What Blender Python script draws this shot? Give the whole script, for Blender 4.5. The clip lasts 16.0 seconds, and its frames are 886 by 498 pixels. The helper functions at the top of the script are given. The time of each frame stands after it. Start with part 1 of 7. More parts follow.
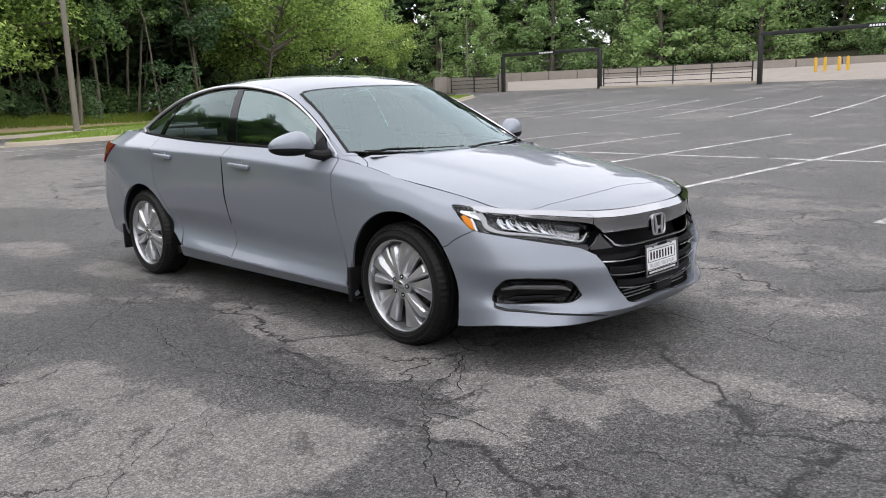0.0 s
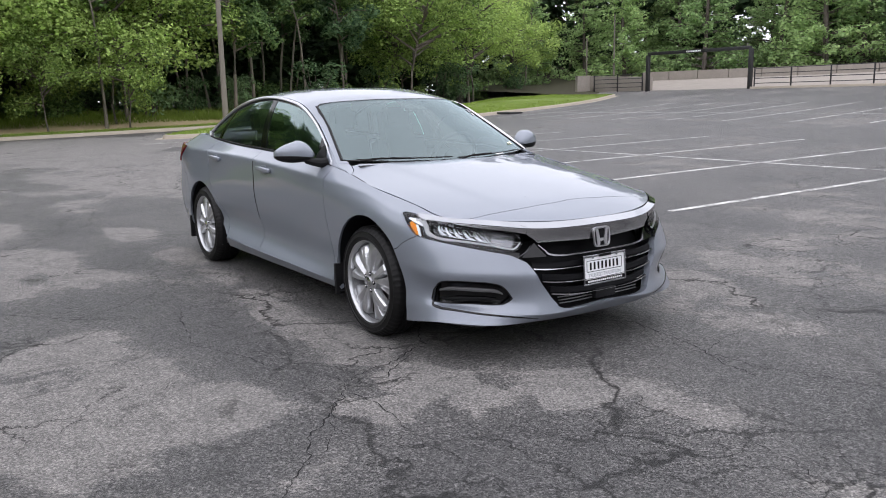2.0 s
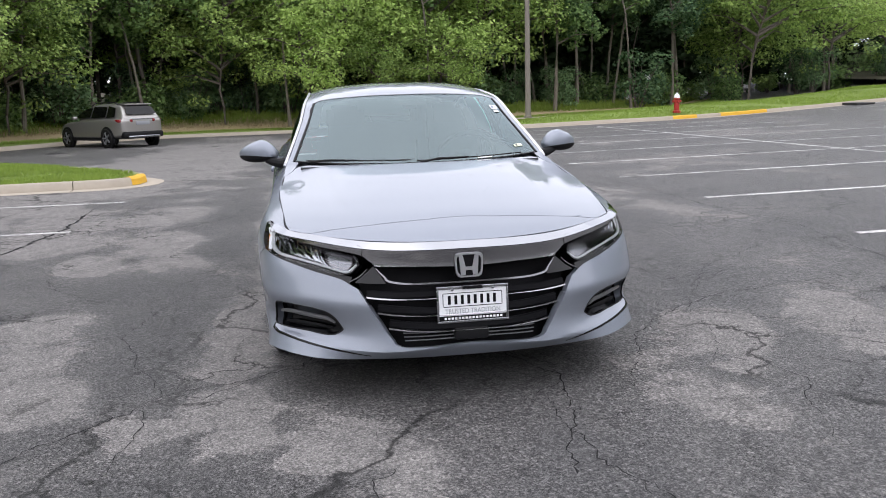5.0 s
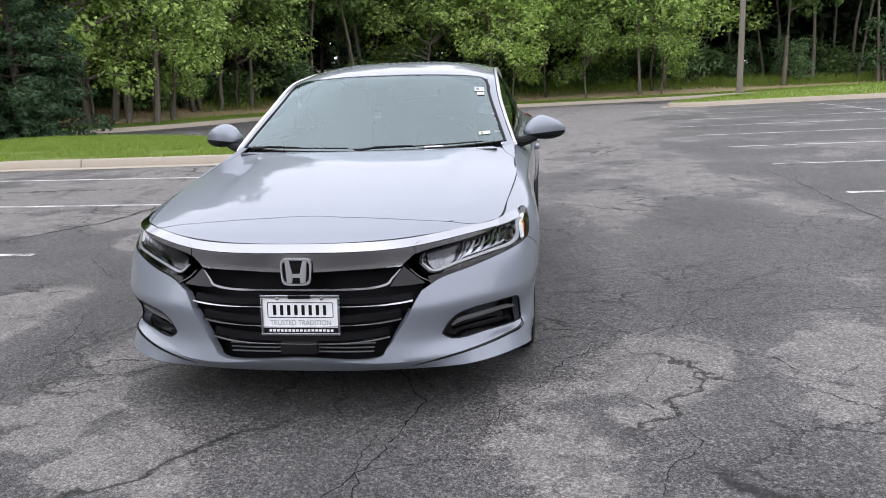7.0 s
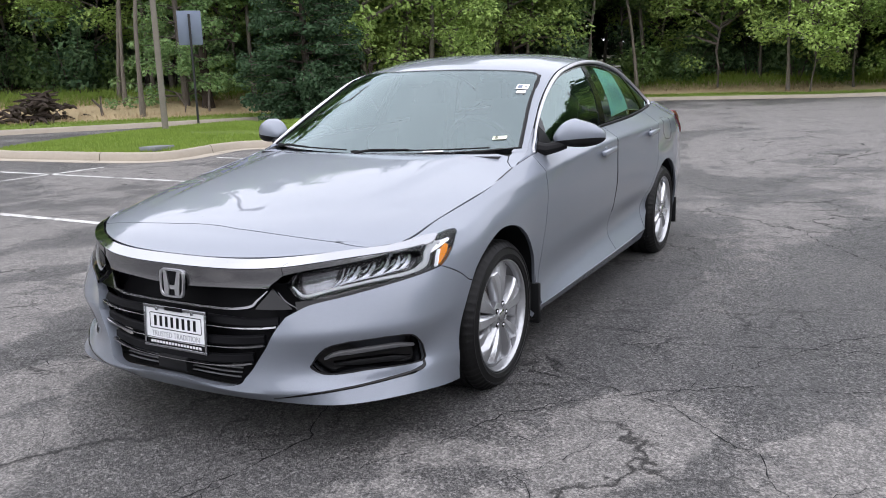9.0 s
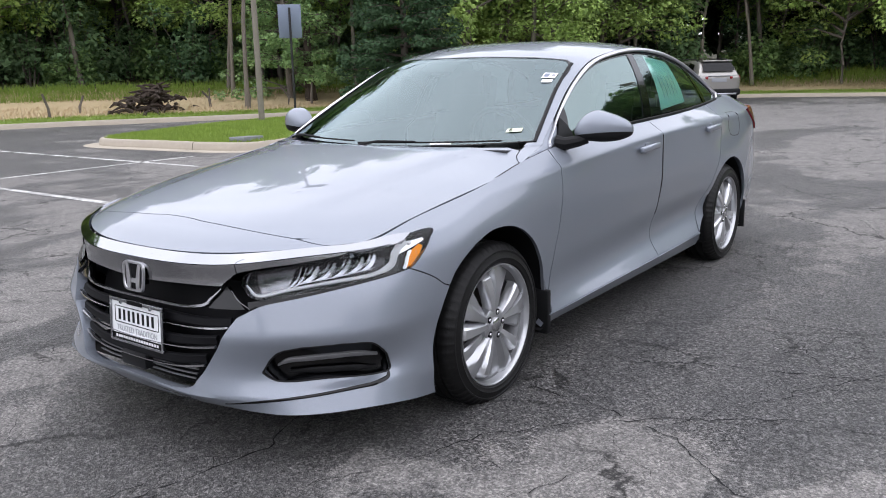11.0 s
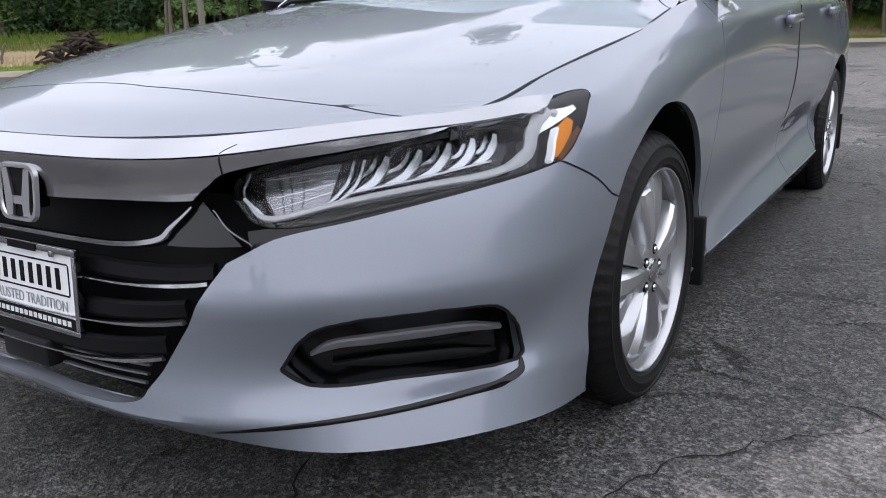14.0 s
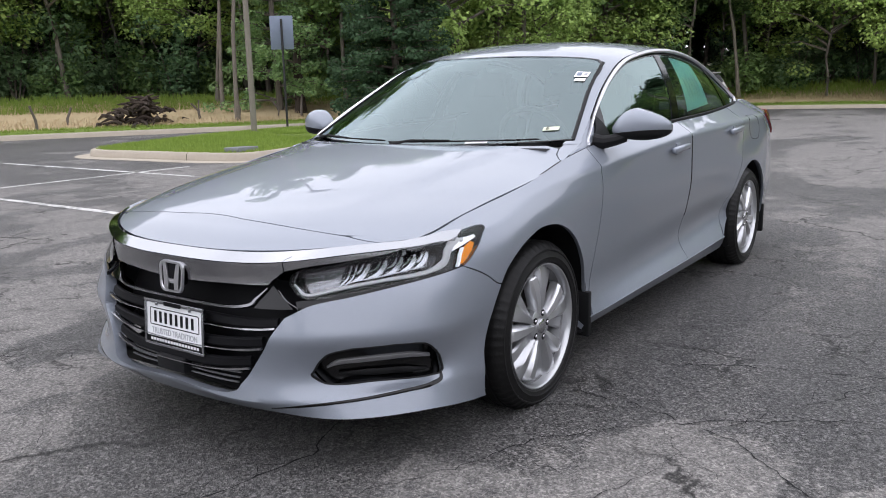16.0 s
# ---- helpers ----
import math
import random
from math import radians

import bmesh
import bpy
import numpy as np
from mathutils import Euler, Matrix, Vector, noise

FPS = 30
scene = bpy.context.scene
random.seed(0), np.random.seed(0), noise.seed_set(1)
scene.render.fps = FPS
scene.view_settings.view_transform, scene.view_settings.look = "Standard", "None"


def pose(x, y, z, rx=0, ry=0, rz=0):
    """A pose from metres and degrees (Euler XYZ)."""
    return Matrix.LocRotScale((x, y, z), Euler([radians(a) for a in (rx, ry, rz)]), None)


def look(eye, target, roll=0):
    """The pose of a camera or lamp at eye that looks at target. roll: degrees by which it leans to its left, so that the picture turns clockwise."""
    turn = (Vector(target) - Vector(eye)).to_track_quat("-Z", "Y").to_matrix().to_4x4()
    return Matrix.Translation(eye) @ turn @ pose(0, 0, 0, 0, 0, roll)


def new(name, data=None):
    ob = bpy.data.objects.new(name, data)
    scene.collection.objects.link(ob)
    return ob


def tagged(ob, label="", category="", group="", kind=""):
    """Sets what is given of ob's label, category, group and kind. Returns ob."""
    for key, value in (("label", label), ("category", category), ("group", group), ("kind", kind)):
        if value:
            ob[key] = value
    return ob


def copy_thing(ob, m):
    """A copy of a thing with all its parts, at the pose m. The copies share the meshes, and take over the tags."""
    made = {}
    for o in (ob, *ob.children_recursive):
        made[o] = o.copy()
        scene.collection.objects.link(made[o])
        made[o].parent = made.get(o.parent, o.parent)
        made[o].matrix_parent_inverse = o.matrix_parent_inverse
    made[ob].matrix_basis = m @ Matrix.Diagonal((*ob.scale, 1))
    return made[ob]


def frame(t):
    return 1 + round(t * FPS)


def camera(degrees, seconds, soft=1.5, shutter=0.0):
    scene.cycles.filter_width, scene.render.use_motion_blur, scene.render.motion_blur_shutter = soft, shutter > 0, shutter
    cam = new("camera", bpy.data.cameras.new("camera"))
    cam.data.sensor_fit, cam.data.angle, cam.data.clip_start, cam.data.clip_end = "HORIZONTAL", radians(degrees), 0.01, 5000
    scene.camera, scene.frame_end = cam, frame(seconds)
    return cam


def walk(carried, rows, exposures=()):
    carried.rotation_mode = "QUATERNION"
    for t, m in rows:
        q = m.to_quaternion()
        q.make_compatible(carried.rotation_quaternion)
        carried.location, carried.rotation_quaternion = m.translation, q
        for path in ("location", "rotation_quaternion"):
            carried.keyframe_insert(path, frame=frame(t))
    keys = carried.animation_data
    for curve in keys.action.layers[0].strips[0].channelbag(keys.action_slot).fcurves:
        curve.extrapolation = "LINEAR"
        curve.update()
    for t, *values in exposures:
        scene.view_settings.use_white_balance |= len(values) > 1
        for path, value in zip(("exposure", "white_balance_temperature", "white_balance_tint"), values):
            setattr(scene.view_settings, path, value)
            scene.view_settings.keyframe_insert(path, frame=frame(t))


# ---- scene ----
cam = camera(58.1, 16.0, soft=1.0)
PATH = [
    (0, (4.406, -3.599, 1.257), (3.026, -2.199, 0.888), -1.7),
    (0.5, (4.644, -3.542, 1.3), (3.21, -2.194, 0.944), -0.3),
    (1, (4.876, -3.548, 1.313), (3.368, -2.28, 0.97), -0.0),
    (1.5, (5.11, -3.45, 1.335), (3.562, -2.235, 0.98), -0.7),
    (2, (5.378, -3.106, 1.345), (3.762, -1.987, 0.977), -1.1),
    (2.5, (5.431, -2.776, 1.332), (3.772, -1.725, 0.953), -1.6),
    (3, (5.559, -2.33, 1.327), (3.804, -1.441, 0.966), -2.5),
    (3.5, (5.645, -1.947, 1.321), (3.831, -1.184, 0.961), -2.4),
    (4, (5.702, -1.503, 1.323), (3.838, -0.872, 0.968), -2.3),
    (4.2, (5.755, -1.32, 1.317), (3.87, -0.751, 0.963), -2.1),
    (6.3, (5.505, 0.35, 1.316), (3.543, 0.291, 0.929), -2.4),
    (6.5, (5.443, 0.521, 1.303), (3.484, 0.41, 0.918), -2.5),
    (7, (5.314, 0.962, 1.314), (3.374, 0.708, 0.902), -2.0),
    (7.5, (5.114, 1.295, 1.321), (3.216, 0.827, 0.901), -2.3),
    (8, (4.902, 1.728, 1.32), (3.076, 1.031, 0.896), -2.1),
    (8.5, (4.662, 2.001, 1.308), (2.889, 1.179, 0.881), -1.4),
    (8.7, (4.561, 2.114, 1.329), (2.812, 1.243, 0.903), -1.5),
    (10.8, (3.935, 2.586, 1.299), (2.372, 1.414, 0.869), -1.5),
    (11, (3.935, 2.516, 1.281), (2.369, 1.349, 0.851), -1.4),
    (11.5, (3.897, 2.293, 1.248), (2.331, 1.137, 0.787), -1.7),
    (12, (3.707, 2.032, 1.198), (2.142, 0.894, 0.692), -1.7),
    (12.5, (3.543, 1.733, 1.091), (1.972, 0.622, 0.545), -1.4),
    (13, (3.335, 1.529, 0.948), (1.738, 0.459, 0.394), -1.1),
    (13.5, (3.219, 1.458, 0.873), (1.603, 0.408, 0.337), -1.2),
    (14, (3.192, 1.455, 0.872), (1.574, 0.405, 0.345), -1.7),
    (14.5, (3.263, 1.522, 0.933), (1.644, 0.466, 0.42), -1.7),
    (15, (3.51, 1.718, 1.07), (1.893, 0.655, 0.565), -1.3),
    (15.5, (3.721, 1.98, 1.147), (2.117, 0.874, 0.697), -1.5),
    (16, (4.005, 2.288, 1.215), (2.41, 1.148, 0.817), -1.4),
]
walk(cam, [(t, look(*p)) for t, *p in PATH], [(0.0, 1.68, 6640, 14), (2.0, 1.65, 6440, 16), (3.0, 1.77, 6435, 16), (4.0, 1.73, 6430, 16), (6.5, 1.80, 6420, 16), (11.0, 1.82, 6330, 16), (12.0, 1.78, 6320, 16), (12.5, 1.66, 6315, 16), (13.5, 1.60, 6310, 16), (14.5, 1.62, 6330, 16), (16.0, 1.72, 6400, 16)])

# ---- world, sun and exposure ----
sky_world = bpy.data.worlds.new("overcast_sky")
scene.world = sky_world
sky_world.use_nodes = True
nt = sky_world.node_tree
nt.nodes.clear()
sky = nt.nodes.new("ShaderNodeTexSky")
sky.sky_type, sky.sun_disc = "NISHITA", False
sky.sun_elevation, sky.sun_rotation = radians(70), radians(124)
sky.air_density, sky.dust_density, sky.ozone_density = 1.0, 4.0, 1.0
pale = nt.nodes.new("ShaderNodeHueSaturation")
pale.inputs["Saturation"].default_value = 0.32
cloud = nt.nodes.new("ShaderNodeTexNoise")
cloud.inputs["Scale"].default_value, cloud.inputs["Detail"].default_value = 2.2, 5.0
coords = nt.nodes.new("ShaderNodeTexCoord")
ramp = nt.nodes.new("ShaderNodeValToRGB")
ramp.color_ramp.elements[0].position, ramp.color_ramp.elements[0].color = 0.32, (0.86, 0.87, 0.89, 1)
ramp.color_ramp.elements[1].position, ramp.color_ramp.elements[1].color = 0.72, (1.08, 1.08, 1.09, 1)
times = nt.nodes.new("ShaderNodeMixRGB")
times.blend_type, times.inputs[0].default_value = "MULTIPLY", 1.0
# an even cloud cover hides most of the clear sky
split = nt.nodes.new("ShaderNodeSeparateXYZ")
lift = nt.nodes.new("ShaderNodeMapRange")
lift.inputs["From Min"].default_value, lift.inputs["From Max"].default_value = 0.0, 1.0
lift.inputs["To Min"].default_value, lift.inputs["To Max"].default_value = 1.08, 0.96
dome = nt.nodes.new("ShaderNodeMixRGB")
dome.blend_type, dome.inputs[0].default_value = "MULTIPLY", 1.0
back = nt.nodes.new("ShaderNodeBackground")
back.inputs["Strength"].default_value = 0.11
out = nt.nodes.new("ShaderNodeOutputWorld")
cover = nt.nodes.new("ShaderNodeMixRGB")
cover.inputs[0].default_value, cover.inputs[2].default_value = 0.9, (4.75, 4.95, 5.2, 1)
nt.links.new(sky.outputs[0], pale.inputs["Color"])
nt.links.new(pale.outputs[0], cover.inputs[1])
nt.links.new(coords.outputs["Generated"], cloud.inputs["Vector"])
nt.links.new(cloud.outputs["Fac"], ramp.inputs[0])
nt.links.new(cover.outputs[0], times.inputs[1])
nt.links.new(ramp.outputs[0], times.inputs[2])
nt.links.new(coords.outputs["Generated"], split.inputs[0])
nt.links.new(split.outputs["Z"], lift.inputs["Value"])
nt.links.new(times.outputs[0], dome.inputs[1])
nt.links.new(lift.outputs[0], dome.inputs[2])
nt.links.new(dome.outputs[0], back.inputs["Color"])
nt.links.new(back.outputs[0], out.inputs[0])
sun_data = bpy.data.lights.new("sun", "SUN")
sun_data.energy, sun_data.angle, sun_data.color = 0.3, radians(150), (1.0, 0.97, 0.92)
sun = new("sun", sun_data)
sun.matrix_world = look((9, -3, 16), (0, 0, 0))

# ---- materials ----


class Mat:
    """A small node-tree writer round one Principled shader."""

    def __init__(self, name, colour, rough=0.5, metal=0.0, spec=0.5, coat=0.0, coat_rough=0.03, alpha=1.0, transmission=0.0, ior=1.45):
        self.m = bpy.data.materials.new(name)
        self.m.use_nodes = True
        self.t = self.m.node_tree
        self.b = self.t.nodes["Principled BSDF"]
        for key, value in (("Base Color", (*colour, 1)), ("Roughness", rough), ("Metallic", metal), ("Specular IOR Level", spec),
                           ("Coat Weight", coat), ("Coat Roughness", coat_rough), ("Alpha", alpha), ("Transmission Weight", transmission), ("IOR", ior)):
            self.b.inputs[key].default_value = value

    def node(self, kind, **values):
        n = self.t.nodes.new(kind)
        for key, value in values.items():
            n.inputs[key.replace("_", " ")].default_value = value
        return n

    def link(self, a, b):
        self.t.links.new(a, b)

    def coords(self):
        return self.node("ShaderNodeNewGeometry").outputs["Position"]

    def noise(self, scale, detail=4.0, rough=0.55, where=None, distortion=0.0):
        n = self.node("ShaderNodeTexNoise", Scale=scale, Detail=detail, Roughness=rough, Distortion=distortion)
        self.link(where or self.coords(), n.inputs["Vector"])
        return n.outputs["Fac"]

    def ramp(self, fac, stops):
        r = self.node("ShaderNodeValToRGB")
        e = r.color_ramp.elements
        while len(e) < len(stops):
            e.new(0.5)
        for i, (at, colour) in enumerate(stops):
            e[i].position, e[i].color = at, (*colour, 1) if len(colour) == 3 else colour
        self.link(fac, r.inputs[0])
        return r.outputs[0]

    def grey(self, fac, a, b, lo=0.0, hi=1.0):
        return self.ramp(fac, [(a, (lo, lo, lo)), (b, (hi, hi, hi))])

    def mix(self, fac, a, b, blend="MIX"):
        n = self.node("ShaderNodeMixRGB")
        n.blend_type = blend
        for i, v in enumerate((fac, a, b)):
            if isinstance(v, (int, float)):
                n.inputs[i].default_value = v
            elif isinstance(v, tuple):
                n.inputs[i].default_value = (*v, 1)
            else:
                self.link(v, n.inputs[i])
        return n.outputs[0]

    def bump(self, height, strength, distance):
        n = self.node("ShaderNodeBump", Strength=strength, Distance=distance)
        self.link(height, n.inputs["Height"])
        self.link(n.outputs[0], self.b.inputs["Normal"])
        return n

    def colour(self, socket):
        self.link(socket, self.b.inputs["Base Color"])

    def rough(self, socket):
        self.link(socket, self.b.inputs["Roughness"])


def worn(name, a, b, scale, rough=0.7, bump=0.3, distance=0.01, metal=0.0, fine=6.0, coat=0.0):
    """Two tones mixed by a coarse and a fine noise, with a matching relief."""
    k = Mat(name, a, rough, metal, coat=coat)
    coarse, grain = k.noise(scale, 5.0), k.noise(scale * fine, 4.0)
    k.colour(k.mix(k.mix(0.45, coarse, grain), a, b))
    k.bump(grain, bump, distance)
    return k.m


# car paint: metallic silver under clear coat
k = Mat("silver_paint", (0.5, 0.51, 0.54), 0.54, 0.64, coat=1.0, coat_rough=0.012)
k.b.inputs["Coat IOR"].default_value = 1.45
flake = k.noise(900.0, 2.0)
k.colour(k.mix(k.grey(flake, 0.35, 0.7), (0.222, 0.244, 0.284), (0.298, 0.323, 0.370)))
paint = k.m
CHROME = Mat("chrome", (0.39, 0.40, 0.42), 0.07, 1.0).m
k = Mat("satin_chrome", (0.33, 0.33, 0.345), 0.16, 1.0)
k.colour(k.mix(k.noise(7.0, 6.0), (0.36, 0.36, 0.375), (0.48, 0.48, 0.495)))
SATIN = k.m
GLOSS = Mat("gloss_black", (0.003, 0.003, 0.0035), 0.09, spec=0.4).m
PLASTIC = worn("black_plastic", (0.006, 0.006, 0.0065), (0.013, 0.013, 0.014), 40.0, 0.55, 0.2, 0.001)
PLASTIC.node_tree.nodes["Principled BSDF"].inputs["Specular IOR Level"].default_value = 0.2
RUBBER = worn("tyre_rubber", (0.005, 0.005, 0.0055), (0.014, 0.0135, 0.013), 14.0, 0.46, 0.35, 0.003)
RUBBER.node_tree.nodes["Principled BSDF"].inputs["Specular IOR Level"].default_value = 0.26
LAMP_CHROME = Mat("lamp_reflector", (0.46, 0.47, 0.49), 0.16, 1.0).m
TRIM_CHROME = Mat("smoked_chrome", (0.20, 0.20, 0.21), 0.16, 1.0).m
BADGE_CHROME = Mat("brushed_badge_chrome", (0.62, 0.62, 0.64), 0.3, 1.0).m
POCKET_GREY = worn("pocket_grey_plastic", (0.10, 0.10, 0.105), (0.16, 0.16, 0.165), 30.0, 0.38, 0.1, 0.001)
SMOKED = Mat("smoked_bezel", (0.042, 0.042, 0.045), 0.16, 1.0).m
DARK_CHROME = Mat("dark_chrome", (0.11, 0.11, 0.115), 0.14, 1.0).m
ALLOY = worn("silver_alloy", (0.43, 0.435, 0.45), (0.53, 0.535, 0.55), 30.0, 0.30, 0.03, 0.001, metal=0.8, coat=0.6)
BRIGHT_ALLOY = worn("bright_alloy", (0.58, 0.585, 0.60), (0.68, 0.685, 0.70), 30.0, 0.28, 0.03, 0.001, metal=0.8, coat=0.6)
MACHINED = Mat("machined_alloy", (0.62, 0.62, 0.63), 0.16, 1.0).m
DARK_ALLOY = worn("dark_alloy", (0.16, 0.16, 0.165), (0.25, 0.25, 0.255), 25.0, 0.45, 0.05, 0.001, metal=0.6)
IRON = worn("brake_iron", (0.16, 0.15, 0.15), (0.28, 0.25, 0.23), 40.0, 0.45, 0.1, 0.001, metal=0.9)
AMBER = Mat("amber_lens", (0.95, 0.30, 0.0), 0.3, spec=0.12).m
RED = Mat("red_lens", (0.24, 0.008, 0.012), 0.1, coat=0.8).m
WHITE = Mat("white_plastic", (0.82, 0.83, 0.84), 0.25, coat=0.5).m
GUIDE = worn("pale_light_guide", (0.48, 0.49, 0.50), (0.66, 0.67, 0.68), 60.0, 0.25, 0.2, 0.002, coat=0.6)
FROST = worn("lit_lamp_guide", (0.62, 0.64, 0.66), (0.85, 0.87, 0.88), 60.0, 0.3, 0.3, 0.003, coat=0.6)
FROST.node_tree.nodes["Principled BSDF"].inputs["Emission Color"].default_value = (0.9, 0.95, 1.0, 1)
FROST.node_tree.nodes["Principled BSDF"].inputs["Emission Strength"].default_value = 0.16
INK = Mat("black_ink", (0.004, 0.004, 0.005), 0.6, spec=0.15).m
GREYINK = Mat("grey_ink", (0.30, 0.31, 0.33), 0.5).m
PAPER = worn("pale_paper", (0.74, 0.78, 0.62), (0.62, 0.68, 0.50), 60.0, 0.6, 0.02, 0.001)
MINT = Mat("mint_paper", (0.50, 0.86, 0.78), 0.6).m
FABRIC = worn("cabin_cloth", (0.055, 0.055, 0.06), (0.10, 0.10, 0.105), 60.0, 0.9, 0.3, 0.002)
TRIM = worn("cabin_plastic", (0.03, 0.03, 0.033), (0.05, 0.05, 0.053), 50.0, 0.6, 0.2, 0.001)


def glass(name, tint, rough=0.0, ior=1.5, sheen=(0.9, 0.9, 0.9)):
    g = bpy.data.materials.new(name)
    g.use_nodes = True
    t = g.node_tree
    t.nodes.clear()
    o, mixer = t.nodes.new("ShaderNodeOutputMaterial"), t.nodes.new("ShaderNodeMixShader")
    clear, gloss, f = t.nodes.new("ShaderNodeBsdfTransparent"), t.nodes.new("ShaderNodeBsdfGlossy"), t.nodes.new("ShaderNodeFresnel")
    clear.inputs[0].default_value, gloss.inputs["Roughness"].default_value, f.inputs["IOR"].default_value = (*tint, 1), rough, ior
    gloss.inputs["Color"].default_value = (*sheen, 1)
    t.links.new(f.outputs[0], mixer.inputs[0])
    t.links.new(clear.outputs[0], mixer.inputs[1])
    t.links.new(gloss.outputs[0], mixer.inputs[2])
    t.links.new(mixer.outputs[0], o.inputs[0])
    return g


WINDSHIELD = glass("windshield_glass", (0.62, 0.74, 0.73), ior=2.4, sheen=(0.76, 0.92, 0.94))
SIDEGLASS = glass("side_glass", (0.40, 0.50, 0.48), ior=2.9, sheen=(0.80, 0.97, 0.94))
PRIVACY = glass("rear_glass", (0.74, 0.82, 0.81), ior=2.0, sheen=(0.80, 0.95, 0.93))
LENS = glass("lamp_lens", (0.95, 0.96, 0.97), ior=1.38)

# ground: asphalt whose dark sealing coat has worn off in pale ragged patches, with shade coloured in below the car
k = Mat("asphalt", (0.06, 0.06, 0.06), 0.8, spec=0.3)
drift = k.node("ShaderNodeTexNoise", Scale=2.1, Detail=7.0, Roughness=0.66)
k.link(k.coords(), drift.inputs["Vector"])
shift = k.node("ShaderNodeVectorMath")
shift.operation = "MULTIPLY_ADD"
shift.inputs[1].default_value = (0.62, 0.62, 0.0)
k.link(drift.outputs["Color"], shift.inputs[0])
k.link(k.coords(), shift.inputs[2])
grit, fine = k.noise(70.0, 4.0, 0.8), k.noise(210.0, 2.0)
mask = k.mix(0.14, k.mix(0.4, k.noise(1.0, 9.0, 0.66), k.noise(0.3, 3.0, 0.5)), k.noise(11.0, 7.0, 0.8))
# centre, reach along x and y
PALE = [(1.75, -2.55, 0.72, 0.50), (2.05, -2.05, 0.42, 0.30), (0.62, -2.46, 0.34, 0.26), (1.42, -2.08, 0.16, 0.12), (0.80, -1.12, 0.42, 0.14), (1.42, -1.06, 0.42, 0.16), (0.02, -1.06, 0.26, 0.09), (-0.74, -1.08, 0.36, 0.10),
        (-1.85, -0.98, 0.55, 0.20), (-2.40, -2.10, 0.70, 0.34), (-1.40, -1.92, 0.40, 0.20), (-3.40, -1.05, 0.62, 0.26), (-4.6, -2.4, 0.9, 0.5), (2.18, -1.10, 0.24, 0.16), (2.62, -0.99, 0.20, 0.14), (2.82, -0.66, 0.24, 0.16)]
PALE_NORTH = [(2.40, 0.92, 0.46, 0.30), (2.90, 1.30, 0.44, 0.40), (2.10, 2.35, 0.85, 0.42), (1.85, 1.38, 0.42, 0.34), (1.45, 1.62, 0.40, 0.30), (-0.85, 1.52, 0.80, 0.26), (-3.4, 1.62, 0.95, 0.34), (-2.6, 3.3, 0.70, 0.28), (1.3, 4.8, 0.8, 0.4),
              (-6.6, 0.9, 0.9, 0.5), (-10.0, 1.8, 2.0, 0.8), (0.6, -3.4, 0.7, 0.4), (2.46, -1.48, 0.22, 0.14), (-6.4, -1.0, 0.9, 0.4), (-3.4, -5.6, 3.6, 1.9), (-7.0, 2.6, 3.5, 0.7)]
# the spot at (0, 0) darkens the asphalt for the shade below the car
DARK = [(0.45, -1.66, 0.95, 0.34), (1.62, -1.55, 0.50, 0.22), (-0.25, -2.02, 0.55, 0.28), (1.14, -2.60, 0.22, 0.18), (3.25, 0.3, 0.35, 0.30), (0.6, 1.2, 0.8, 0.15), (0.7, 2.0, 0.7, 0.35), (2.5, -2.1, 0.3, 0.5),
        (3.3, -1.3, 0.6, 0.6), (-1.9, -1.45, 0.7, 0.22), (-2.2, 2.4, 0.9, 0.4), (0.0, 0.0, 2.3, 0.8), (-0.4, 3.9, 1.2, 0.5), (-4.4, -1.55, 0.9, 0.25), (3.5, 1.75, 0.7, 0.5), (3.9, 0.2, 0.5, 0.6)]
PALE_FAR = [(-14.0, -3.6, 6.0, 2.0), (-9.0, -4.4, 4.0, 1.5), (-21.0, -2.6, 7.0, 3.0), (-9.5, 0.2, 2.6, 1.1), (-16.5, 1.6, 6.0, 2.4), (-25.0, 3.0, 6.0, 4.0), (-3.6, -3.3, 1.6, 0.6), (0.3, -4.7, 1.6, 0.5), (-3.0, -8.0, 6.0, 1.1), (-1.4, -2.55, 0.6, 0.3)]
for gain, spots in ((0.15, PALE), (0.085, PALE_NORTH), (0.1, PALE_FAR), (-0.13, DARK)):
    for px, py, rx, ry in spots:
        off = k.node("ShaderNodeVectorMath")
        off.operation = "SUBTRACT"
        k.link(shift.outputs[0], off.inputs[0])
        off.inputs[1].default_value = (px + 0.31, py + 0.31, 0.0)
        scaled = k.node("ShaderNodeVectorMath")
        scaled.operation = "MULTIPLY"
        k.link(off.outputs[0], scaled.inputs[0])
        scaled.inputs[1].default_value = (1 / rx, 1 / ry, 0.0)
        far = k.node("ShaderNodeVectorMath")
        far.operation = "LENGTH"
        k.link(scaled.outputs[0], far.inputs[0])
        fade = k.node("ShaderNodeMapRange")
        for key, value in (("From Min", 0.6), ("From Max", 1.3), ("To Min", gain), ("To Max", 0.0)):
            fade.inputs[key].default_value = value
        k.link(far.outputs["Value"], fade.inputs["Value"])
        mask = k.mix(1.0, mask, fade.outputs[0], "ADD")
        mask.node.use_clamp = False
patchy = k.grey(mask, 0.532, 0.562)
thin = k.grey(k.noise(5.0, 8.0, 0.75), 0.36, 0.56)
faded = k.grey(mask, 0.40, 0.54, 0.0, 0.20)
base = k.mix(k.grey(grit, 0.36, 0.66), (0.021, 0.0208, 0.0215), (0.118, 0.116, 0.117))
light = k.mix(k.grey(grit, 0.34, 0.64), (0.132, 0.126, 0.121), (0.250, 0.239, 0.229))
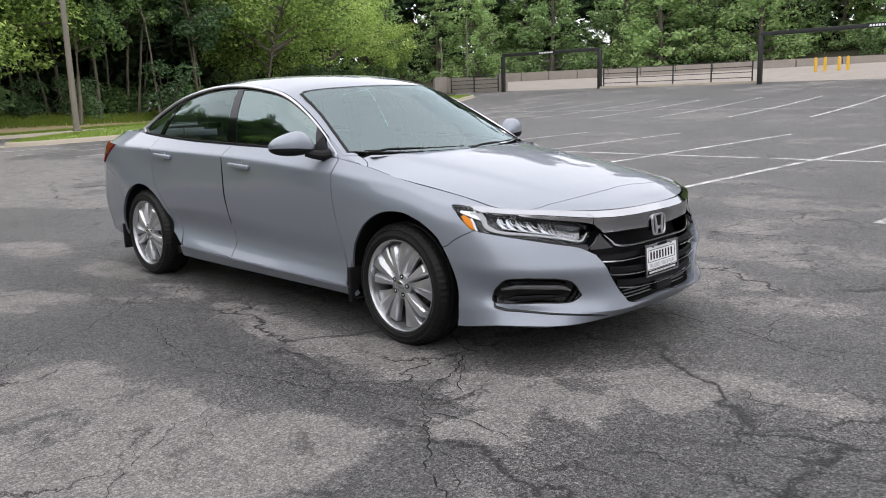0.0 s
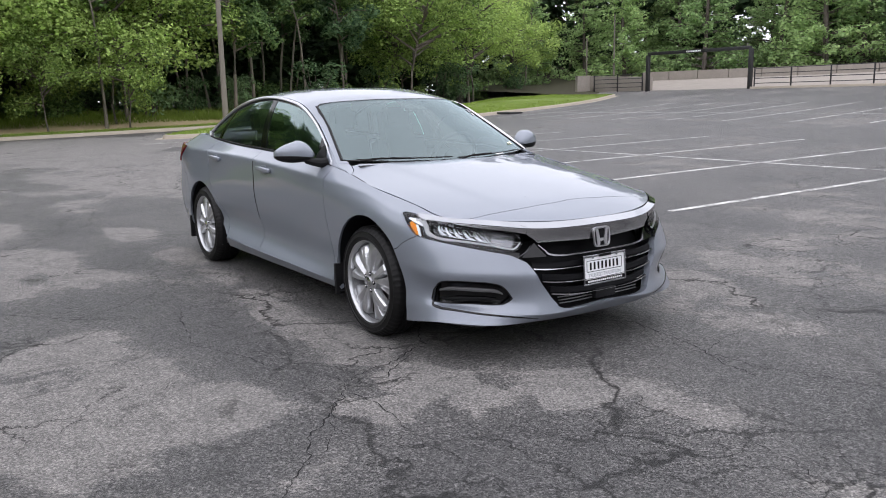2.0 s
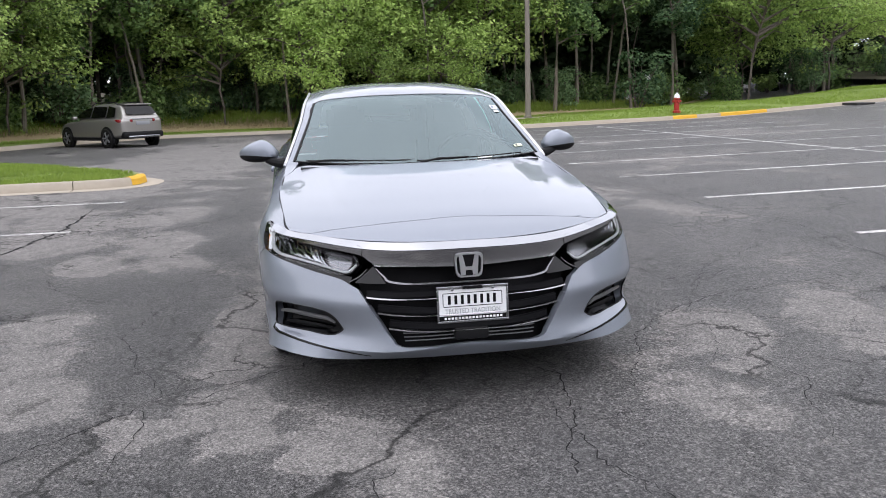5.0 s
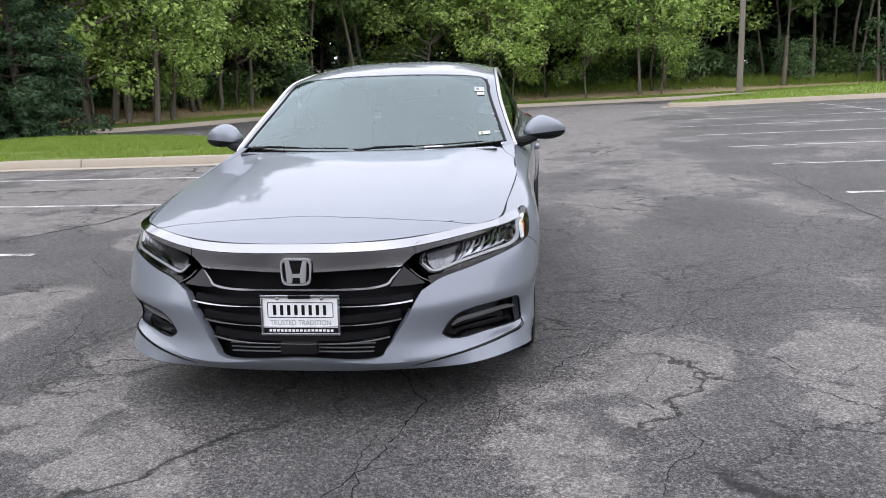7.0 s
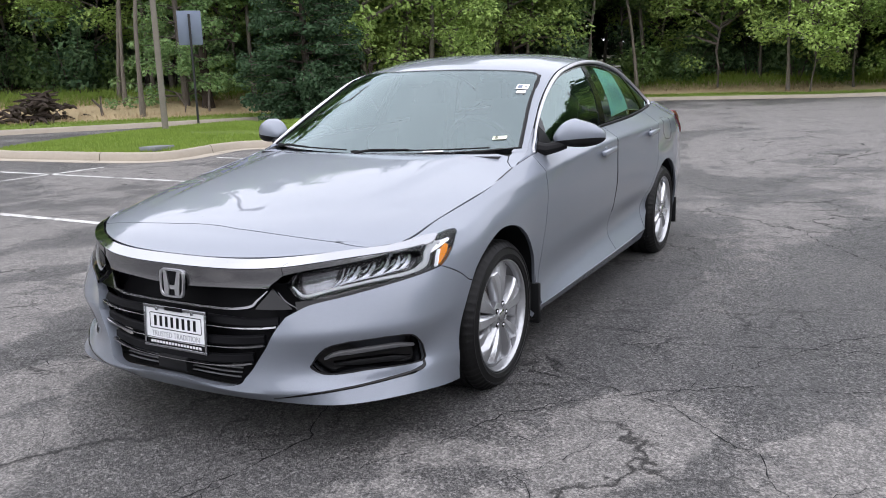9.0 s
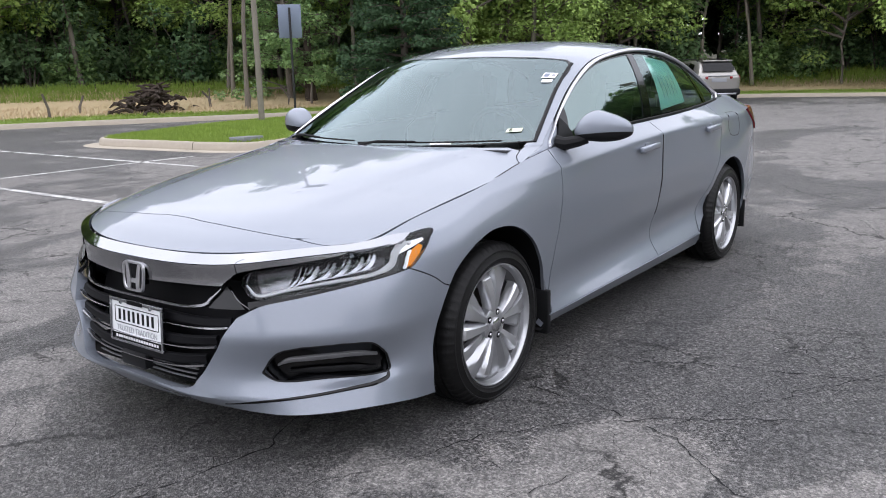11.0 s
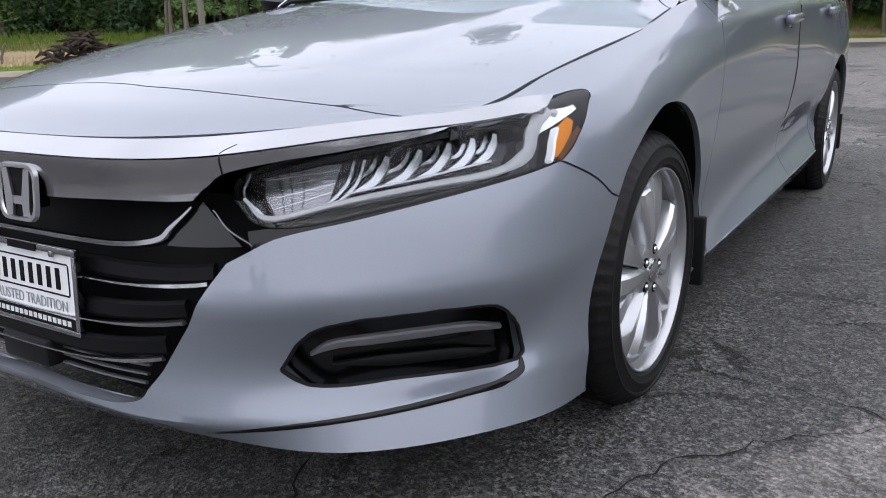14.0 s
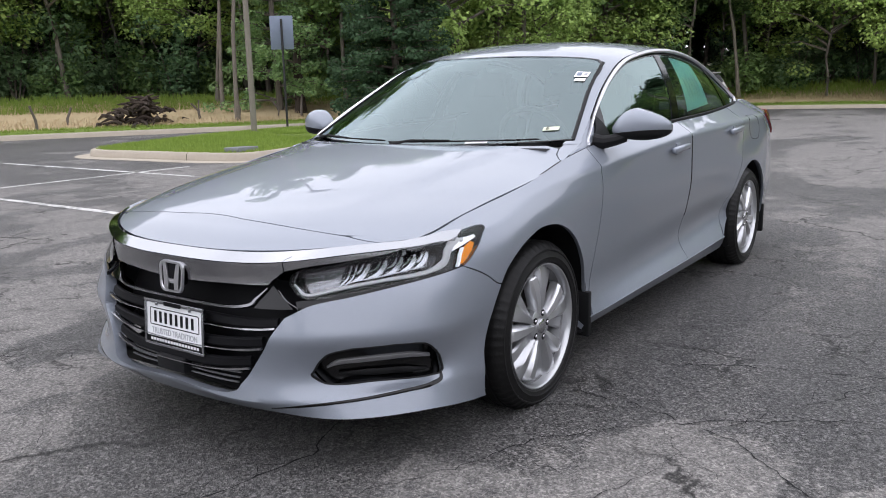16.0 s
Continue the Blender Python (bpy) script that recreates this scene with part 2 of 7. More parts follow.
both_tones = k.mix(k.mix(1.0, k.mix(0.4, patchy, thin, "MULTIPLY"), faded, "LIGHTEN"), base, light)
chips = k.node("ShaderNodeTexVoronoi", Scale=150.0)
k.link(k.coords(), chips.inputs["Vector"])
both_tones = k.mix(k.grey(patchy, 0.0, 1.0, 0.85, 0.5), both_tones, k.ramp(chips.outputs["Color"], [(0.15, (0.3, 0.3, 0.3)), (0.5, (0.85, 0.85, 0.85)), (0.85, (2.2, 2.17, 2.1))]), "MULTIPLY")
stones = k.node("ShaderNodeTexVoronoi", Scale=72.0)
k.link(k.coords(), stones.inputs["Vector"])
both_tones = k.mix(k.grey(patchy, 0.0, 1.0, 0.5, 0.25), both_tones, k.ramp(stones.outputs["Color"], [(0.15, (0.38, 0.38, 0.39)), (0.5, (0.95, 0.95, 0.95)), (0.85, (1.85, 1.83, 1.8))]), "MULTIPLY")


def hairlines(scale, wide, amount, where):
    """Thin dark cracks along warped cell edges, where a slow noise lets them."""
    cell = k.node("ShaderNodeTexVoronoi", Scale=scale)
    cell.feature = "DISTANCE_TO_EDGE"
    k.link(shift.outputs[0], cell.inputs["Vector"])
    return k.mix(1.0, k.grey(cell.outputs["Distance"], wide * 0.3, wide, amount, 0.0), where, "MULTIPLY")


hair = k.mix(1.0, hairlines(0.45, 0.007, 0.9, k.grey(k.noise(0.5, 4.0), 0.46, 0.58)), hairlines(2.3, 0.024, 0.85, k.grey(k.noise(0.8, 5.0), 0.47, 0.58)), "LIGHTEN")
toned = k.mix(hair, k.mix(k.grey(fine, 0.58, 0.66, 0.0, 0.5), both_tones, (0.34, 0.335, 0.32)), (0.008, 0.008, 0.008))
k.colour(toned)
k.rough(k.mix(patchy, (0.5, 0.5, 0.5), (0.85, 0.85, 0.85)))
k.bump(k.mix(0.45, grit, fine), 1.0, 0.012)
ASPHALT = k.m
k = Mat("road_paint", (0.6, 0.59, 0.57), 0.75)
k.colour(k.mix(k.grey(k.mix(0.5, k.noise(2.2, 5.0, 0.7), k.noise(22.0, 6.0, 0.75)), 0.40, 0.56), (0.10, 0.098, 0.097), (0.68, 0.67, 0.645)))
LINE = k.m
YELLOW = worn("yellow_paint", (0.75, 0.43, 0.02), (0.62, 0.36, 0.05), 6.0, 0.7, 0.2, 0.003)
CONCRETE = worn("kerb_concrete", (0.47, 0.415, 0.34), (0.31, 0.27, 0.215), 2.5, 0.85, 0.4, 0.006)
WALLCON = worn("wall_concrete", (0.40, 0.355, 0.31), (0.20, 0.18, 0.16), 1.1, 0.9, 0.3, 0.01)
STEEL = worn("black_steel", (0.012, 0.012, 0.013), (0.03, 0.03, 0.03), 6.0, 0.5, 0.1, 0.002)
POLE = worn("weathered_pole", (0.24, 0.215, 0.175), (0.15, 0.135, 0.11), 3.0, 0.7, 0.2, 0.003)
SIGNBACK = worn("sign_aluminium", (0.20, 0.235, 0.30), (0.16, 0.19, 0.25), 2.0, 0.5, 0.1, 0.002, metal=0.3)
TURF = worn("turf", (0.12, 0.18, 0.035), (0.24, 0.31, 0.07), 1.2, 0.95, 0.6, 0.03)
STRAW = worn("dry_grass", (0.58, 0.43, 0.28), (0.30, 0.27, 0.13), 0.9, 0.95, 0.6, 0.03)
SOIL = worn("forest_floor", (0.058, 0.045, 0.027), (0.030, 0.036, 0.015), 0.5, 0.95, 0.6, 0.05)
BARK = worn("bark", (0.19, 0.16, 0.135), (0.08, 0.068, 0.058), 5.0, 0.95, 0.8, 0.03)
PALEBARK = worn("pale_bark", (0.26, 0.225, 0.185), (0.09, 0.078, 0.064), 4.0, 0.95, 0.6, 0.03)


def leafy(name, a, b):
    k = Mat(name, a, 0.65, spec=0.2)
    r = k.node("ShaderNodeNewGeometry").outputs["Random Per Island"]
    o = k.node("ShaderNodeObjectInfo").outputs["Random"]
    tone = k.mix(0.42, r, o)
    k.colour(k.mix(tone, a, b))
    thin = k.node("ShaderNodeBsdfTranslucent")
    k.link(k.mix(tone, a, b), thin.inputs[0])
    m = k.node("ShaderNodeMixShader", Fac=0.45)
    k.link(k.b.outputs[0], m.inputs[1])
    k.link(thin.outputs[0], m.inputs[2])
    k.link(m.outputs[0], k.t.nodes["Material Output"].inputs[0])
    return k.m


LEAF = leafy("leaf_mid_green", (0.045, 0.1, 0.04), (0.38, 0.55, 0.19))
LEAF_LIGHT = leafy("leaf_light_green", (0.08, 0.15, 0.035), (0.60, 0.78, 0.24))
LEAF_DARK = leafy("leaf_dark_green", (0.034, 0.085, 0.042), (0.30, 0.45, 0.21))
EVERGREEN = leafy("evergreen_spray", (0.018, 0.048, 0.026), (0.13, 0.22, 0.11))
# shade inside the woods is put into this leaf colour for the back rows
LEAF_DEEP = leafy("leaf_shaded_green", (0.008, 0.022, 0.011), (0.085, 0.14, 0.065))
NEEDLE = leafy("needle_green", (0.15, 0.27, 0.11), (0.50, 0.66, 0.28))
GRASS = leafy("grass_blade", (0.13, 0.21, 0.035), (0.31, 0.41, 0.09))
HAY = leafy("hay_blade", (0.36, 0.28, 0.17), (0.64, 0.50, 0.33))
DEADWOOD = worn("dead_wood", (0.07, 0.05, 0.037), (0.03, 0.022, 0.017), 6.0, 0.95, 0.6, 0.02)

# ---- mesh helpers ----


def mesh_from(name, verts, faces, material=None, smooth=True, angle=35.0):
    me = bpy.data.meshes.new(name)
    me.from_pydata([tuple(v) for v in verts], [], [tuple(f) for f in faces])
    if material:
        me.materials.append(material)
    if smooth:
        me.shade_smooth()
        me.set_sharp_from_angle(angle=radians(angle))
    me.update()
    return me


def part(name, geo, material, parent, label=""):
    """One mesh under a thing or under a part. geo: a bmesh, or (verts, faces)."""
    if isinstance(geo, tuple):
        me = mesh_from(name, geo[0], geo[1], material)
    else:
        me = bpy.data.meshes.new(name)
        geo.to_mesh(me)
        geo.free()
        me.materials.append(material)
        me.shade_smooth()
        me.set_sharp_from_angle(angle=radians(35))
    ob = new(name, me)
    ob.parent = parent
    return tagged(ob, label)


def thing(name, label, category, m=None, group="", kind=""):
    ob = new(name)
    ob.empty_display_size = 0.2
    if m is not None:
        ob.matrix_world = m
    return tagged(ob, label, category, group, kind)


def setting(name, geo, material, label="", category=""):
    ob = part(name, geo, material, None, label)
    return tagged(ob, label, category, kind="structure")


def box(x0, x1, y0, y1, z0, z1, bevel=0.0, segments=2):
    bm = bmesh.new()
    bmesh.ops.create_cube(bm, size=1.0)
    bmesh.ops.transform(bm, matrix=Matrix.Translation(((x0 + x1) / 2, (y0 + y1) / 2, (z0 + z1) / 2)) @ Matrix.Diagonal((x1 - x0, y1 - y0, z1 - z0, 1)), verts=bm.verts)
    if bevel:
        bmesh.ops.bevel(bm, geom=bm.edges[:], offset=bevel, segments=segments, affect="EDGES", profile=0.5)
    return bm


def tube(points, radii, sides=8, close=True):
    """A tapered pipe along points."""
    pts = [Vector(p) for p in points]
    if isinstance(radii, (int, float)):
        radii = [radii] * len(pts)
    verts, faces = [], []
    up = Vector((0.013, 0.021, 1))
    for i, p in enumerate(pts):
        d = (pts[min(i + 1, len(pts) - 1)] - pts[max(i - 1, 0)]).normalized()
        a = d.cross(up)
        if a.length < 0.05:
            a = d.cross(Vector((1, 0, 0)))
        a.normalize()
        b = d.cross(a)
        for j in range(sides):
            w = 2 * math.pi * j / sides
            verts.append(p + radii[i] * (math.cos(w) * a + math.sin(w) * b))
    for i in range(len(pts) - 1):
        for j in range(sides):
            q = (j + 1) % sides
            faces.append((i * sides + j, i * sides + q, (i + 1) * sides + q, (i + 1) * sides + j))
    if close:
        faces.append(tuple(range(sides))[::-1])
        faces.append(tuple(range((len(pts) - 1) * sides, len(pts) * sides)))
    return verts, faces


def merged(*geos):
    verts, faces = [], []
    for v, f in geos:
        n = len(verts)
        verts += [tuple(p) for p in v]
        faces += [tuple(i + n for i in q) for q in f]
    return verts, faces


def lathe(profile, axis_point=(0, 0, 0), steps=48):
    """Profile points (radius, y) turned about the y axis."""
    verts, faces = [], []
    n = len(profile)
    for i in range(steps):
        w = 2 * math.pi * i / steps
        for r, y in profile:
            verts.append((axis_point[0] + r * math.cos(w), axis_point[1] + y, axis_point[2] + r * math.sin(w)))
    for i in range(steps):
        q = (i + 1) % steps
        for j in range(n - 1):
            faces.append((i * n + j, i * n + j + 1, q * n + j + 1, q * n + j))
    return verts, faces

# ---- the ground ----


def ground_z(x, y):
    """Level round the car, rising gently towards the far ramp."""
    return 0.018 * max(0.0, y) + 0.00102 * max(0.0, min(y, 52.0) - 15) ** 2 + 0.004 * max(0.0, y - 52)


def axis_steps(lo, hi, near, fine, coarse):
    out, v = [], lo
    while v < hi:
        out.append(v)
        v += fine if near[0] <= v < near[1] else coarse
    return out + [hi]


xs = [-900, -400, -200] + axis_steps(-120, 60, (-45, 15), 1.5, 8) + [150, 400, 900]
ys = [-900, -400, -200] + axis_steps(-100, 120, (-30, 60), 1.5, 8) + [200, 400, 900]
verts = [(x, y, ground_z(x, y) if y < 60 else ground_z(x, 60)) for x in xs for y in ys]
faces = [(i * len(ys) + j, (i + 1) * len(ys) + j, (i + 1) * len(ys) + j + 1, i * len(ys) + j + 1) for i in range(len(xs) - 1) for j in range(len(ys) - 1)]
setting("ground", (verts, faces), ASPHALT, "worn patchy dark grey asphalt of a car park, shade coloured in under the car", "asphalt")


def strip(p, q, width, lift=0.004, wobble=0.0, pieces=12):
    """A flat band laid on the ground from p to q."""
    p, q = Vector((*p, 0)), Vector((*q, 0))
    d = (q - p).normalized()
    n = Vector((-d.y, d.x, 0)) * width / 2
    verts, faces = [], []
    for i in range(pieces + 1):
        c = p.lerp(q, i / pieces)
        for s in (-1, 1):
            w = c + s * n * (1 + wobble * random.uniform(-1, 1))
            verts.append((w.x, w.y, ground_z(w.x, w.y) + lift))
    for i in range(pieces):
        faces.append((2 * i, 2 * i + 2, 2 * i + 3, 2 * i + 1))
    return verts, faces


def bay_line(p, q):
    tagged(part("bay_line", strip(p, q, 0.095, wobble=0.14), LINE, None), "worn white painted parking bay line on asphalt", "road marking", "parking bay lines", "structure")


for i in range(-2, 9):
    x = -0.42 - 2.71 * i
    bay_line((x, 4.0), (x + 0.55, 14.7))
bay_line((-22.6, 9.9), (9.0, 9.0))
for i in range(-3, 10):
    x = -5.05 - 2.6 * i
    bay_line((x + 0.5, 21.2), (x - 0.7, 33.0))
bay_line((-28, 25.9), (8, 25.5))
for x, y in ((2.0, -9.05), (-0.75, -9.05), (-3.5, -14.6), (-6.25, -8.2)):
    bay_line((x, -3.3), (x, y))
bay_line((-4.5, -9.02), (6.0, -8.9))


def outline_at(points, t):
    i = min(int(t), len(points) - 2)
    return Vector(points[i]).lerp(Vector(points[i + 1]), t - i)


def rounded(points, closed, n=6):
    """Catmull-Rom through plan points."""
    pts = [Vector((p[0], p[1])) for p in points]
    out, m = [], len(pts)
    for i in range(m if closed else m - 1):
        if closed:
            a, b, c, d = (pts[(i + j - 1) % m] for j in range(4))
        else:
            a, b, c, d = pts[max(i - 1, 0)], pts[i], pts[i + 1], pts[min(i + 2, m - 1)]
        for s in range(n):
            t = s / n
            out.append(0.5 * (2 * b + (c - a) * t + (2 * a - 5 * b + 4 * c - d) * t * t + (3 * b - a - 3 * c + d) * t ** 3))
    if not closed:
        out.append(pts[-1])
    return out


def kerb(line, closed, name, side=1, high=0.15, wide=0.16, gutter=0.32):
    """A kerb stone run along a plan line with a flat gutter pan on the other side."""
    prof = [(-gutter, 0.006), (-0.02, 0.012), (0.0, high - 0.03), (0.03, high), (wide, high), (wide, 0.0)]
    verts, faces, m = [], [], len(line)
    for i, p in enumerate(line):
        a, b = (line[i - 1], line[(i + 1) % m]) if closed else (line[max(i - 1, 0)], line[min(i + 1, m - 1)])
        d = (b - a).normalized()
        n = Vector((-d.y, d.x)) * side
        for o, z in prof:
            q = p + n * o
            verts.append((q.x, q.y, ground_z(q.x, q.y) + z))
    k = len(prof)
    for i in range(m if closed else m - 1):
        j = (i + 1) % m
        for s in range(k - 1):
            faces.append((i * k + s, j * k + s, j * k + s + 1, i * k + s + 1))
    return setting(name, (verts, faces), CONCRETE, "pale concrete kerb with a gutter pan", "kerb")


def lawn(line, name, material, label, swell, inset=0.1, step=0.6, fade=1.5, level=0.13):
    """A grassed area inside a closed plan line, gently domed."""
    from mathutils import geometry
    pts = [Vector(p) for p in line]
    lo = Vector((min(p.x for p in pts), min(p.y for p in pts)))
    hi = Vector((max(p.x for p in pts), max(p.y for p in pts)))
    def depth(p):
        return min((p - geometry.intersect_point_line(p, pts[i - 1], pts[i])[0].xy).length if 0 <= geometry.intersect_point_line(p, pts[i - 1], pts[i])[1] <= 1 else min((p - pts[i]).length, (p - pts[i - 1]).length) for i in range(len(pts)))
    inner, n = [], len(pts)
    x = lo.x
    while x < hi.x:
        y = lo.y
        while y < hi.y:
            p = Vector((x + random.uniform(-0.1, 0.1), y + random.uniform(-0.1, 0.1)))
            inside = sum((a.y > p.y) != (b.y > p.y) and p.x < (b.x - a.x) * (p.y - a.y) / (b.y - a.y) + a.x for a, b in zip(pts, pts[1:] + pts[:1])) % 2
            if inside and depth(p) > step * 0.4:
                inner.append(p)
            y += step
        x += step
    v, e, f, *_ = geometry.delaunay_2d_cdt(pts + inner, [(i, (i + 1) % n) for i in range(n)], [], 1, 1e-5)
    verts = []
    for p in v:
        d = depth(p)
        verts.append((p.x, p.y, ground_z(p.x, p.y) + level + swell * min(1.0, d / fade) + 0.02 * noise.noise(Vector((p.x, p.y, 0))) * min(1, d)))
    return setting(name, (verts, [tuple(q) for q in f]), material, label, "grass"), verts, f


ISLAND = rounded([(-5.1, -12.9), (-5.15, -11), (-5.35, -9.2), (-5.9, -8.75), (-7.4, -9.05), (-8.05, -8.6), (-8.15, -7), (-8.35, -5), (-8.5, -4.0), (-9.1, -3.6),
                  (-10.2, -4.0), (-13.2, -6.5), (-14.6, -9.5), (-14.2, -12.3), (-12.0, -14.2), (-9, -14.3), (-6.2, -13.6)], True)
kerb_1 = kerb(ISLAND, True, "kerb_1")
walked = 0.0
for p, q in zip(ISLAND, ISLAND[1:]):
    walked += (q - p).length
    if walked > 2.6:
        walked = 0.0
        d = (q - p).normalized()
        n = Vector((-d.y, d.x))
        rows = [[(*(q + n * o + d * e), ground_z(q.x, q.y) + z + 0.003) for o, z in ((-0.3, 0.006), (-0.024, 0.012), (-0.004, 0.12), (0.03, 0.15), (0.16, 0.15))] for e in (-0.007, 0.007)]
        part("kerb_joint", (rows[0] + rows[1], [(i, i + 1, i + 6, i + 5) for i in range(4)]), SOIL, kerb_1)
FARSIDE = rounded([(14, -28), (2, -24.4), (-6.98, -21.4), (-9.8, -19.9), (-13, -18), (-17.5, -15.4), (-21.3, -12.2), (-25.8, -10.4), (-30.2, -7.6), (-31.6, -2.6), (-32.0, 1.5), (-32.2, 6), (-33.5, 12), (-38, 22), (-48, 30)], False)
kerb(FARSIDE, False, "kerb_2", gutter=0.1)
LOTSIDE = rounded([(-44, 34), (-35, 23), (-29.6, 12), (-27.4, 7.6), (-25.3, 5.5), (-24.5, 6.4), (-24.6, 9.3), (-25, 15), (-28.3, 23.5), (-31.5, 33.5), (-35, 40)], False)
kerb(LOTSIDE, False, "kerb_3", gutter=0.3)


def offset(line, d):
    out = []
    for i, p in enumerate(line):
        a, b = line[max(i - 1, 0)], line[min(i + 1, len(line) - 1)]
        t = (b - a).normalized()
        out.append(p + Vector((-t.y, t.x)) * d)
    return out


def band(line, d0, d1, z0, z1, n=6):
    """A sheet between two offsets of a plan line."""
    verts, faces = [], []
    rows = [offset(line, d0 + (d1 - d0) * i / n) for i in range(n + 1)]
    for i, row in enumerate(rows):
        for p in row:
            rise = z0 + (z1 - z0) * i / n
            rise *= min(1.0, max(0.3, 1 - (p.y - 8) / 20)) if rise > 0.22 else 1.0
            verts.append((p.x, p.y, ground_z(p.x, p.y) + rise + 0.05 * noise.noise(Vector((p.x * 0.3, p.y * 0.3, 0))) * min(1, i)))
    m = len(line)
    for i in range(n):
        for j in range(m - 1):
            faces.append((i * m + j, i * m + j + 1, (i + 1) * m + j + 1, (i + 1) * m + j))
    return verts, faces


lawn_1, lawn_verts, lawn_faces = lawn(offset(ISLAND, 0.1), "lawn_1", TURF, "short mown green grass on a raised traffic island", 0.14)
setting("verge_1", band(FARSIDE, 0.14, 1.5, 0.14, 0.2), TURF, "mown green grass verge behind the kerb", "grass")
setting("verge_2", band(FARSIDE, 1.5, 9.0, 0.2, 0.95), STRAW, "dry straw-coloured grass in front of the woods", "dry grass")
setting("forest_floor", band(FARSIDE, 9.0, 90.0, 0.95, 5.0), SOIL, "dark leaf litter under the trees", "forest floor")
bank, bank_verts, bank_faces = lawn(offset(LOTSIDE, 0.1)[2:], "lawn_2", TURF, "mown green grass bank beside the car park", 0.38, step=1.0, fade=3.0)
wood_rows = [[(-36, 41, 1.3), (-38, 44, 1.5), (-44, 58, 2.6), (-30, 62, 3.0), (30, 62, 3.0)], [(-47, 37, 2.0), (-60, 50, 3.0), (-60, 80, 5.0), (-30, 95, 7.0), (30, 95, 7.0)], [(-70, 40, 4.0), (-90, 60, 6.0), (-90, 110, 9.0), (-30, 130, 11.0), (30, 130, 11.0)]]
verts = [p for r in wood_rows for p in r]
setting("forest_bank", (verts, [(r * 5 + c, r * 5 + c + 1, r * 5 + c + 6, r * 5 + c + 5) for r in range(2) for c in range(4)]), SOIL, "dark wooded bank behind the ramp", "forest floor")
# yellow paint on the kerb noses
def kerb_paint(line, a, b, side=1):
    seg = line[a:b]
    verts, faces = [], []
    prof = [(-0.024, 0.02), (-0.006, 0.125), (0.03, 0.156), (0.165, 0.156)]
    for i, p in enumerate(seg):
        d = (seg[min(i + 1, len(seg) - 1)] - seg[max(i - 1, 0)]).normalized()
        n = Vector((-d.y, d.x)) * side
        for o, z in prof:
            q = p + n * o
            verts.append((q.x, q.y, ground_z(q.x, q.y) + z))
    for i in range(len(seg) - 1):
        for j in range(3):
            faces.append((i * 4 + j, (i + 1) * 4 + j, (i + 1) * 4 + j + 1, i * 4 + j + 1))
    setting("kerb_paint", (verts, faces), YELLOW, "yellow painted kerb edge", "kerb paint")


kerb_paint(ISLAND, 8 * 6 + 3, 9 * 6 + 4)
kerb_paint(LOTSIDE, 41, 43)
kerb_paint(LOTSIDE, 43, 46)

# ---- the car: surfaces ----


def hermite(p, u):
    """Chord-length spline through rows p (n, ..., 3) at u (N,), where rows may already be per sample (n, N, 3)."""
    n = len(p)
    i = np.clip(u.astype(int), 0, n - 2)
    f = (u - i)[:, None]
    k = np.arange(len(u))
    def at(j):
        return p[j] if p.ndim == 2 else p[j, k]
    return i, f, at


def spline_at(p, u, sharp=(), mirror=False):
    n = len(p)
    i, f, at = hermite(p, u)
    flip = np.array((1, -1, 1))
    p1, p2 = at(i), at(i + 1)
    p0 = np.where((i > 0)[:, None], at(np.maximum(i - 1, 0)), at(np.full(len(u), 1)) * flip if mirror else 2 * p1 - p2)
    p3 = np.where((i < n - 2)[:, None], at(np.minimum(i + 2, n - 1)), 2 * p2 - p1)
    h0, h1, h2 = (np.maximum(np.linalg.norm(a, axis=1), 1e-6)[:, None] for a in (p1 - p0, p2 - p1, p3 - p2))
    s0, s1, s2 = (p1 - p0) / h0, (p2 - p1) / h1, (p3 - p2) / h2
    m1, m2 = (s0 * h1 + s1 * h0) / (h0 + h1), (s1 * h2 + s2 * h1) / (h1 + h2)
    if sharp:
        m1 = np.where(np.isin(i, sharp)[:, None], s1, m1)
        m2 = np.where(np.isin(i + 1, sharp)[:, None], s1, m2)
    m1, m2 = m1 * h1, m2 * h1
    return (2 * f ** 3 - 3 * f ** 2 + 1) * p1 + (f ** 3 - 2 * f ** 2 + f) * m1 + (3 * f ** 2 - 2 * f ** 3) * p2 + (f ** 3 - f ** 2) * m2


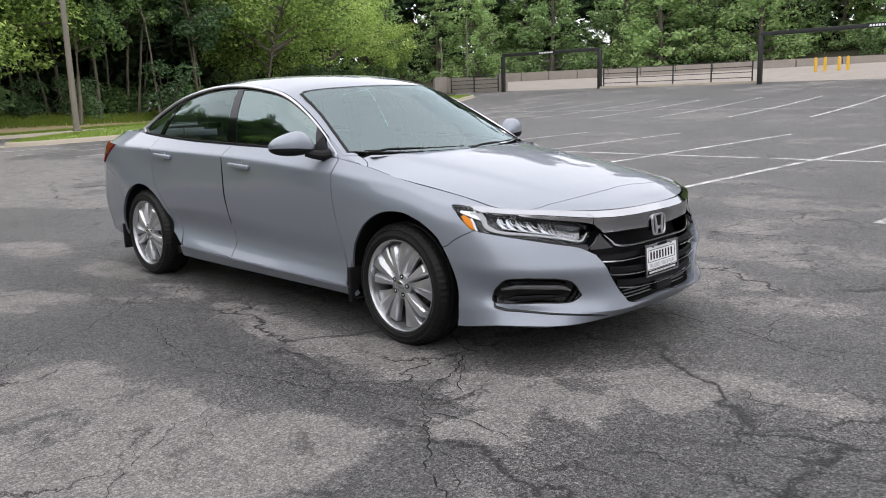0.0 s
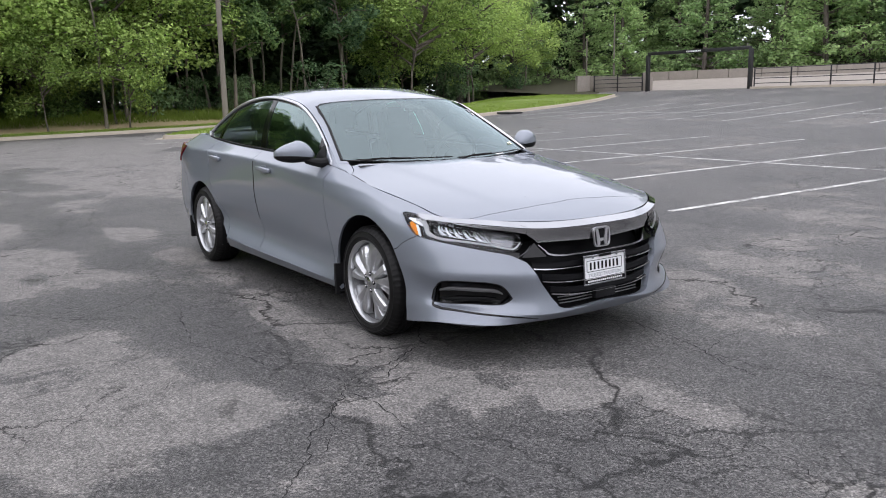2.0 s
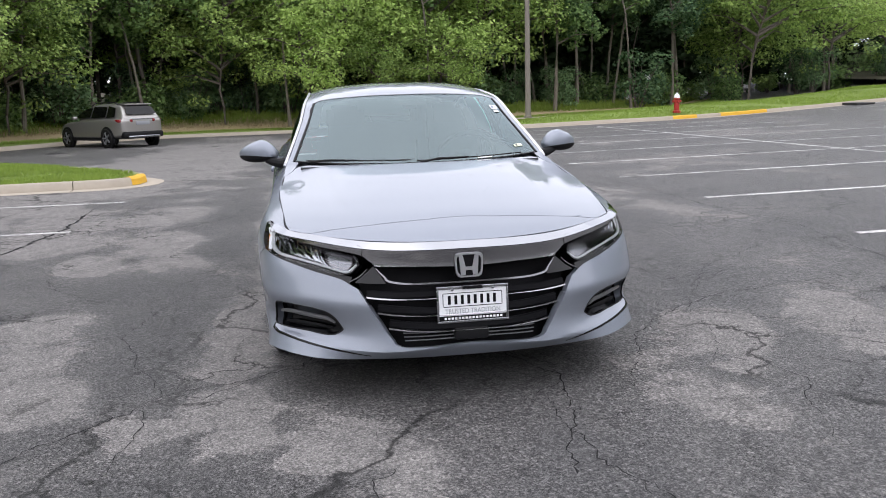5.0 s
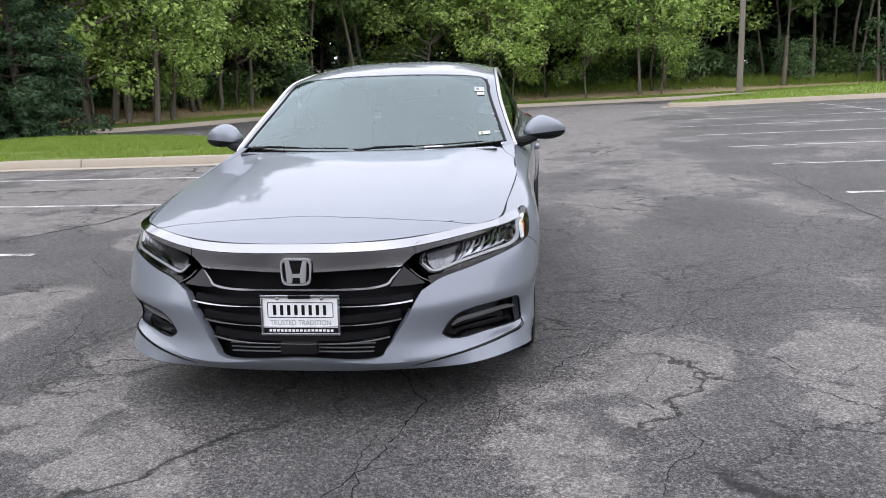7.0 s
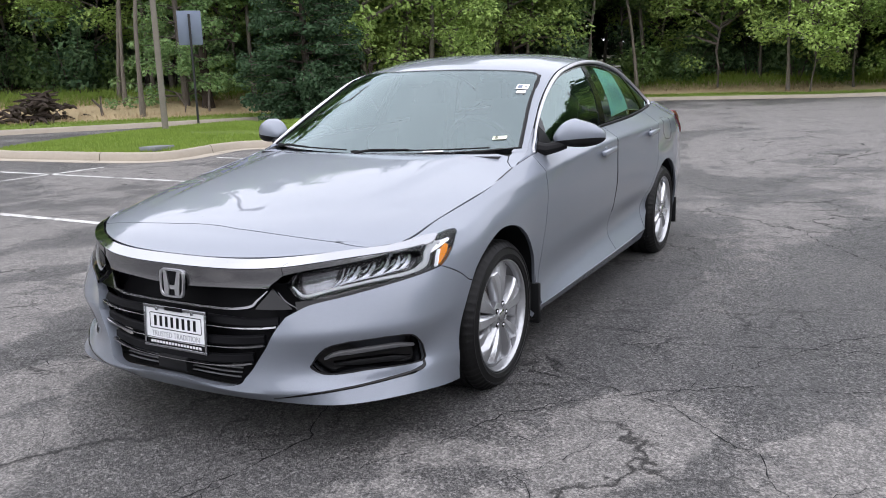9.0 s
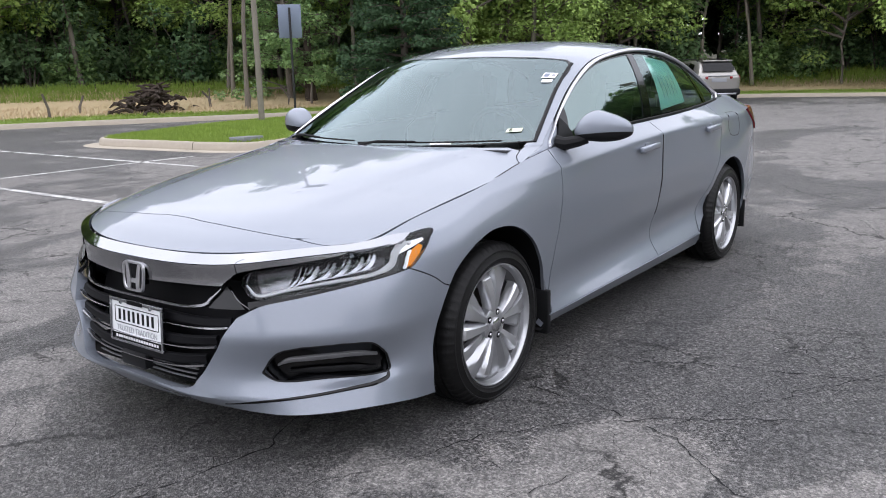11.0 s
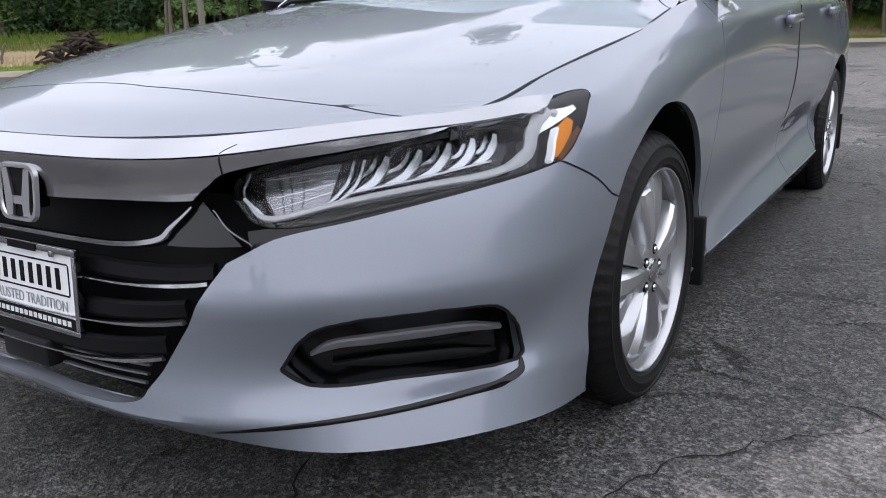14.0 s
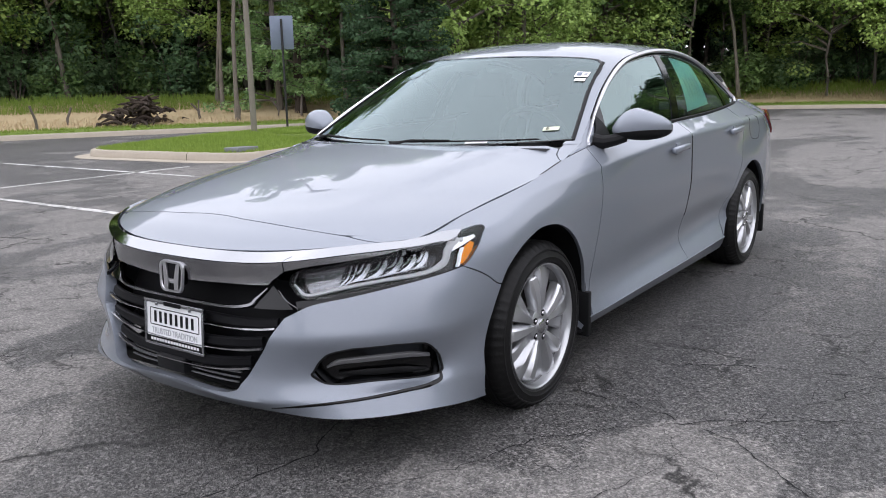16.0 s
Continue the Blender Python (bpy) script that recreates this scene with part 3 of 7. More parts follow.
class Wall:
    """The painted side of the body, from the middle of the nose round to the middle of the tail: s counts stations, v the lines from sill to belt."""
    lines = [
        # bottom edge
        [(2.405, 0, .205), (2.370, .40, .204), (2.300, .672, .208), (2.078, .886, .218), (1.83, .895, .175), (1.415, .895, .19), (1.03, .872, .195), (.45, .868, .195), (-.2, .868, .195), (-.9, .870, .20),
         (-1.415, .88, .22), (-1.93, .84, .25), (-2.33, .74, .28), (-2.45, .42, .29), (-2.48, 0, .29)],
        # edge of sill and splitter
        [(2.455, 0, .265), (2.415, .40, .245), (2.283, .660, .263), (2.068, .860, .294), (1.84, .912, .27), (1.415, .915, .28), (1.03, .908, .255), (.45, .914, .262), (-.2, .914, .27), (-.9, .912, .285),
         (-1.415, .90, .30), (-1.93, .872, .33), (-2.34, .745, .36), (-2.49, .44, .37), (-2.52, 0, .37)],
        [(2.440, 0, .36), (2.392, .405, .325), (2.25, .645, .305), (2.048, .846, .312), (1.84, .912, .37), (1.415, .925, .40), (1.03, .888, .33), (.45, .868, .335), (-.2, .853, .372), (-.9, .850, .418),
         (-1.415, .915, .42), (-1.93, .885, .45), (-2.36, .762, .48), (-2.50, .46, .48), (-2.53, 0, .48)],
        [(2.405, 0, .46), (2.383, .433, .452), (2.275, .672, .462), (2.07, .877, .474), (1.825, .928, .50), (1.415, .932, .53), (1.03, .896, .52), (.45, .883, .53), (-.2, .884, .545), (-.9, .888, .55),
         (-1.415, .922, .56), (-1.93, .888, .58), (-2.36, .768, .60), (-2.49, .46, .60), (-2.52, 0, .60)],
        [(2.386, 0, .55), (2.345, .445, .545), (2.225, .67, .575), (2.025, .868, .60), (1.80, .930, .60), (1.415, .928, .66), (1.03, .902, .66), (.45, .897, .67), (-.2, .899, .68), (-.9, .902, .69),
         (-1.415, .918, .70), (-1.93, .885, .72), (-2.33, .765, .74), (-2.46, .46, .74), (-2.49, 0, .74)],
        [(2.376, 0, .615), (2.314, .44, .622), (2.19, .665, .655), (1.985, .852, .68), (1.79, .915, .70), (1.415, .905, .77), (1.03, .898, .785), (.45, .897, .80), (-.2, .897, .83), (-.9, .897, .84),
         (-1.415, .895, .85), (-1.93, .875, .86), (-2.28, .775, .88), (-2.41, .46, .88), (-2.44, 0, .88)],
        # shoulder crease
        [(2.390, 0, .678), (2.318, .43, .684), (2.190, .657, .711), (1.998, .826, .729), (1.786, .885, .752), (1.415, .872, .825), (1.03, .878, .862), (.45, .891, .903), (-.2, .895, .935), (-.9, .893, .953),
         (-1.415, .884, .965), (-1.9, .850, .975), (-2.22, .77, .985), (-2.36, .44, .99), (-2.40, 0, .99)],
        # hood line, then belt
        [(2.350, 0, .707), (2.290, .42, .714), (2.150, .645, .733), (2.026, .768, .744), (1.79, .798, .793), (1.415, .825, .856), (1.05, .808, .922), (.45, .800, .983), (-.2, .802, 1.003), (-.9, .785, 1.024),
         (-1.415, .742, 1.048), (-1.9, .675, 1.075), (-2.20, .62, 1.075), (-2.37, .38, 1.08), (-2.41, 0, 1.085)],
    ]
    sharp = (1, 3, 6)

    def __init__(self):
        self.rows = [np.array(r) for r in self.lines]
        s, v = np.meshgrid(np.arange(0, 14.001, 0.05), np.arange(0, 7.001, 0.05), indexing="ij")
        self.gs, self.gv = s.ravel(), v.ravel()
        self.grid = self.at(self.gs, self.gv)

    def at(self, s, v):
        s, v = np.asarray(s, float), np.asarray(v, float)
        a = np.abs(s)
        cols = np.array([spline_at(r, a, mirror=True) for r in self.rows])
        p = spline_at(cols, v, self.sharp)
        p[:, 1] *= np.where(s < 0, -1, 1)
        return p

    def nearest(self, target, weights, lo, hi):
        ok = (self.gs >= lo) & (self.gs <= hi)
        d = (((self.grid - target) * weights) ** 2).sum(1)
        d[~ok] = 1e9
        i = int(d.argmin())
        s, v, step = self.gs[i], self.gv[i], 0.05
        for _ in range(5):
            step /= 2
            c = [(s + a * step, v + b * step) for a in (-1, 0, 1) for b in (-1, 0, 1)]
            c = [(min(max(a, 0), 14), min(max(b, 0), 7)) for a, b in c]
            q = self.at([a for a, _ in c], [b for _, b in c])
            s, v = c[int((((q - target) * weights) ** 2).sum(1).argmin())]
        return s, v

    def side(self, x, z, lo=2.6, hi=12.6):
        return self.nearest(np.array((x, 0, z)), np.array((1, 0, 1)), lo, hi)

    def front(self, y, z):
        return self.nearest(np.array((0, y, z)), np.array((0, 1, 1)), 0, 4)

    def near(self, x, y, z):
        return self.nearest(np.array((x, y, z)), np.array((1, 1, 1)), 0, 14)


class Sheet:
    """A symmetric sheet over the car: a counts stations along it, b runs from -1 to 1 across. Each station: middle x, z, edge x, y, z."""

    def __init__(self, stations, px, pz, swell=0.0):
        st = np.array(stations)
        self.swell = swell
        self.c = np.column_stack([st[:, 0], np.zeros(len(st)), st[:, 1]])
        self.e = st[:, 2:5]
        self.px, self.pz = px, pz

    def at(self, a, b):
        a, b = np.asarray(a, float), np.asarray(b, float)
        c, e = spline_at(self.c, a), spline_at(self.e, a)
        t = np.abs(b)
        x = e[:, 0] + (c[:, 0] - e[:, 0]) * (1 - t ** self.px)
        z = e[:, 2] + (c[:, 2] - e[:, 2]) * (1 - t ** self.pz)
        if self.swell:
            # a raised middle between two creases that run back to the pillars
            f = np.clip((t - 0.50 - 0.022 * a) / 0.10, 0, 1)
            z = z + self.swell * np.clip((a - 1.6) / 2.6, 0, 1) * (1 - f * f * (3 - 2 * f)) * np.clip((7.2 - a) / 1.2, 0, 1)
        return np.column_stack([x, e[:, 1] * b, z])


WALL = Wall()
HOOD = Sheet([(2.350, .707, 2.026, .768, .744), (2.285, .751, 1.955, .784, .758), (2.20, .786, 1.86, .793, .780), (1.95, .845, 1.65, .811, .820),
              (1.60, .905, 1.40, .825, .858), (1.35, .942, 1.17, .825, .892), (1.22, .958, 1.03, .803, .925), (1.15, .963, .872, .787, .966)], 2.73, 2.2, 0.010)
CANOPY = Sheet([(1.15, .955, .86, .785, .972), (.98, 1.06, .68, .745, 1.075), (.74, 1.205, .46, .695, 1.195), (.45, 1.36, .17, .658, 1.320), (.20, 1.417, -.10, .633, 1.366),
                (-.30, 1.45, -.5, .617, 1.395), (-.85, 1.43, -.95, .614, 1.362), (-1.15, 1.385, -1.25, .618, 1.299), (-1.55, 1.268, -1.52, .636, 1.208),
                (-1.98, 1.115, -1.83, .663, 1.085), (-2.36, 1.085, -2.2, .60, 1.078)], 2.0, 3.1)


class SideGlass:
    """Between the belt and the roof rail. u is x along the car, w runs from 0 at the belt to 1 at the rail."""

    def __init__(self):
        s = np.linspace(5.8, 12, 400)
        self.low = WALL.at(s, np.full(400, 7.0))
        a = np.linspace(0, 9.6, 500)
        self.high = CANOPY.at(a, np.ones(500))

    def ends(self, u):
        u = np.asarray(u, float)
        o, q = self.low[::-1], self.high[::-1]
        lo = np.column_stack([u, np.interp(u, o[:, 0], o[:, 1]), np.interp(u, o[:, 0], o[:, 2])])
        hi = np.column_stack([u, np.interp(u, q[:, 0], q[:, 1]), np.interp(u, q[:, 0], q[:, 2])])
        return lo, hi

    def at(self, u, w):
        w = np.asarray(w, float)[:, None]
        lo, hi = self.ends(u)
        p = lo + (hi - lo) * w
        p[:, 1] += 0.03 * (4 * w * (1 - w))[:, 0] * np.clip((hi[:, 2] - lo[:, 2]) / 0.35, 0, 1)
        return p


GLASS = SideGlass()


class Mirrored:
    def __init__(self, surface):
        self.surface = surface

    def at(self, u, v):
        return self.surface.at(u, v) * np.array((1, -1, 1))


def smooth_path(points, n=8):
    """Catmull-Rom through 2D points; a point given twice is a corner."""
    runs, run = [], [points[0]]
    for p in points[1:]:
        if abs(p[0] - run[-1][0]) < 1e-9 and abs(p[1] - run[-1][1]) < 1e-9:
            if len(run) > 1:
                runs.append(run)
            run = [p]
        else:
            run.append(p)
    if len(run) > 1:
        runs.append(run)
    out = []
    for r in runs:
        q = np.array(r, float)
        q3 = np.column_stack([q, np.zeros(len(q))])
        m = n if len(q) > 2 else max(n, 10)
        u = np.linspace(0, len(q) - 1, (len(q) - 1) * m + 1)
        w = spline_at(q3, u) if len(q) > 2 else q3[:1] + (q3[1:] - q3[:1]) * u[:, None]
        out += [tuple(a[:2]) for a in (w if not out else w[1:])]
    return out


def ring(points, n=8):
    loop = smooth_path(list(points) + [points[0]], n)
    if abs(loop[0][0] - loop[-1][0]) + abs(loop[0][1] - loop[-1][1]) < 1e-7:
        loop = loop[:-1]
    return loop


def normals(surface, u, v):
    d = 1e-3
    a = surface.at(u + d, v) - surface.at(u - d, v)
    b = surface.at(u, v + d) - surface.at(u, v - d)
    n = np.cross(a, b)
    return n / np.maximum(np.linalg.norm(n, axis=1), 1e-9)[:, None]


def outward(p, n):
    """Turn normals away from the car's inside."""
    mid = np.column_stack([np.clip(p[:, 0], -1.6, 1.5), np.zeros(len(p)), np.full(len(p), 0.55)])
    return np.where(((p - mid) * n).sum(1)[:, None] < 0, -n, n)


def skin(surface, loop, holes=(), grid=(0.12, 0.16), gap=0.0028, lip=0.014, off=0.0, domain=None):
    """A panel cut out of a surface: loop and holes are closed runs of surface coordinates. Its rim turns in by lip, and it stands back from the cut by gap."""
    from mathutils import geometry
    loops = [loop, *holes]
    pts, edges = [], []
    for r in loops:
        n = len(pts)
        pts += [Vector(p) for p in r]
        edges += [(n + i, n + (i + 1) % len(r)) for i in range(len(r))]
    rim = len(pts)
    arr = np.array([tuple(p) for p in pts[:len(loop)]])
    lo, hi = arr.min(0), arr.max(0)
    allp = np.array([tuple(p) for p in pts])
    us, vs = np.arange(lo[0] + grid[0] / 2, hi[0], grid[0]), np.arange(lo[1] + grid[1] / 2, hi[1], grid[1])
    gu, gv = (a.ravel() for a in np.meshgrid(us, vs, indexing="ij"))
    keep = np.ones(len(gu), bool)
    inside = np.zeros(len(gu), bool)
    for r in loops:
        q = np.array(r)
        for (ax, ay), (bx, by) in zip(q, np.roll(q, -1, 0)):
            if ay != by:
                inside ^= ((ay > gv) != (by > gv)) & (gu < (bx - ax) * (gv - ay) / (by - ay) + ax)
    near = np.full(len(gu), 9.0)
    for a, b in zip(allp[:, 0], allp[:, 1]):
        near = np.minimum(near, ((gu - a) / grid[0]) ** 2 + ((gv - b) / grid[1]) ** 2)
    keep = inside & (near > 0.16)
    pts += [Vector((a, b)) for a, b in zip(gu[keep], gv[keep])]
    v, e, f, ov, oe, of = geometry.delaunay_2d_cdt(pts, edges, [], 1, 1e-7)
    uv = np.array([tuple(p) for p in v])
    tris = [tuple(t) for t in f]
    if holes:
        mids = np.array([uv[list(t)].mean(0) for t in tris])
        inside = np.zeros(len(mids), bool)
        for r in loops:
            q = np.array(r)
            for (ax, ay), (bx, by) in zip(q, np.roll(q, -1, 0)):
                if ay != by:
                    inside ^= ((ay > mids[:, 1]) != (by > mids[:, 1])) & (mids[:, 0] < (bx - ax) * (mids[:, 1] - ay) / (by - ay) + ax)
        tris = [t for t, ok in zip(tris, inside) if ok]
    p = surface.at(uv[:, 0], uv[:, 1])
    n = outward(p, normals(surface, uv[:, 0], uv[:, 1]))
    p = p + n * off
    faces = []
    for t in tris:
        a, b, c = (p[i] for i in t)
        faces.append(t if np.dot(np.cross(b - a, c - a), n[t[0]]) > 0 else t[::-1])
    count = {}
    for t in faces:
        for i in range(3):
            count[(t[i], t[(i + 1) % 3])] = 1
    border = [k for k in count if (k[1], k[0]) not in count]
    verts = [np.array(q) for q in p]
    if gap:
        push = {}
        for i, j in border:
            d = p[j] - p[i]
            w = np.cross(n[i], d / max(np.linalg.norm(d), 1e-9))
            for k in (i, j):
                push[k] = push.get(k, 0) + w
        for k, w in push.items():
            verts[k] = verts[k] + w / max(np.linalg.norm(w), 1e-9) * gap
    if lip:
        extra = {}
        for i, j in border:
            for k in (i, j):
                if k not in extra:
                    extra[k] = len(verts)
                    verts.append(verts[k] - n[k] * lip)
        faces += [(j, i, extra[i], extra[j]) for i, j in border]
    return verts, faces


def bead(surface, path, width, high=0.003, off=0.0, n=6):
    """A raised strip along a run of surface coordinates, width across it."""
    q = np.array(smooth_path(path, n))
    p = surface.at(q[:, 0], q[:, 1])
    nn = outward(p, normals(surface, q[:, 0], q[:, 1]))
    d = np.gradient(p, axis=0)
    w = np.cross(nn, d / np.linalg.norm(d, axis=1)[:, None])
    w /= np.linalg.norm(w, axis=1)[:, None]
    wid = np.interp(np.linspace(0, 1, len(q)), np.linspace(0, 1, len(width)), width)[:, None] if isinstance(width, (list, tuple)) else width
    prof = [(-0.5, -0.004), (-0.5, high * 0.5), (-0.32, high), (0.32, high), (0.5, high * 0.5), (0.5, -0.004)]
    verts, faces, m = [], [], len(q)
    for a, h in prof:
        verts += list(p + nn * (off + h) + w * wid * a)
    k = len(prof)
    for i in range(k - 1):
        for j in range(m - 1):
            faces.append((i * m + j, (i + 1) * m + j, (i + 1) * m + j + 1, i * m + j + 1))
    faces += [tuple(i * m for i in range(k)), tuple(i * m + m - 1 for i in range(k))[::-1]]
    return verts, faces


def flipped(geo):
    v, f = geo
    return [(p[0], -p[1], p[2]) for p in v], [tuple(q)[::-1] for q in f]

# ---- the car: panels ----
car = thing("car", "silver four-door saloon car parked on wet-patched asphalt", "car")
HUB_Z, TYRE_R, ARCH_R, FRONT_X, REAR_X = 0.318, 0.326, 0.372, 1.415, -1.415


def both(name, make, material, label="", parents=(None, None)):
    """A part of the car's left side and its mirror image."""
    geo = make
    a = part(name, geo, material, parents[0] or car, label)
    b = part(name, flipped(geo), material, parents[1] or car, label)
    return a, b


def belt(x):
    return WALL.side(x, 1.2)[0]


def arch_radius(cx, deg):
    """The front arches reach further ahead of the wheel than above or behind it."""
    return float(np.interp(deg, [-40, 40, 68, 90, 120, 200], [0.435, 0.437, 0.400, 0.386, 0.382, 0.395])) if cx > 0 else 0.38


def arch(cx, a0, a1, n, lo, hi):
    """Points of a wheel arch from angle a0 to a1, degrees from straight ahead, over the top."""
    out = []
    for i in range(n + 1):
        w = radians(a0 + (a1 - a0) * i / n)
        r = arch_radius(cx, a0 + (a1 - a0) * i / n)
        out.append(WALL.side(cx + r * math.cos(w), HUB_Z + r * math.sin(w), lo, hi))
    return out


def corner(p):
    return [p, p]


LAMP_TOP = [WALL.near(*p) for p in ((2.304, .472, .617), (2.287, .487, .655), (2.262, .530, .673), (2.202, .623, .688), (2.113, .724, .706), (2.023, .800, .719), (1.974, .828, .726), (1.883, .844, .748), (1.809, .857, .760))]
LAMP_OUT = [WALL.near(*p) for p in ((1.791, .865, .760), (1.813, .883, .743), (1.851, .892, .711), (1.905, .893, .670))]
LAMP_LOW = [WALL.near(*p) for p in ((1.939, .888, .652), (2.064, .824, .632), (2.185, .707, .603), (2.279, .575, .576), (2.295, .541, .576))]
hl_tip, hl_out = LAMP_OUT[0], LAMP_LOW[0]
chrome_end = WALL.near(1.871, .841, .752)
seam = WALL.side(1.79, 0.570)
b_top, b_mid, b_low = WALL.side(-0.258, 0.94), WALL.side(-0.245, 0.66), WALL.side(-0.215, 0.42)
F_BACK = [(belt(0.885), 7.0), WALL.side(0.875, 0.87), WALL.side(0.885, 0.80), WALL.side(0.915, 0.62), WALL.side(0.965, 0.43), (6.06, 1.03)]
B_GAP = [(belt(-0.25), 7.0), b_top, b_mid, b_low, (8.0, 1.03)]
R_EDGE = [(belt(-1.32), 7.0), WALL.side(-1.263, 0.958), WALL.side(-1.225, 0.82), WALL.side(-1.155, 0.67), WALL.side(-1.03, 0.52), WALL.side(-0.93, 0.40), (8.93, 1.03)]

# front wings
front_arch = arch(FRONT_X, 174, 34, 16, 3.2, 7)
loop = corner((3.02, 7.0)) + [(3.6, 7.0), (4.3, 7.0), (5.2, 7.0)] + corner(F_BACK[0]) + F_BACK[1:5] + corner((6.02, 1.04)) + corner(front_arch[0]) + front_arch[1:-1] + corner(front_arch[-1])
loop += [WALL.side(1.85, 0.607)] + corner(hl_out) + LAMP_OUT[:0:-1] + [LAMP_OUT[0], LAMP_TOP[-1]] + corner(chrome_end)
both("front_wing", skin(WALL, ring(loop)), paint, "silver painted front wing")
# doors
loop = corner(F_BACK[0]) + [(7.4, 7.0)] + corner(B_GAP[0]) + B_GAP[1:4] + corner(B_GAP[4]) + [(7.0, 1.03)] + corner(F_BACK[-1]) + F_BACK[-2:0:-1]
front_doors = both("front_door", skin(WALL, ring(loop)), paint, "silver painted front door")
loop = corner(B_GAP[0]) + [(8.7, 7.0), (9.4, 7.0)] + corner(R_EDGE[0]) + R_EDGE[1:6] + corner(R_EDGE[6]) + [(8.5, 1.03)] + corner(B_GAP[4]) + B_GAP[3:0:-1]
rear_doors = both("rear_door", skin(WALL, ring(loop)), paint, "silver painted rear door")
# sills
rear_arch_low = arch(REAR_X, -8, 40, 4, 7, 11)
loop = corner((5.98, 0.0)) + corner((9.05, 0.0)) + corner((8.98, 0.99)) + [(7.5, 0.99)] + corner((6.02, 0.99))
both("sill", skin(WALL, ring(loop), lip=0.03), paint, "silver painted sill")
# rear quarters
rear_arch = arch(REAR_X, 8, 140, 14, 7, 12)
loop = corner(R_EDGE[0]) + [(10.6, 7.0), (11.2, 7.0)] + corner((11.9, 7.0)) + corner((11.9, 6.10)) + corner((11.15, 6.02)) + [(11.46, 5.2)] + corner((11.66, 4.62)) + corner((10.85, 4.1)) + corner(rear_arch[-1]) + rear_arch[-2:0:-1] + corner(rear_arch[0]) + corner((8.95, 1.04)) + R_EDGE[5:0:-1]
both("rear_quarter", skin(WALL, ring(loop)), paint, "silver painted rear quarter panel")
rear_low = arch(REAR_X, 140, 186, 5, 9, 12.5)
loop = corner((10.85, 4.1)) + corner((11.66, 4.6)) + corner((14, 4.6)) + corner((14, 0)) + corner((10.8, 0)) + corner(rear_low[-1]) + rear_low[-2:0:-1] + corner(rear_low[0])
both("rear_bumper", skin(WALL, ring(loop)), paint, "silver painted rear bumper")
loop = corner((11.15, 6.0)) + corner((11.9, 6.08)) + corner((13.2, 6.12)) + corner((13.2, 4.7)) + corner((11.7, 4.65)) + [(11.48, 5.2)]
both("tail_lamp", skin(WALL, ring(loop), off=0.012, lip=0.03), RED, "dark red tail lamp")
loop = corner((11.9, 7)) + corner((14, 7)) + corner((14, 4.65)) + corner((13.22, 4.65)) + corner((13.22, 6.14)) + corner((11.9, 6.12))
both("boot_panel", skin(WALL, ring(loop)), paint)

# dark shut lines behind the panel gaps
for path in (F_BACK, B_GAP, R_EDGE, [WALL.side(1.785, 0.566), WALL.side(1.85, 0.607), hl_out], [(3.02, 7.0), (3.6, 6.98), (4.3, 6.98), (5.2, 6.98), (5.9, 6.98)], [(10.85, 4.1), (11.66, 4.6)]):
    both("shut_line", bead(WALL, path, 0.011, 0.001, -0.007), PLASTIC)
both("door_seal", bead(WALL, [WALL.side(-0.256, 0.93), WALL.side(-0.252, 0.80), b_mid, WALL.side(-0.226, 0.50)], [0.008, 0.016, 0.016, 0.005], 0.002, -0.0005), INK, "dark gap between the doors")

flap = [WALL.side(x, z) for x, z in ((-1.44, .985), (-1.60, .982), (-1.63, .95), (-1.62, .86), (-1.59, .835), (-1.45, .84), (-1.415, .87), (-1.415, .955))]
part("fuel_flap", bead(WALL, flap + [flap[0]], 0.004, 0.0008, 0.0, 5), PLASTIC, car, "round-cornered fuel flap outline")
# front bumper, with its grille opening and lamp pockets
FOG = [(1.60, 2.17), (1.64, 2.31), (1.78, 2.65), (1.88, 2.72), (2.31, 2.80), (2.74, 2.80), (2.86, 2.76), (2.94, 2.66), (3.12, 2.14), (3.13, 2.05), (3.06, 1.99), (2.69, 2.06), (2.23, 2.04), (2.02, 1.99), (1.86, 1.97), (1.69, 2.06)]
fog_loop = ring(FOG[:10] + corner(FOG[10]) + FOG[11:], 4)
bump_arch = arch(FRONT_X, -20, 34, 7, 3, 6)
OPEN = [WALL.near(*q) for q in ((2.326, .513, .532), (2.341, .483, .520), (2.360, .463, .488), (2.385, .424, .414))] + [WALL.front(.345, .300), WALL.front(.325, .277), WALL.front(.300, .270), WALL.front(.15, .268)]
half = [(0.0, 0.0), (1.0, 0.0), (2.0, 0.0), (3.0, 0.0), (3.5, 0.0)] + corner((4.05, 0.0)) + corner(bump_arch[0]) + bump_arch[1:-1] + corner(bump_arch[-1])
half += [WALL.side(1.85, 0.607)] + corner(hl_out) + [WALL.near(2.113, .787, .618), WALL.near(2.223, .665, .586), WALL.near(2.298, .552, .558)]
half += corner(OPEN[1]) + OPEN[2:] + [(0.0, OPEN[-1][1])]
right = smooth_path(half)
left = [(-a, b) for a, b in right[::-1]]
loop = right[1:] + left[1:-1]
fog_left = [(-a, b) for a, b in fog_loop[::-1]]
bumper = part("front_bumper", skin(WALL, loop, holes=(fog_loop, fog_left), lip=0.04, gap=0.0015), paint, car, "silver painted front bumper")


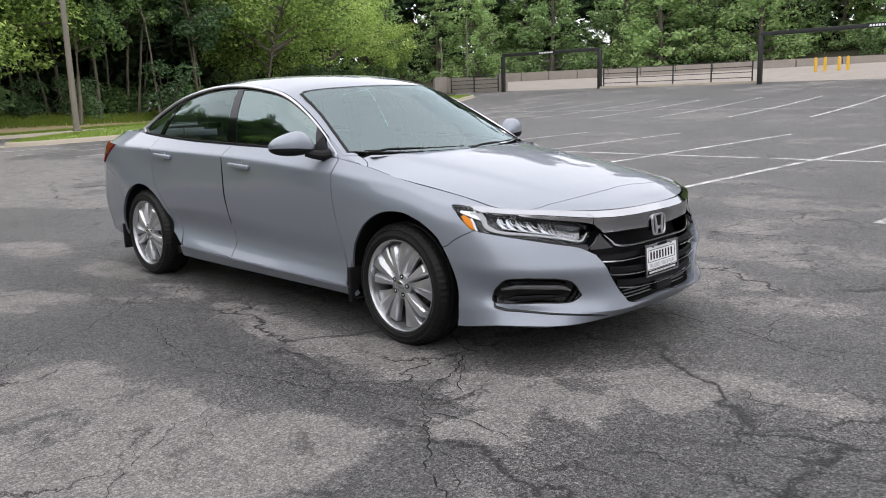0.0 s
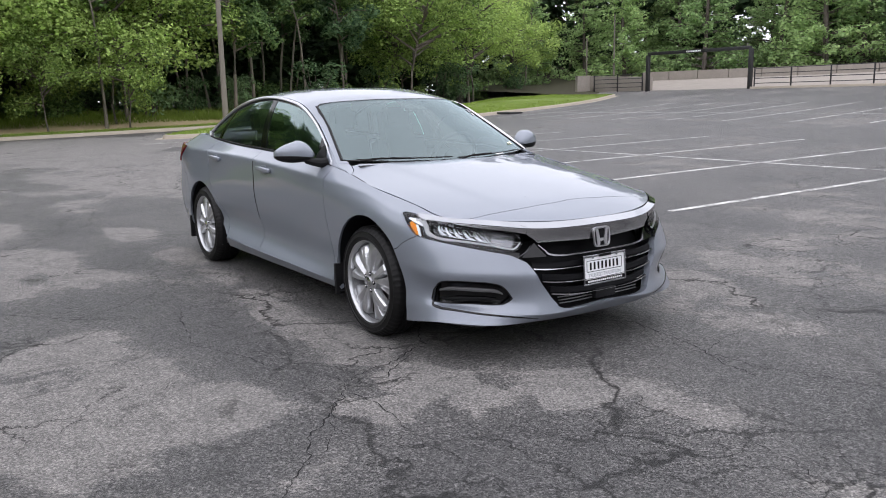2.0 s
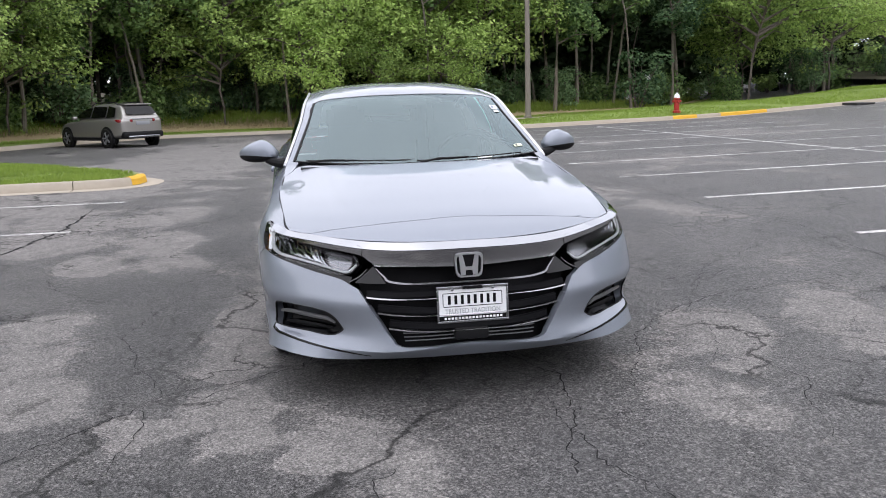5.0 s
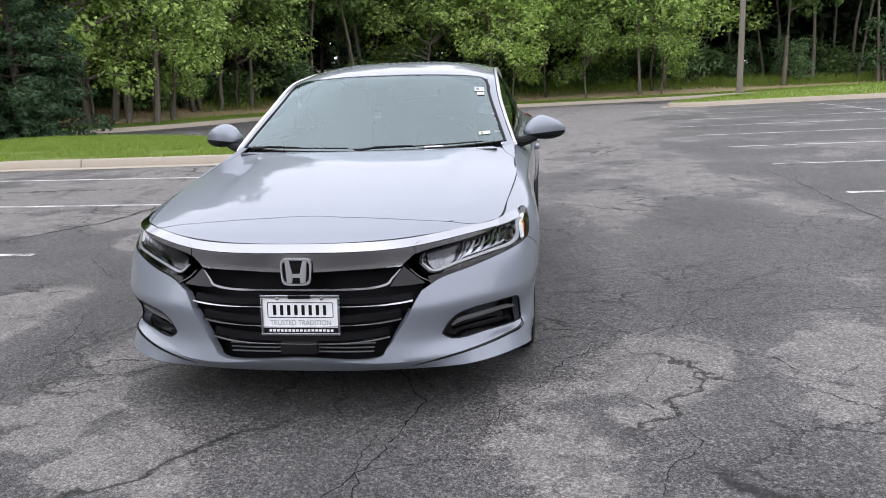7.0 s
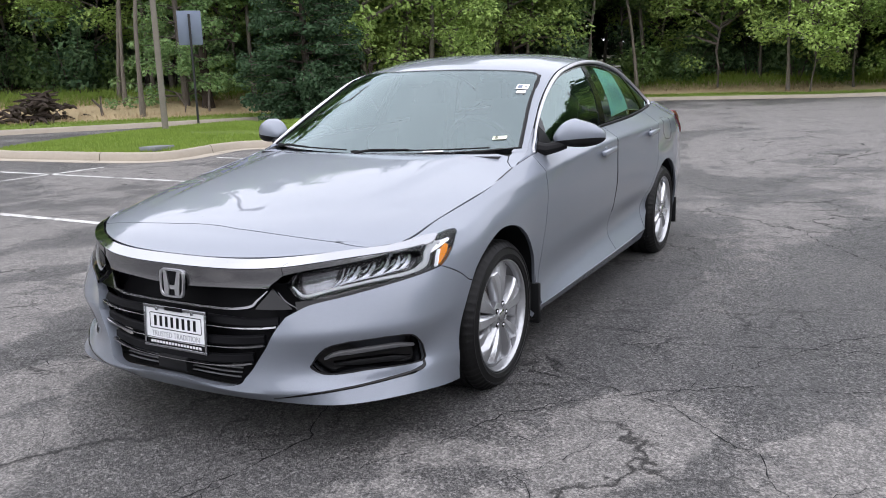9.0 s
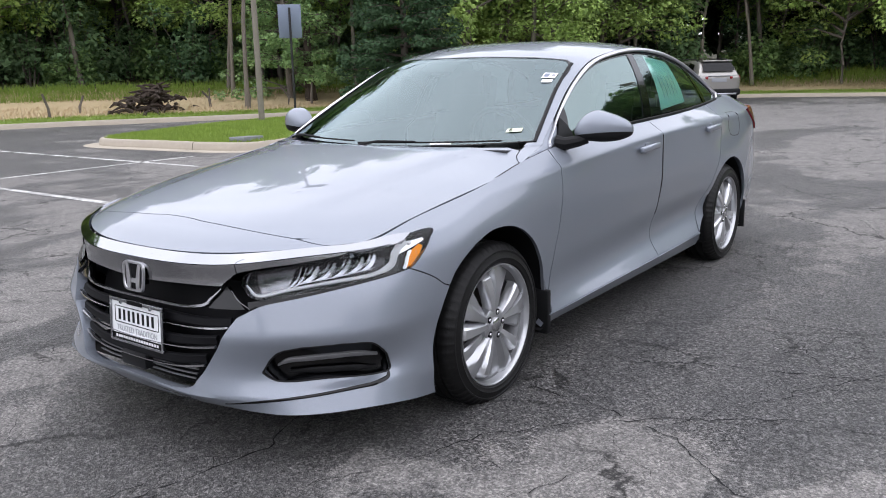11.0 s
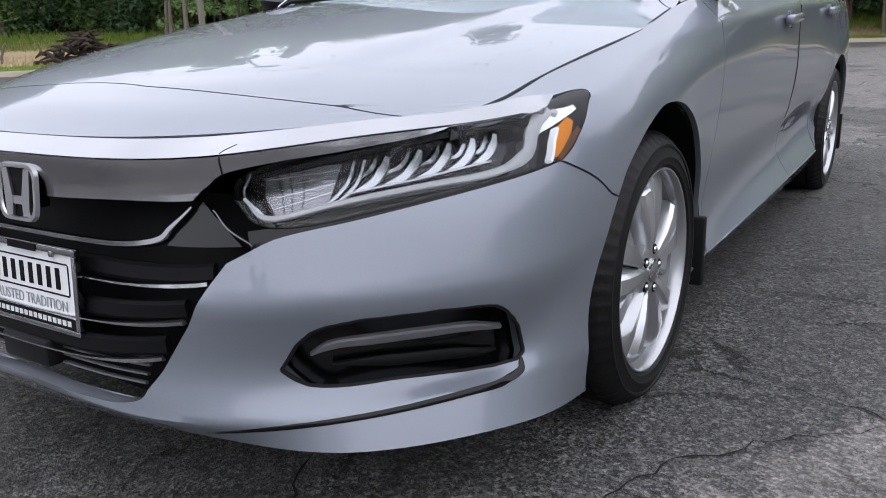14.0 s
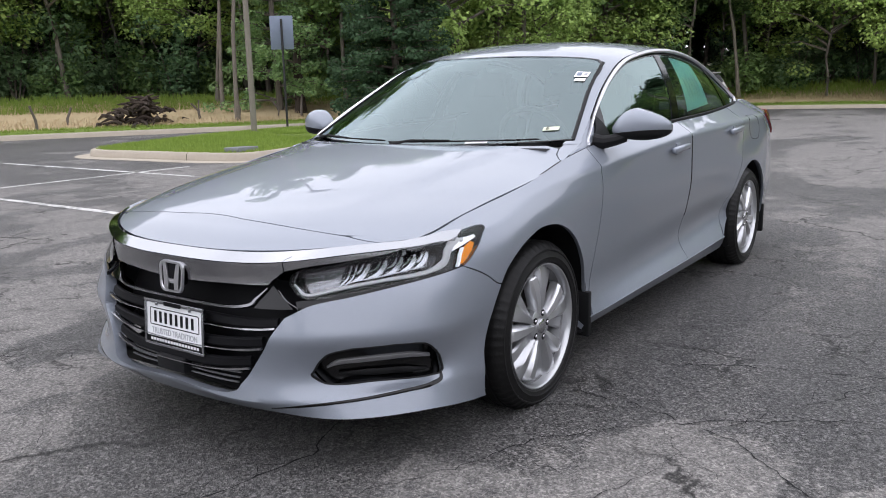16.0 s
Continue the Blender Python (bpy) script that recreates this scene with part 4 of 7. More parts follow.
def fog_pocket(sign):
    geo = skin(WALL, fog_loop, off=-0.05, gap=-0.004, lip=0)
    p = part("lamp_pocket", geo if sign > 0 else flipped(geo), GLOSS, bumper, "gloss black pocket")
    bar = bead(WALL, [(1.77, 2.32), (1.88, 2.41), (2.14, 2.46), (2.40, 2.50), (2.73, 2.51), (2.94, 2.43)], [0.004, 0.016, 0.020, 0.020, 0.018, 0.008], 0.006, -0.016)
    part("pocket_bar", bar if sign > 0 else flipped(bar), POCKET_GREY, bumper, "grey bar across the pocket")
    low = bead(WALL, [(1.90, 2.16), (2.23, 2.18), (2.69, 2.20), (2.95, 2.16)], [0.006, 0.02, 0.02, 0.006], 0.004, -0.036)
    part("pocket_ledge", low if sign > 0 else flipped(low), PLASTIC, bumper, "black lower ledge")
    rim = bead(WALL, fog_loop[::2] + [fog_loop[0]], 0.007, 0.003, -0.002, 1)
    part("pocket_rim", rim if sign > 0 else flipped(rim), PLASTIC, bumper, "black rim")
    cut = bead(WALL, [(1.15, 0.5), (1.53, 0.80), (2.0, 0.93), (2.4, 0.94), (2.7, 0.94), (2.92, 0.95), (3.05, 1.15), (3.10, 1.70), (3.10, 2.0)], [0.003, 0.008, 0.010, 0.011, 0.012, 0.014, 0.014, 0.010, 0.005], 0.002)
    part("lower_groove", cut if sign > 0 else flipped(cut), GLOSS, bumper, "black groove")


fog_pocket(1)
fog_pocket(-1)

# grille
grille_loop = [WALL.front(y, z) for y, z in ((0.36, 0.25), (0.50, 0.50), (0.505, 0.57), (0.44, 0.62))]
right = smooth_path([(0, 1.0)] + corner(grille_loop[0]) + corner(grille_loop[1]) + [grille_loop[2]] + corner(grille_loop[3]) + [(0, 5.2)])
loop = right[1:] + [(-a, b) for a, b in right[::-1]][1:-1]
grille = part("grille", skin(WALL, loop, off=-0.11, gap=0, lip=0), INK, car, "black radiator grille")


def across(points):
    """A mirrored run over the nose through front-view points (y, z) of its left half, from the middle out."""
    h = [WALL.front(y, z) for y, z in points]
    h[0] = (0.0, h[0][1])
    return [(-a, b) for a, b in h[:0:-1]] + h


part("grille_trim", bead(WALL, across([(0, .533), (.15, .534), (.31, .541), (.345, .548), (.37, .57), (.402, .603)]), [0.005, 0.014, 0.013, 0.012, 0.012, 0.013, 0.014, 0.005], 0.009, -0.010, 5), TRIM_CHROME, grille, "satin chrome V-shaped trim")
for z, y in ((0.474, 0.452), (0.402, 0.408), (0.335, 0.362)):
    part("grille_slat", bead(WALL, across([(0, z - 0.006), (y * 0.5, z - 0.004), (y * 0.85, z + 0.004), (y, z + 0.012)]), [0.010, 0.010, 0.004, 0.004, 0.004, 0.010, 0.010], 0.008, -0.018, 5), SATIN, grille, "thin satin-edged slat")
    part("grille_blade", bead(WALL, across([(0, z + 0.016), (y * 0.5, z + 0.018), (y, z + 0.03)]), 0.034, 0.012, -0.036, 5), INK, grille, "black blade")
for i in range(5):
    z = 0.292 + 0.0155 * i
    part("radiator_bar", bead(WALL, across([(0, z), (0.15, z), (0.30 + 0.004 * i, z)]), 0.005, 0.004, -0.052, 4), DARK_ALLOY, grille, "thin grey bar")
part("sensor_block", box(2.385, 2.432, -0.075, 0.075, 0.282, 0.335, 0.008), PLASTIC, grille, "black sensor block")
wing_loop = [WALL.near(*q) for q in ((2.325, .415, .612), (2.345, .385, .575), (2.362, .362, .540), (2.325, .499, .546), (2.322, .44, .590))]
for sgn in (1, -1):
    wing = skin(WALL, ring([q for w in wing_loop for q in corner(w)], 6), off=-0.012, gap=0, lip=0.02, grid=(0.06, 0.12))
    part("grille_wing", wing if sgn > 0 else flipped(wing), GLOSS, grille, "gloss black wing of the grille trim")
    fin = bead(WALL, [WALL.near(2.322, .440, .600), WALL.near(2.318, .470, .570), WALL.near(2.316, .520, .546)], [0.003, 0.005, 0.003], 0.004, -0.006)
    part("grille_fin", fin if sgn > 0 else flipped(fin), DARK_CHROME, grille, "thin dark chrome edge")
# chrome bar: a bright upper strip over a darker face
def mirrored_loop(run):
    r = smooth_path(run)
    return r[1:] + [(-a, b) for a, b in r[::-1]][1:-1]


face_low = [(0, WALL.front(0, .600)[1]), WALL.near(2.376, .08, .602), WALL.near(2.363, .247, .608)] + corner(WALL.near(2.326, .405, .612)) + [WALL.near(2.314, .429, .637), WALL.near(2.300, .455, .658)]
face_low += [(a - 0.01, b + 0.05) for a, b in LAMP_TOP[2:7]]
strip_tip = WALL.near(1.893, .845, .744)
face = face_low + corner(strip_tip) + [(3.3, 6.0), (3.0, 6.0), (2.0, 6.0), (1.0, 6.0), (0, 6.0)]
bar = part("chrome_bar", skin(WALL, mirrored_loop(face), off=0.003, lip=0.03, gap=0.0, grid=(0.1, 0.12)), SATIN, car, "satin chrome bar over the grille")
strip = [(0, 6.01), (1.0, 6.01), (2.0, 6.01), (3.0, 6.01), (3.3, 6.01)] + corner(strip_tip) + corner(chrome_end) + [(3.3, 6.80)] + corner((3.02, 6.95)) + [(2.0, 6.95), (1.0, 6.95), (0, 6.95)]
part("bright_edge", skin(WALL, mirrored_loop(strip), off=0.005, lip=0.012, gap=0.0, grid=(0.1, 0.2)), CHROME, bar, "bright chrome upper edge")
for sgn in (1, -1):
    joint = bead(WALL, [WALL.near(2.300, .455, .658), WALL.near(2.294, .457, .684), WALL.near(2.283, .475, .700)], 0.0014, 0.0035, 0.002)
    part("bar_joint", joint if sgn > 0 else flipped(joint), PLASTIC, bar)


def emblem():
    """A chrome frame with two upright bars on a dark field."""
    w, h = 0.066, 0.054
    outer = [(-w, h), (w, h), (w * 0.9, -h), (-w * 0.9, -h)]
    bm = bmesh.new()
    def slab(pts, x0, x1):
        a = [bm.verts.new((x0, y, z)) for y, z in pts]
        b = [bm.verts.new((x1, y, z)) for y, z in pts]
        n = len(pts)
        for i in range(n):
            bm.faces.new((a[i], a[(i + 1) % n], b[(i + 1) % n], b[i]))
        bm.faces.new(b)
    def smooth_loop(s):
        pts = []
        for i in range(4):
            p, q, r = (Vector(outer[(i + j) % 4]) * s for j in (-1, 0, 1))
            a, b = q + (p - q).normalized() * 0.028, q + (r - q).normalized() * 0.028
            for k in range(5):
                t = k / 4
                pts.append((1 - t) ** 2 * a + 2 * t * (1 - t) * q + t * t * b)
        return [tuple(p) for p in pts]
    o, i = smooth_loop(1.0), smooth_loop(0.84)
    n = len(o)
    ring_v = [[bm.verts.new((x, y, z)) for y, z in pts] for x, pts in ((0.0, o), (0.008, [(y * 0.97, z * 0.97) for y, z in o]), (0.008, [(y * 1.03, z * 1.03) for y, z in i]), (0.004, i))]
    for r in range(3):
        for j in range(n):
            bm.faces.new((ring_v[r][j], ring_v[r][(j + 1) % n], ring_v[r + 1][(j + 1) % n], ring_v[r + 1][j]))
    slab([(-0.024, -0.022), (0.024, -0.022), (0.024, -0.007), (-0.024, -0.007)], 0.002, 0.006)
    for s in (-1, 1):
        slab([(s * 0.027, 0.044), (s * 0.044, 0.044), (s * 0.037, -0.044), (s * 0.017, -0.044), (s * 0.014, -0.012)][::s], 0.002, 0.007)
    bmesh.ops.transform(bm, matrix=Matrix.Translation((2.389, 0, 0.606)) @ pose(0, 0, 0, 0, -5, 0), verts=bm.verts)
    e = part("emblem", bm, BADGE_CHROME, car, "chrome framed badge")
    fm = bmesh.new()
    fm.faces.new([fm.verts.new((0.0012, y, z)) for y, z in smooth_loop(0.86)])
    bmesh.ops.transform(fm, matrix=Matrix.Translation((2.389, 0, 0.606)) @ pose(0, 0, 0, 0, -5, 0), verts=fm.verts)
    part("badge_field", fm, INK, e, "dark field")
    bk = box(2.352, 2.389, -0.034, 0.034, 0.574, 0.636, 0.006)
    part("badge_mount", bk, INK, e)


emblem()

# headlamps
lamp_loop = ring(LAMP_TOP[:2] + LAMP_TOP[2:] + LAMP_OUT + corner(LAMP_LOW[0]) + LAMP_LOW[1:], 5)


def mixed(t, f):
    """A place in the headlamp: t from its inner point to its outer tip, f from its lower to its upper edge."""
    tops, lows = [LAMP_TOP[1], LAMP_TOP[3], LAMP_TOP[5], LAMP_OUT[0]], [LAMP_LOW[4], LAMP_LOW[2], LAMP_LOW[1], LAMP_LOW[0]]
    def along(r):
        x = t * 3
        i = min(int(x), 2)
        return tuple(r[i][k] * (1 - x + i) + r[i + 1][k] * (x - i) for k in (0, 1))
    a, b = along(lows), along(tops)
    return tuple(a[k] * (1 - f) + b[k] * f for k in (0, 1))


def headlamp(sign):
    def turn(g):
        return g if sign > 0 else flipped(g)
    h = part("headlamp", turn(skin(WALL, lamp_loop, off=-0.05, gap=0, lip=0)), GLOSS, car, "clear headlamp with a dark housing")
    wall = skin(WALL, lamp_loop, off=-0.001, gap=-0.001, lip=0.052)
    n = len(wall[0])
    rim_faces = [f for f in wall[1] if len(f) == 4]
    part("housing_wall", turn((wall[0], rim_faces)), GLOSS, h, "black housing")
    lens = part("lens", turn(skin(WALL, lamp_loop, off=0.001, gap=0.001, lip=0.0)), LENS, h, "clear lens")
    lens.visible_shadow = False
    def spot(*q):
        return WALL.near(*q)
    guide = [spot(2.298, .486, .618), spot(2.290, .536, .590), spot(2.243, .616, .609), spot(2.141, .743, .635), spot(2.033, .836, .653), spot(2.003, .850, .664), spot(1.962, .850, .704), spot(1.925, .848, .728), spot(1.895, .858, .736)]
    part("light_guide", turn(bead(WALL, guide, [0.005, 0.010, 0.010, 0.011, 0.014, 0.022, 0.026, 0.024, 0.012], 0.004, -0.012)), GUIDE, h, "pale running light guide")
    a = [spot(1.898, .873, .708), spot(1.856, .879, .728), spot(1.844, .885, .720), spot(1.890, .893, .666), spot(1.935, .887, .658)]
    part("side_marker", turn(skin(WALL, ring([p for q in a for p in corner(q)]), off=-0.026, gap=0, lip=0.003, grid=(0.05, 0.08))), AMBER, h, "amber side marker")
    part("marker_wall", turn(bead(WALL, [spot(1.944, .884, .655), spot(1.918, .876, .690), spot(1.902, .872, .707)], 0.008, 0.012, -0.026, 5)), FROST, h, "frosted rim before the side marker")
    o = [spot(1.968, .852, .695), spot(1.935, .846, .724), spot(1.846, .868, .748), spot(1.838, .878, .734), spot(1.918, .867, .710)]
    part("outer_reflector", turn(skin(WALL, ring([p for q in o for p in corner(q)]), off=-0.012, gap=0, lip=0.015, grid=(0.05, 0.08))), FROST, h, "frosted white outer light guide")
    part("inner_chrome", turn(skin(WALL, ring([mixed(0.08, 0.25), mixed(0.07, 0.7), mixed(0.4, 0.78), mixed(0.72, 0.72), mixed(0.72, 0.3), mixed(0.4, 0.27)], 6), off=-0.046, gap=0, lip=0)), SMOKED, h, "dark inner reflector bowl")
    part("upper_ledge", turn(bead(WALL, [mixed(t, 0.9) for t in (0.02, 0.25, 0.5, 0.75, 0.85)], [0.010, 0.014, 0.014, 0.012, 0.006], 0.004, -0.02)), SMOKED, h, "dark upper ledge")
    lo = [spot(2.215, .645, .628), spot(2.186, .683, .636), spot(2.150, .727, .645), spot(2.112, .765, .654), spot(2.075, .797, .662), spot(2.045, .818, .666)]
    hi = [spot(2.196, .644, .672), spot(2.163, .687, .678), spot(2.125, .727, .687), spot(2.088, .762, .695), spot(2.055, .788, .701), spot(2.02, .812, .706)]
    def lerp(p, q, t):
        return tuple(p[k] * (1 - t) + q[k] * t for k in (0, 1))
    for i in range(5):
        c = [lo[i], lerp(lerp(lo[i], lo[i + 1], 0.55), hi[i + 1], 0.12), lerp(lerp(lo[i + 1], hi[i + 1], 0.5), lo[i], 0.08), hi[i + 1]]
        part("led_reflector", turn(bead(WALL, c, [0.004, 0.018, 0.022, 0.012], 0.008, -0.030, 5)), LAMP_CHROME, h, "chrome reflector cup")
        c = [lerp(p, hi[i], 0.35) for p in c]
        part("led_reflector", turn(bead(WALL, c, [0.003, 0.010, 0.012, 0.006], 0.006, -0.034, 5)), CHROME, h, "chrome reflector cup")
        part("reflector_lip", turn(bead(WALL, [lo[i], lerp(lo[i], lo[i + 1], 0.5), lo[i + 1]], 0.005, 0.004, -0.018, 4)), CHROME, h, "bright lower lip")
    p0 = [spot(2.277, .510, .654), spot(2.235, .588, .665), spot(2.212, .628, .668), spot(2.238, .612, .620), spot(2.262, .585, .602), spot(2.288, .538, .595), spot(2.287, .512, .622)]
    part("main_reflector", turn(skin(WALL, ring([q for p in p0 for q in corner(p)]), off=-0.032, gap=0, lip=0.015, grid=(0.05, 0.08))), TRIM_CHROME, h, "faceted main reflector")
    for i in range(4):
        f = 0.2 + 0.2 * i
        part("reflector_rib", turn(bead(WALL, [lerp(p0[5], p0[0], f), lerp(p0[3], p0[2], f)], 0.0022, 0.003, -0.033, 4)), CHROME, h)
    for f in (0.2, 0.45, 0.75):
        part("reflector_facet", turn(bead(WALL, [lerp(p0[5], p0[4], f), lerp(p0[0], p0[1], f)], [0.003, 0.004], 0.002, -0.033, 4)), DARK_CHROME, h)
    for k in (0.0, 0.012):
        q = [spot(2.196 - k, .644 + k, .674), spot(2.226 - k, .630 + k, .628), spot(2.252 - k, .603 + k, .606), spot(2.285, .545, .592)]
        part("reflector_divider", turn(bead(WALL, q, [0.007, 0.008, 0.007, 0.004], 0.008, -0.024, 5)), CHROME, h, "bright divider")
    eye = [spot(2.283, .495, .655), spot(2.296, .486, .622), spot(2.292, .520, .596)]
    part("inner_light_guide", turn(bead(WALL, eye, 0.005, 0.004, -0.015, 4)), CHROME, h, "bright inner edge")
    return h


headlamp(1)
headlamp(-1)
low_blade = [WALL.near(2.315, .512, .553), WALL.near(2.288, .563, .567), WALL.near(2.204, .686, .594), WALL.near(2.088, .805, .625), WALL.near(1.95, .884, .648)]
both("lamp_gasket", bead(WALL, low_blade, [0.034, 0.022, 0.018, 0.014, 0.004], 0.002, -0.006), GLOSS, "black strip under the headlamp")

# hood and nose
seam_a = [(2.05 - 1.05 * min(1, abs(b) / 0.74) ** 2.2 if abs(b) < 0.74 else 1.0 - 0.95 * (abs(b) - 0.74) / 0.16, b) for b in np.linspace(-0.9, 0.9, 61)]
nose = [(0.02, 0.9)] + [(0.02, b) for b in np.linspace(0.88, -0.9, 60)] + seam_a[1:-1]
part("nose_panel", skin(HOOD, nose, grid=(0.12, 0.06), lip=0.01), paint, car, "silver painted nose panel")
rear_a = [(6.86, b) for b in np.linspace(0.86, -0.86, 50)]
hood_loop = seam_a + [(a, 0.9995) for a in np.linspace(0.03, 5.3, 60)] + [(5.55, 0.99), (5.75, 0.97), (6.1, 0.945), (6.55, 0.93)] + rear_a + [(6.55, -0.93), (6.1, -0.945), (5.75, -0.97), (5.55, -0.99)] + [(a, -0.9995) for a in np.linspace(5.3, 0.03, 60)]
hood = part("hood", skin(HOOD, hood_loop, grid=(0.1, 0.04), lip=0.02, gap=0.0008), paint, car, "silver hood with drying rain streaks")
WATER = glass("rain_water", (1.0, 1.0, 1.0), ior=1.33)
rw = np.random.RandomState(8)
verts, faces = [], []
for i in range(1200):
    a, b = 6.7 - 4.6 * rw.uniform() ** 1.5, rw.uniform(-0.9, 0.9)
    q = HOOD.at([a], [b])[0]
    m = outward(np.array([q]), normals(HOOD, np.array([a]), np.array([b])))[0]
    side = np.cross(m, (0, 1, 0))
    side /= np.linalg.norm(side)
    other, size, n = np.cross(m, side), rw.uniform(0.0012, 0.0034) * (1.5 if rw.uniform() < 0.12 else 1.0), len(verts)
    for rad, up in ((1.0, 0.0), (0.75, 0.38)):
        verts += [q + size * (rad * (math.cos(w) * side + math.sin(w) * other) * (1 + 0.25 * math.sin(w + i)) + up * m) for w in np.arange(6) * math.pi / 3]
    verts.append(q + m * size * 0.55)
    faces += [(n + j, n + (j + 1) % 6, n + 6 + (j + 1) % 6, n + 6 + j) for j in range(6)] + [(n + 6 + j, n + 6 + (j + 1) % 6, n + 12) for j in range(6)]
drops = tagged(part("rain_beading", (verts, faces), WATER, hood, "small clear rain drops"), kind="stuff")
drops.visible_shadow = False
cowl_loop = [(6.8, b) for b in np.linspace(0.925, -0.925, 40)] + [(7.0, b) for b in np.linspace(-0.93, 0.93, 40)]
part("cowl", skin(HOOD, cowl_loop, grid=(0.2, 0.1), off=-0.014, gap=0, lip=0.0), PLASTIC, car, "black plastic cowl")
foot = np.linspace(0.925, 1.0, 6)
foot_low, foot_high = HOOD.at(np.full(6, 6.93), foot), CANOPY.at(np.full(6, 0.05), foot)
mid_rows = [foot_low + (foot_high - foot_low) * f + np.array((0, 0, 0.004 * f * (1 - f) + 0.0015)) for f in (0.0, 0.5, 1.0)]
both("pillar_foot", ([tuple(q) for row in mid_rows for q in row], [(r * 6 + i, r * 6 + i + 1, r * 6 + i + 7, r * 6 + i + 6) for r in range(2) for i in range(5)]), paint, "silver painted foot of the windscreen pillar")
cap_x = np.linspace(1.02, 0.70, 14)
rim = np.concatenate([HOOD.at(np.linspace(5.5, 7.0, 40), np.ones(40)), CANOPY.at(np.linspace(0.02, 1.5, 40), np.ones(40))])
rim = rim[np.argsort(rim[:, 0])]
low_line = GLASS.low[np.argsort(GLASS.low[:, 0])]
inner = np.column_stack([cap_x, np.interp(cap_x, rim[:, 0], rim[:, 1]) - 0.004, np.interp(cap_x, rim[:, 0], rim[:, 2])])
outer = np.column_stack([cap_x, np.interp(cap_x, low_line[:, 0], low_line[:, 1]), np.interp(cap_x, low_line[:, 0], low_line[:, 2])])
rows = [inner, (inner + outer) / 2 + np.array((0, 0.003, 0.003)), outer + np.array((0, 0.001, 0.0))]
both("wing_cap", ([tuple(q) for row in rows for q in row], [(r * 14 + i, (r + 1) * 14 + i, (r + 1) * 14 + i + 1, r * 14 + i + 1) for r in range(2) for i in range(13)]), paint, "silver painted corner between wing and pillar")
corner_loop = [(5.2, 1.0), (5.3, 0.999), (5.55, 0.992), (5.75, 0.973), (6.1, 0.948), (6.55, 0.933), (7.0, 0.93), (7.0, 1.0), (6.1, 1.0)]
both("wing_corner", skin(HOOD, corner_loop, grid=(0.2, 0.04), gap=0.001, lip=0.01), paint, "silver painted wing corner")

# roof, pillars and glass
WS = ring(corner((0.10, 0.955)) + [(1.0, 0.945), (2.0, 0.932)] + [(2.80, 0.915)] + [(2.93, 0.885)] + [(2.97, 0.5), (2.98, 0.0), (2.97, -0.5)] + [(2.93, -0.885)] + [(2.80, -0.915)] + [(2.0, -0.932), (1.0, -0.945)] + corner((0.10, -0.955)) + [(0.06, -0.5), (0.05, 0.0), (0.06, 0.5)])
windshield = part("windshield", skin(CANOPY, WS, grid=(0.2, 0.1), gap=0.001, lip=0.0), WINDSHIELD, car, "tinted laminated windscreen with stickers")
windshield.visible_shadow = False


def shrink(loop, da, db):
    c = np.mean(np.array(loop), 0)
    return [(c[0] + (a - c[0]) * da, c[1] + (b - c[1]) * db) for a, b in loop]


part("windshield_band", skin(CANOPY, WS, holes=(shrink(WS, 0.98, 0.99),), grid=(0.3, 0.2), gap=0.0, lip=0.0, off=0.002), GLOSS, windshield, "black printed border")
roof_loop = [(2.99, b) for b in np.linspace(-0.87, 0.87, 24)] + [(2.85, 0.92), (2.0, 0.937), (1.0, 0.95), (0.03, 0.96), (0.0, 0.995)] + [(a, 0.995) for a in np.linspace(0.2, 9.8, 90)]
roof_loop += [(9.8, 0.80), (9.0, 0.80)] + [(a, 0.84) for a in np.linspace(8.9, 7.3, 12)] + [(7.1, b) for b in np.linspace(0.78, -0.78, 24)] + [(a, -0.84) for a in np.linspace(7.3, 8.9, 12)] + [(9.0, -0.80), (9.8, -0.80)]
roof_loop += [(a, -0.995) for a in np.linspace(9.8, 0.2, 90)] + [(0.0, -0.995), (0.03, -0.96), (1.0, -0.95), (2.0, -0.937), (2.85, -0.92)]
part("roof", skin(CANOPY, roof_loop, grid=(0.16, 0.07), gap=0.0, lip=0.02), paint, car, "silver painted roof and pillars")
seal = bead(CANOPY, [(0.08, 0.957), (1.0, 0.947), (2.0, 0.9345), (2.85, 0.917)], 0.015, 0.004, 0.001)
both("windshield_seal", seal, PLASTIC, "black rubber windscreen seal")
RW = ring(corner((7.12, 0.78)) + [(7.3, 0.83)] + [(8.2, 0.835)] + corner((8.98, 0.82)) + corner((8.98, -0.82)) + [(8.2, -0.835)] + [(7.3, -0.83)] + corner((7.12, -0.78)))
part("rear_window", skin(CANOPY, RW, grid=(0.2, 0.1), gap=0.001, lip=0.0), PRIVACY, car, "tinted rear window").visible_shadow = False
boot = [(9.0, 0.8), (9.0, -0.8), (9.99, -0.8), (9.99, 0.8)]
part("boot_lid", skin(CANOPY, ring([p for q in boot for p in corner(q)]), grid=(0.2, 0.1)), paint, car, "silver painted boot lid")

# side windows
def window(name, loop, material, doors, label):
    geo = skin(GLASS, ring(loop), grid=(0.1, 0.12), gap=0.0, lip=0.0, off=-0.008)
    for sign, door in zip((1, -1), doors):
        w = part(name, geo if sign > 0 else flipped(geo), material, door or car, label)
        w.visible_shadow = False


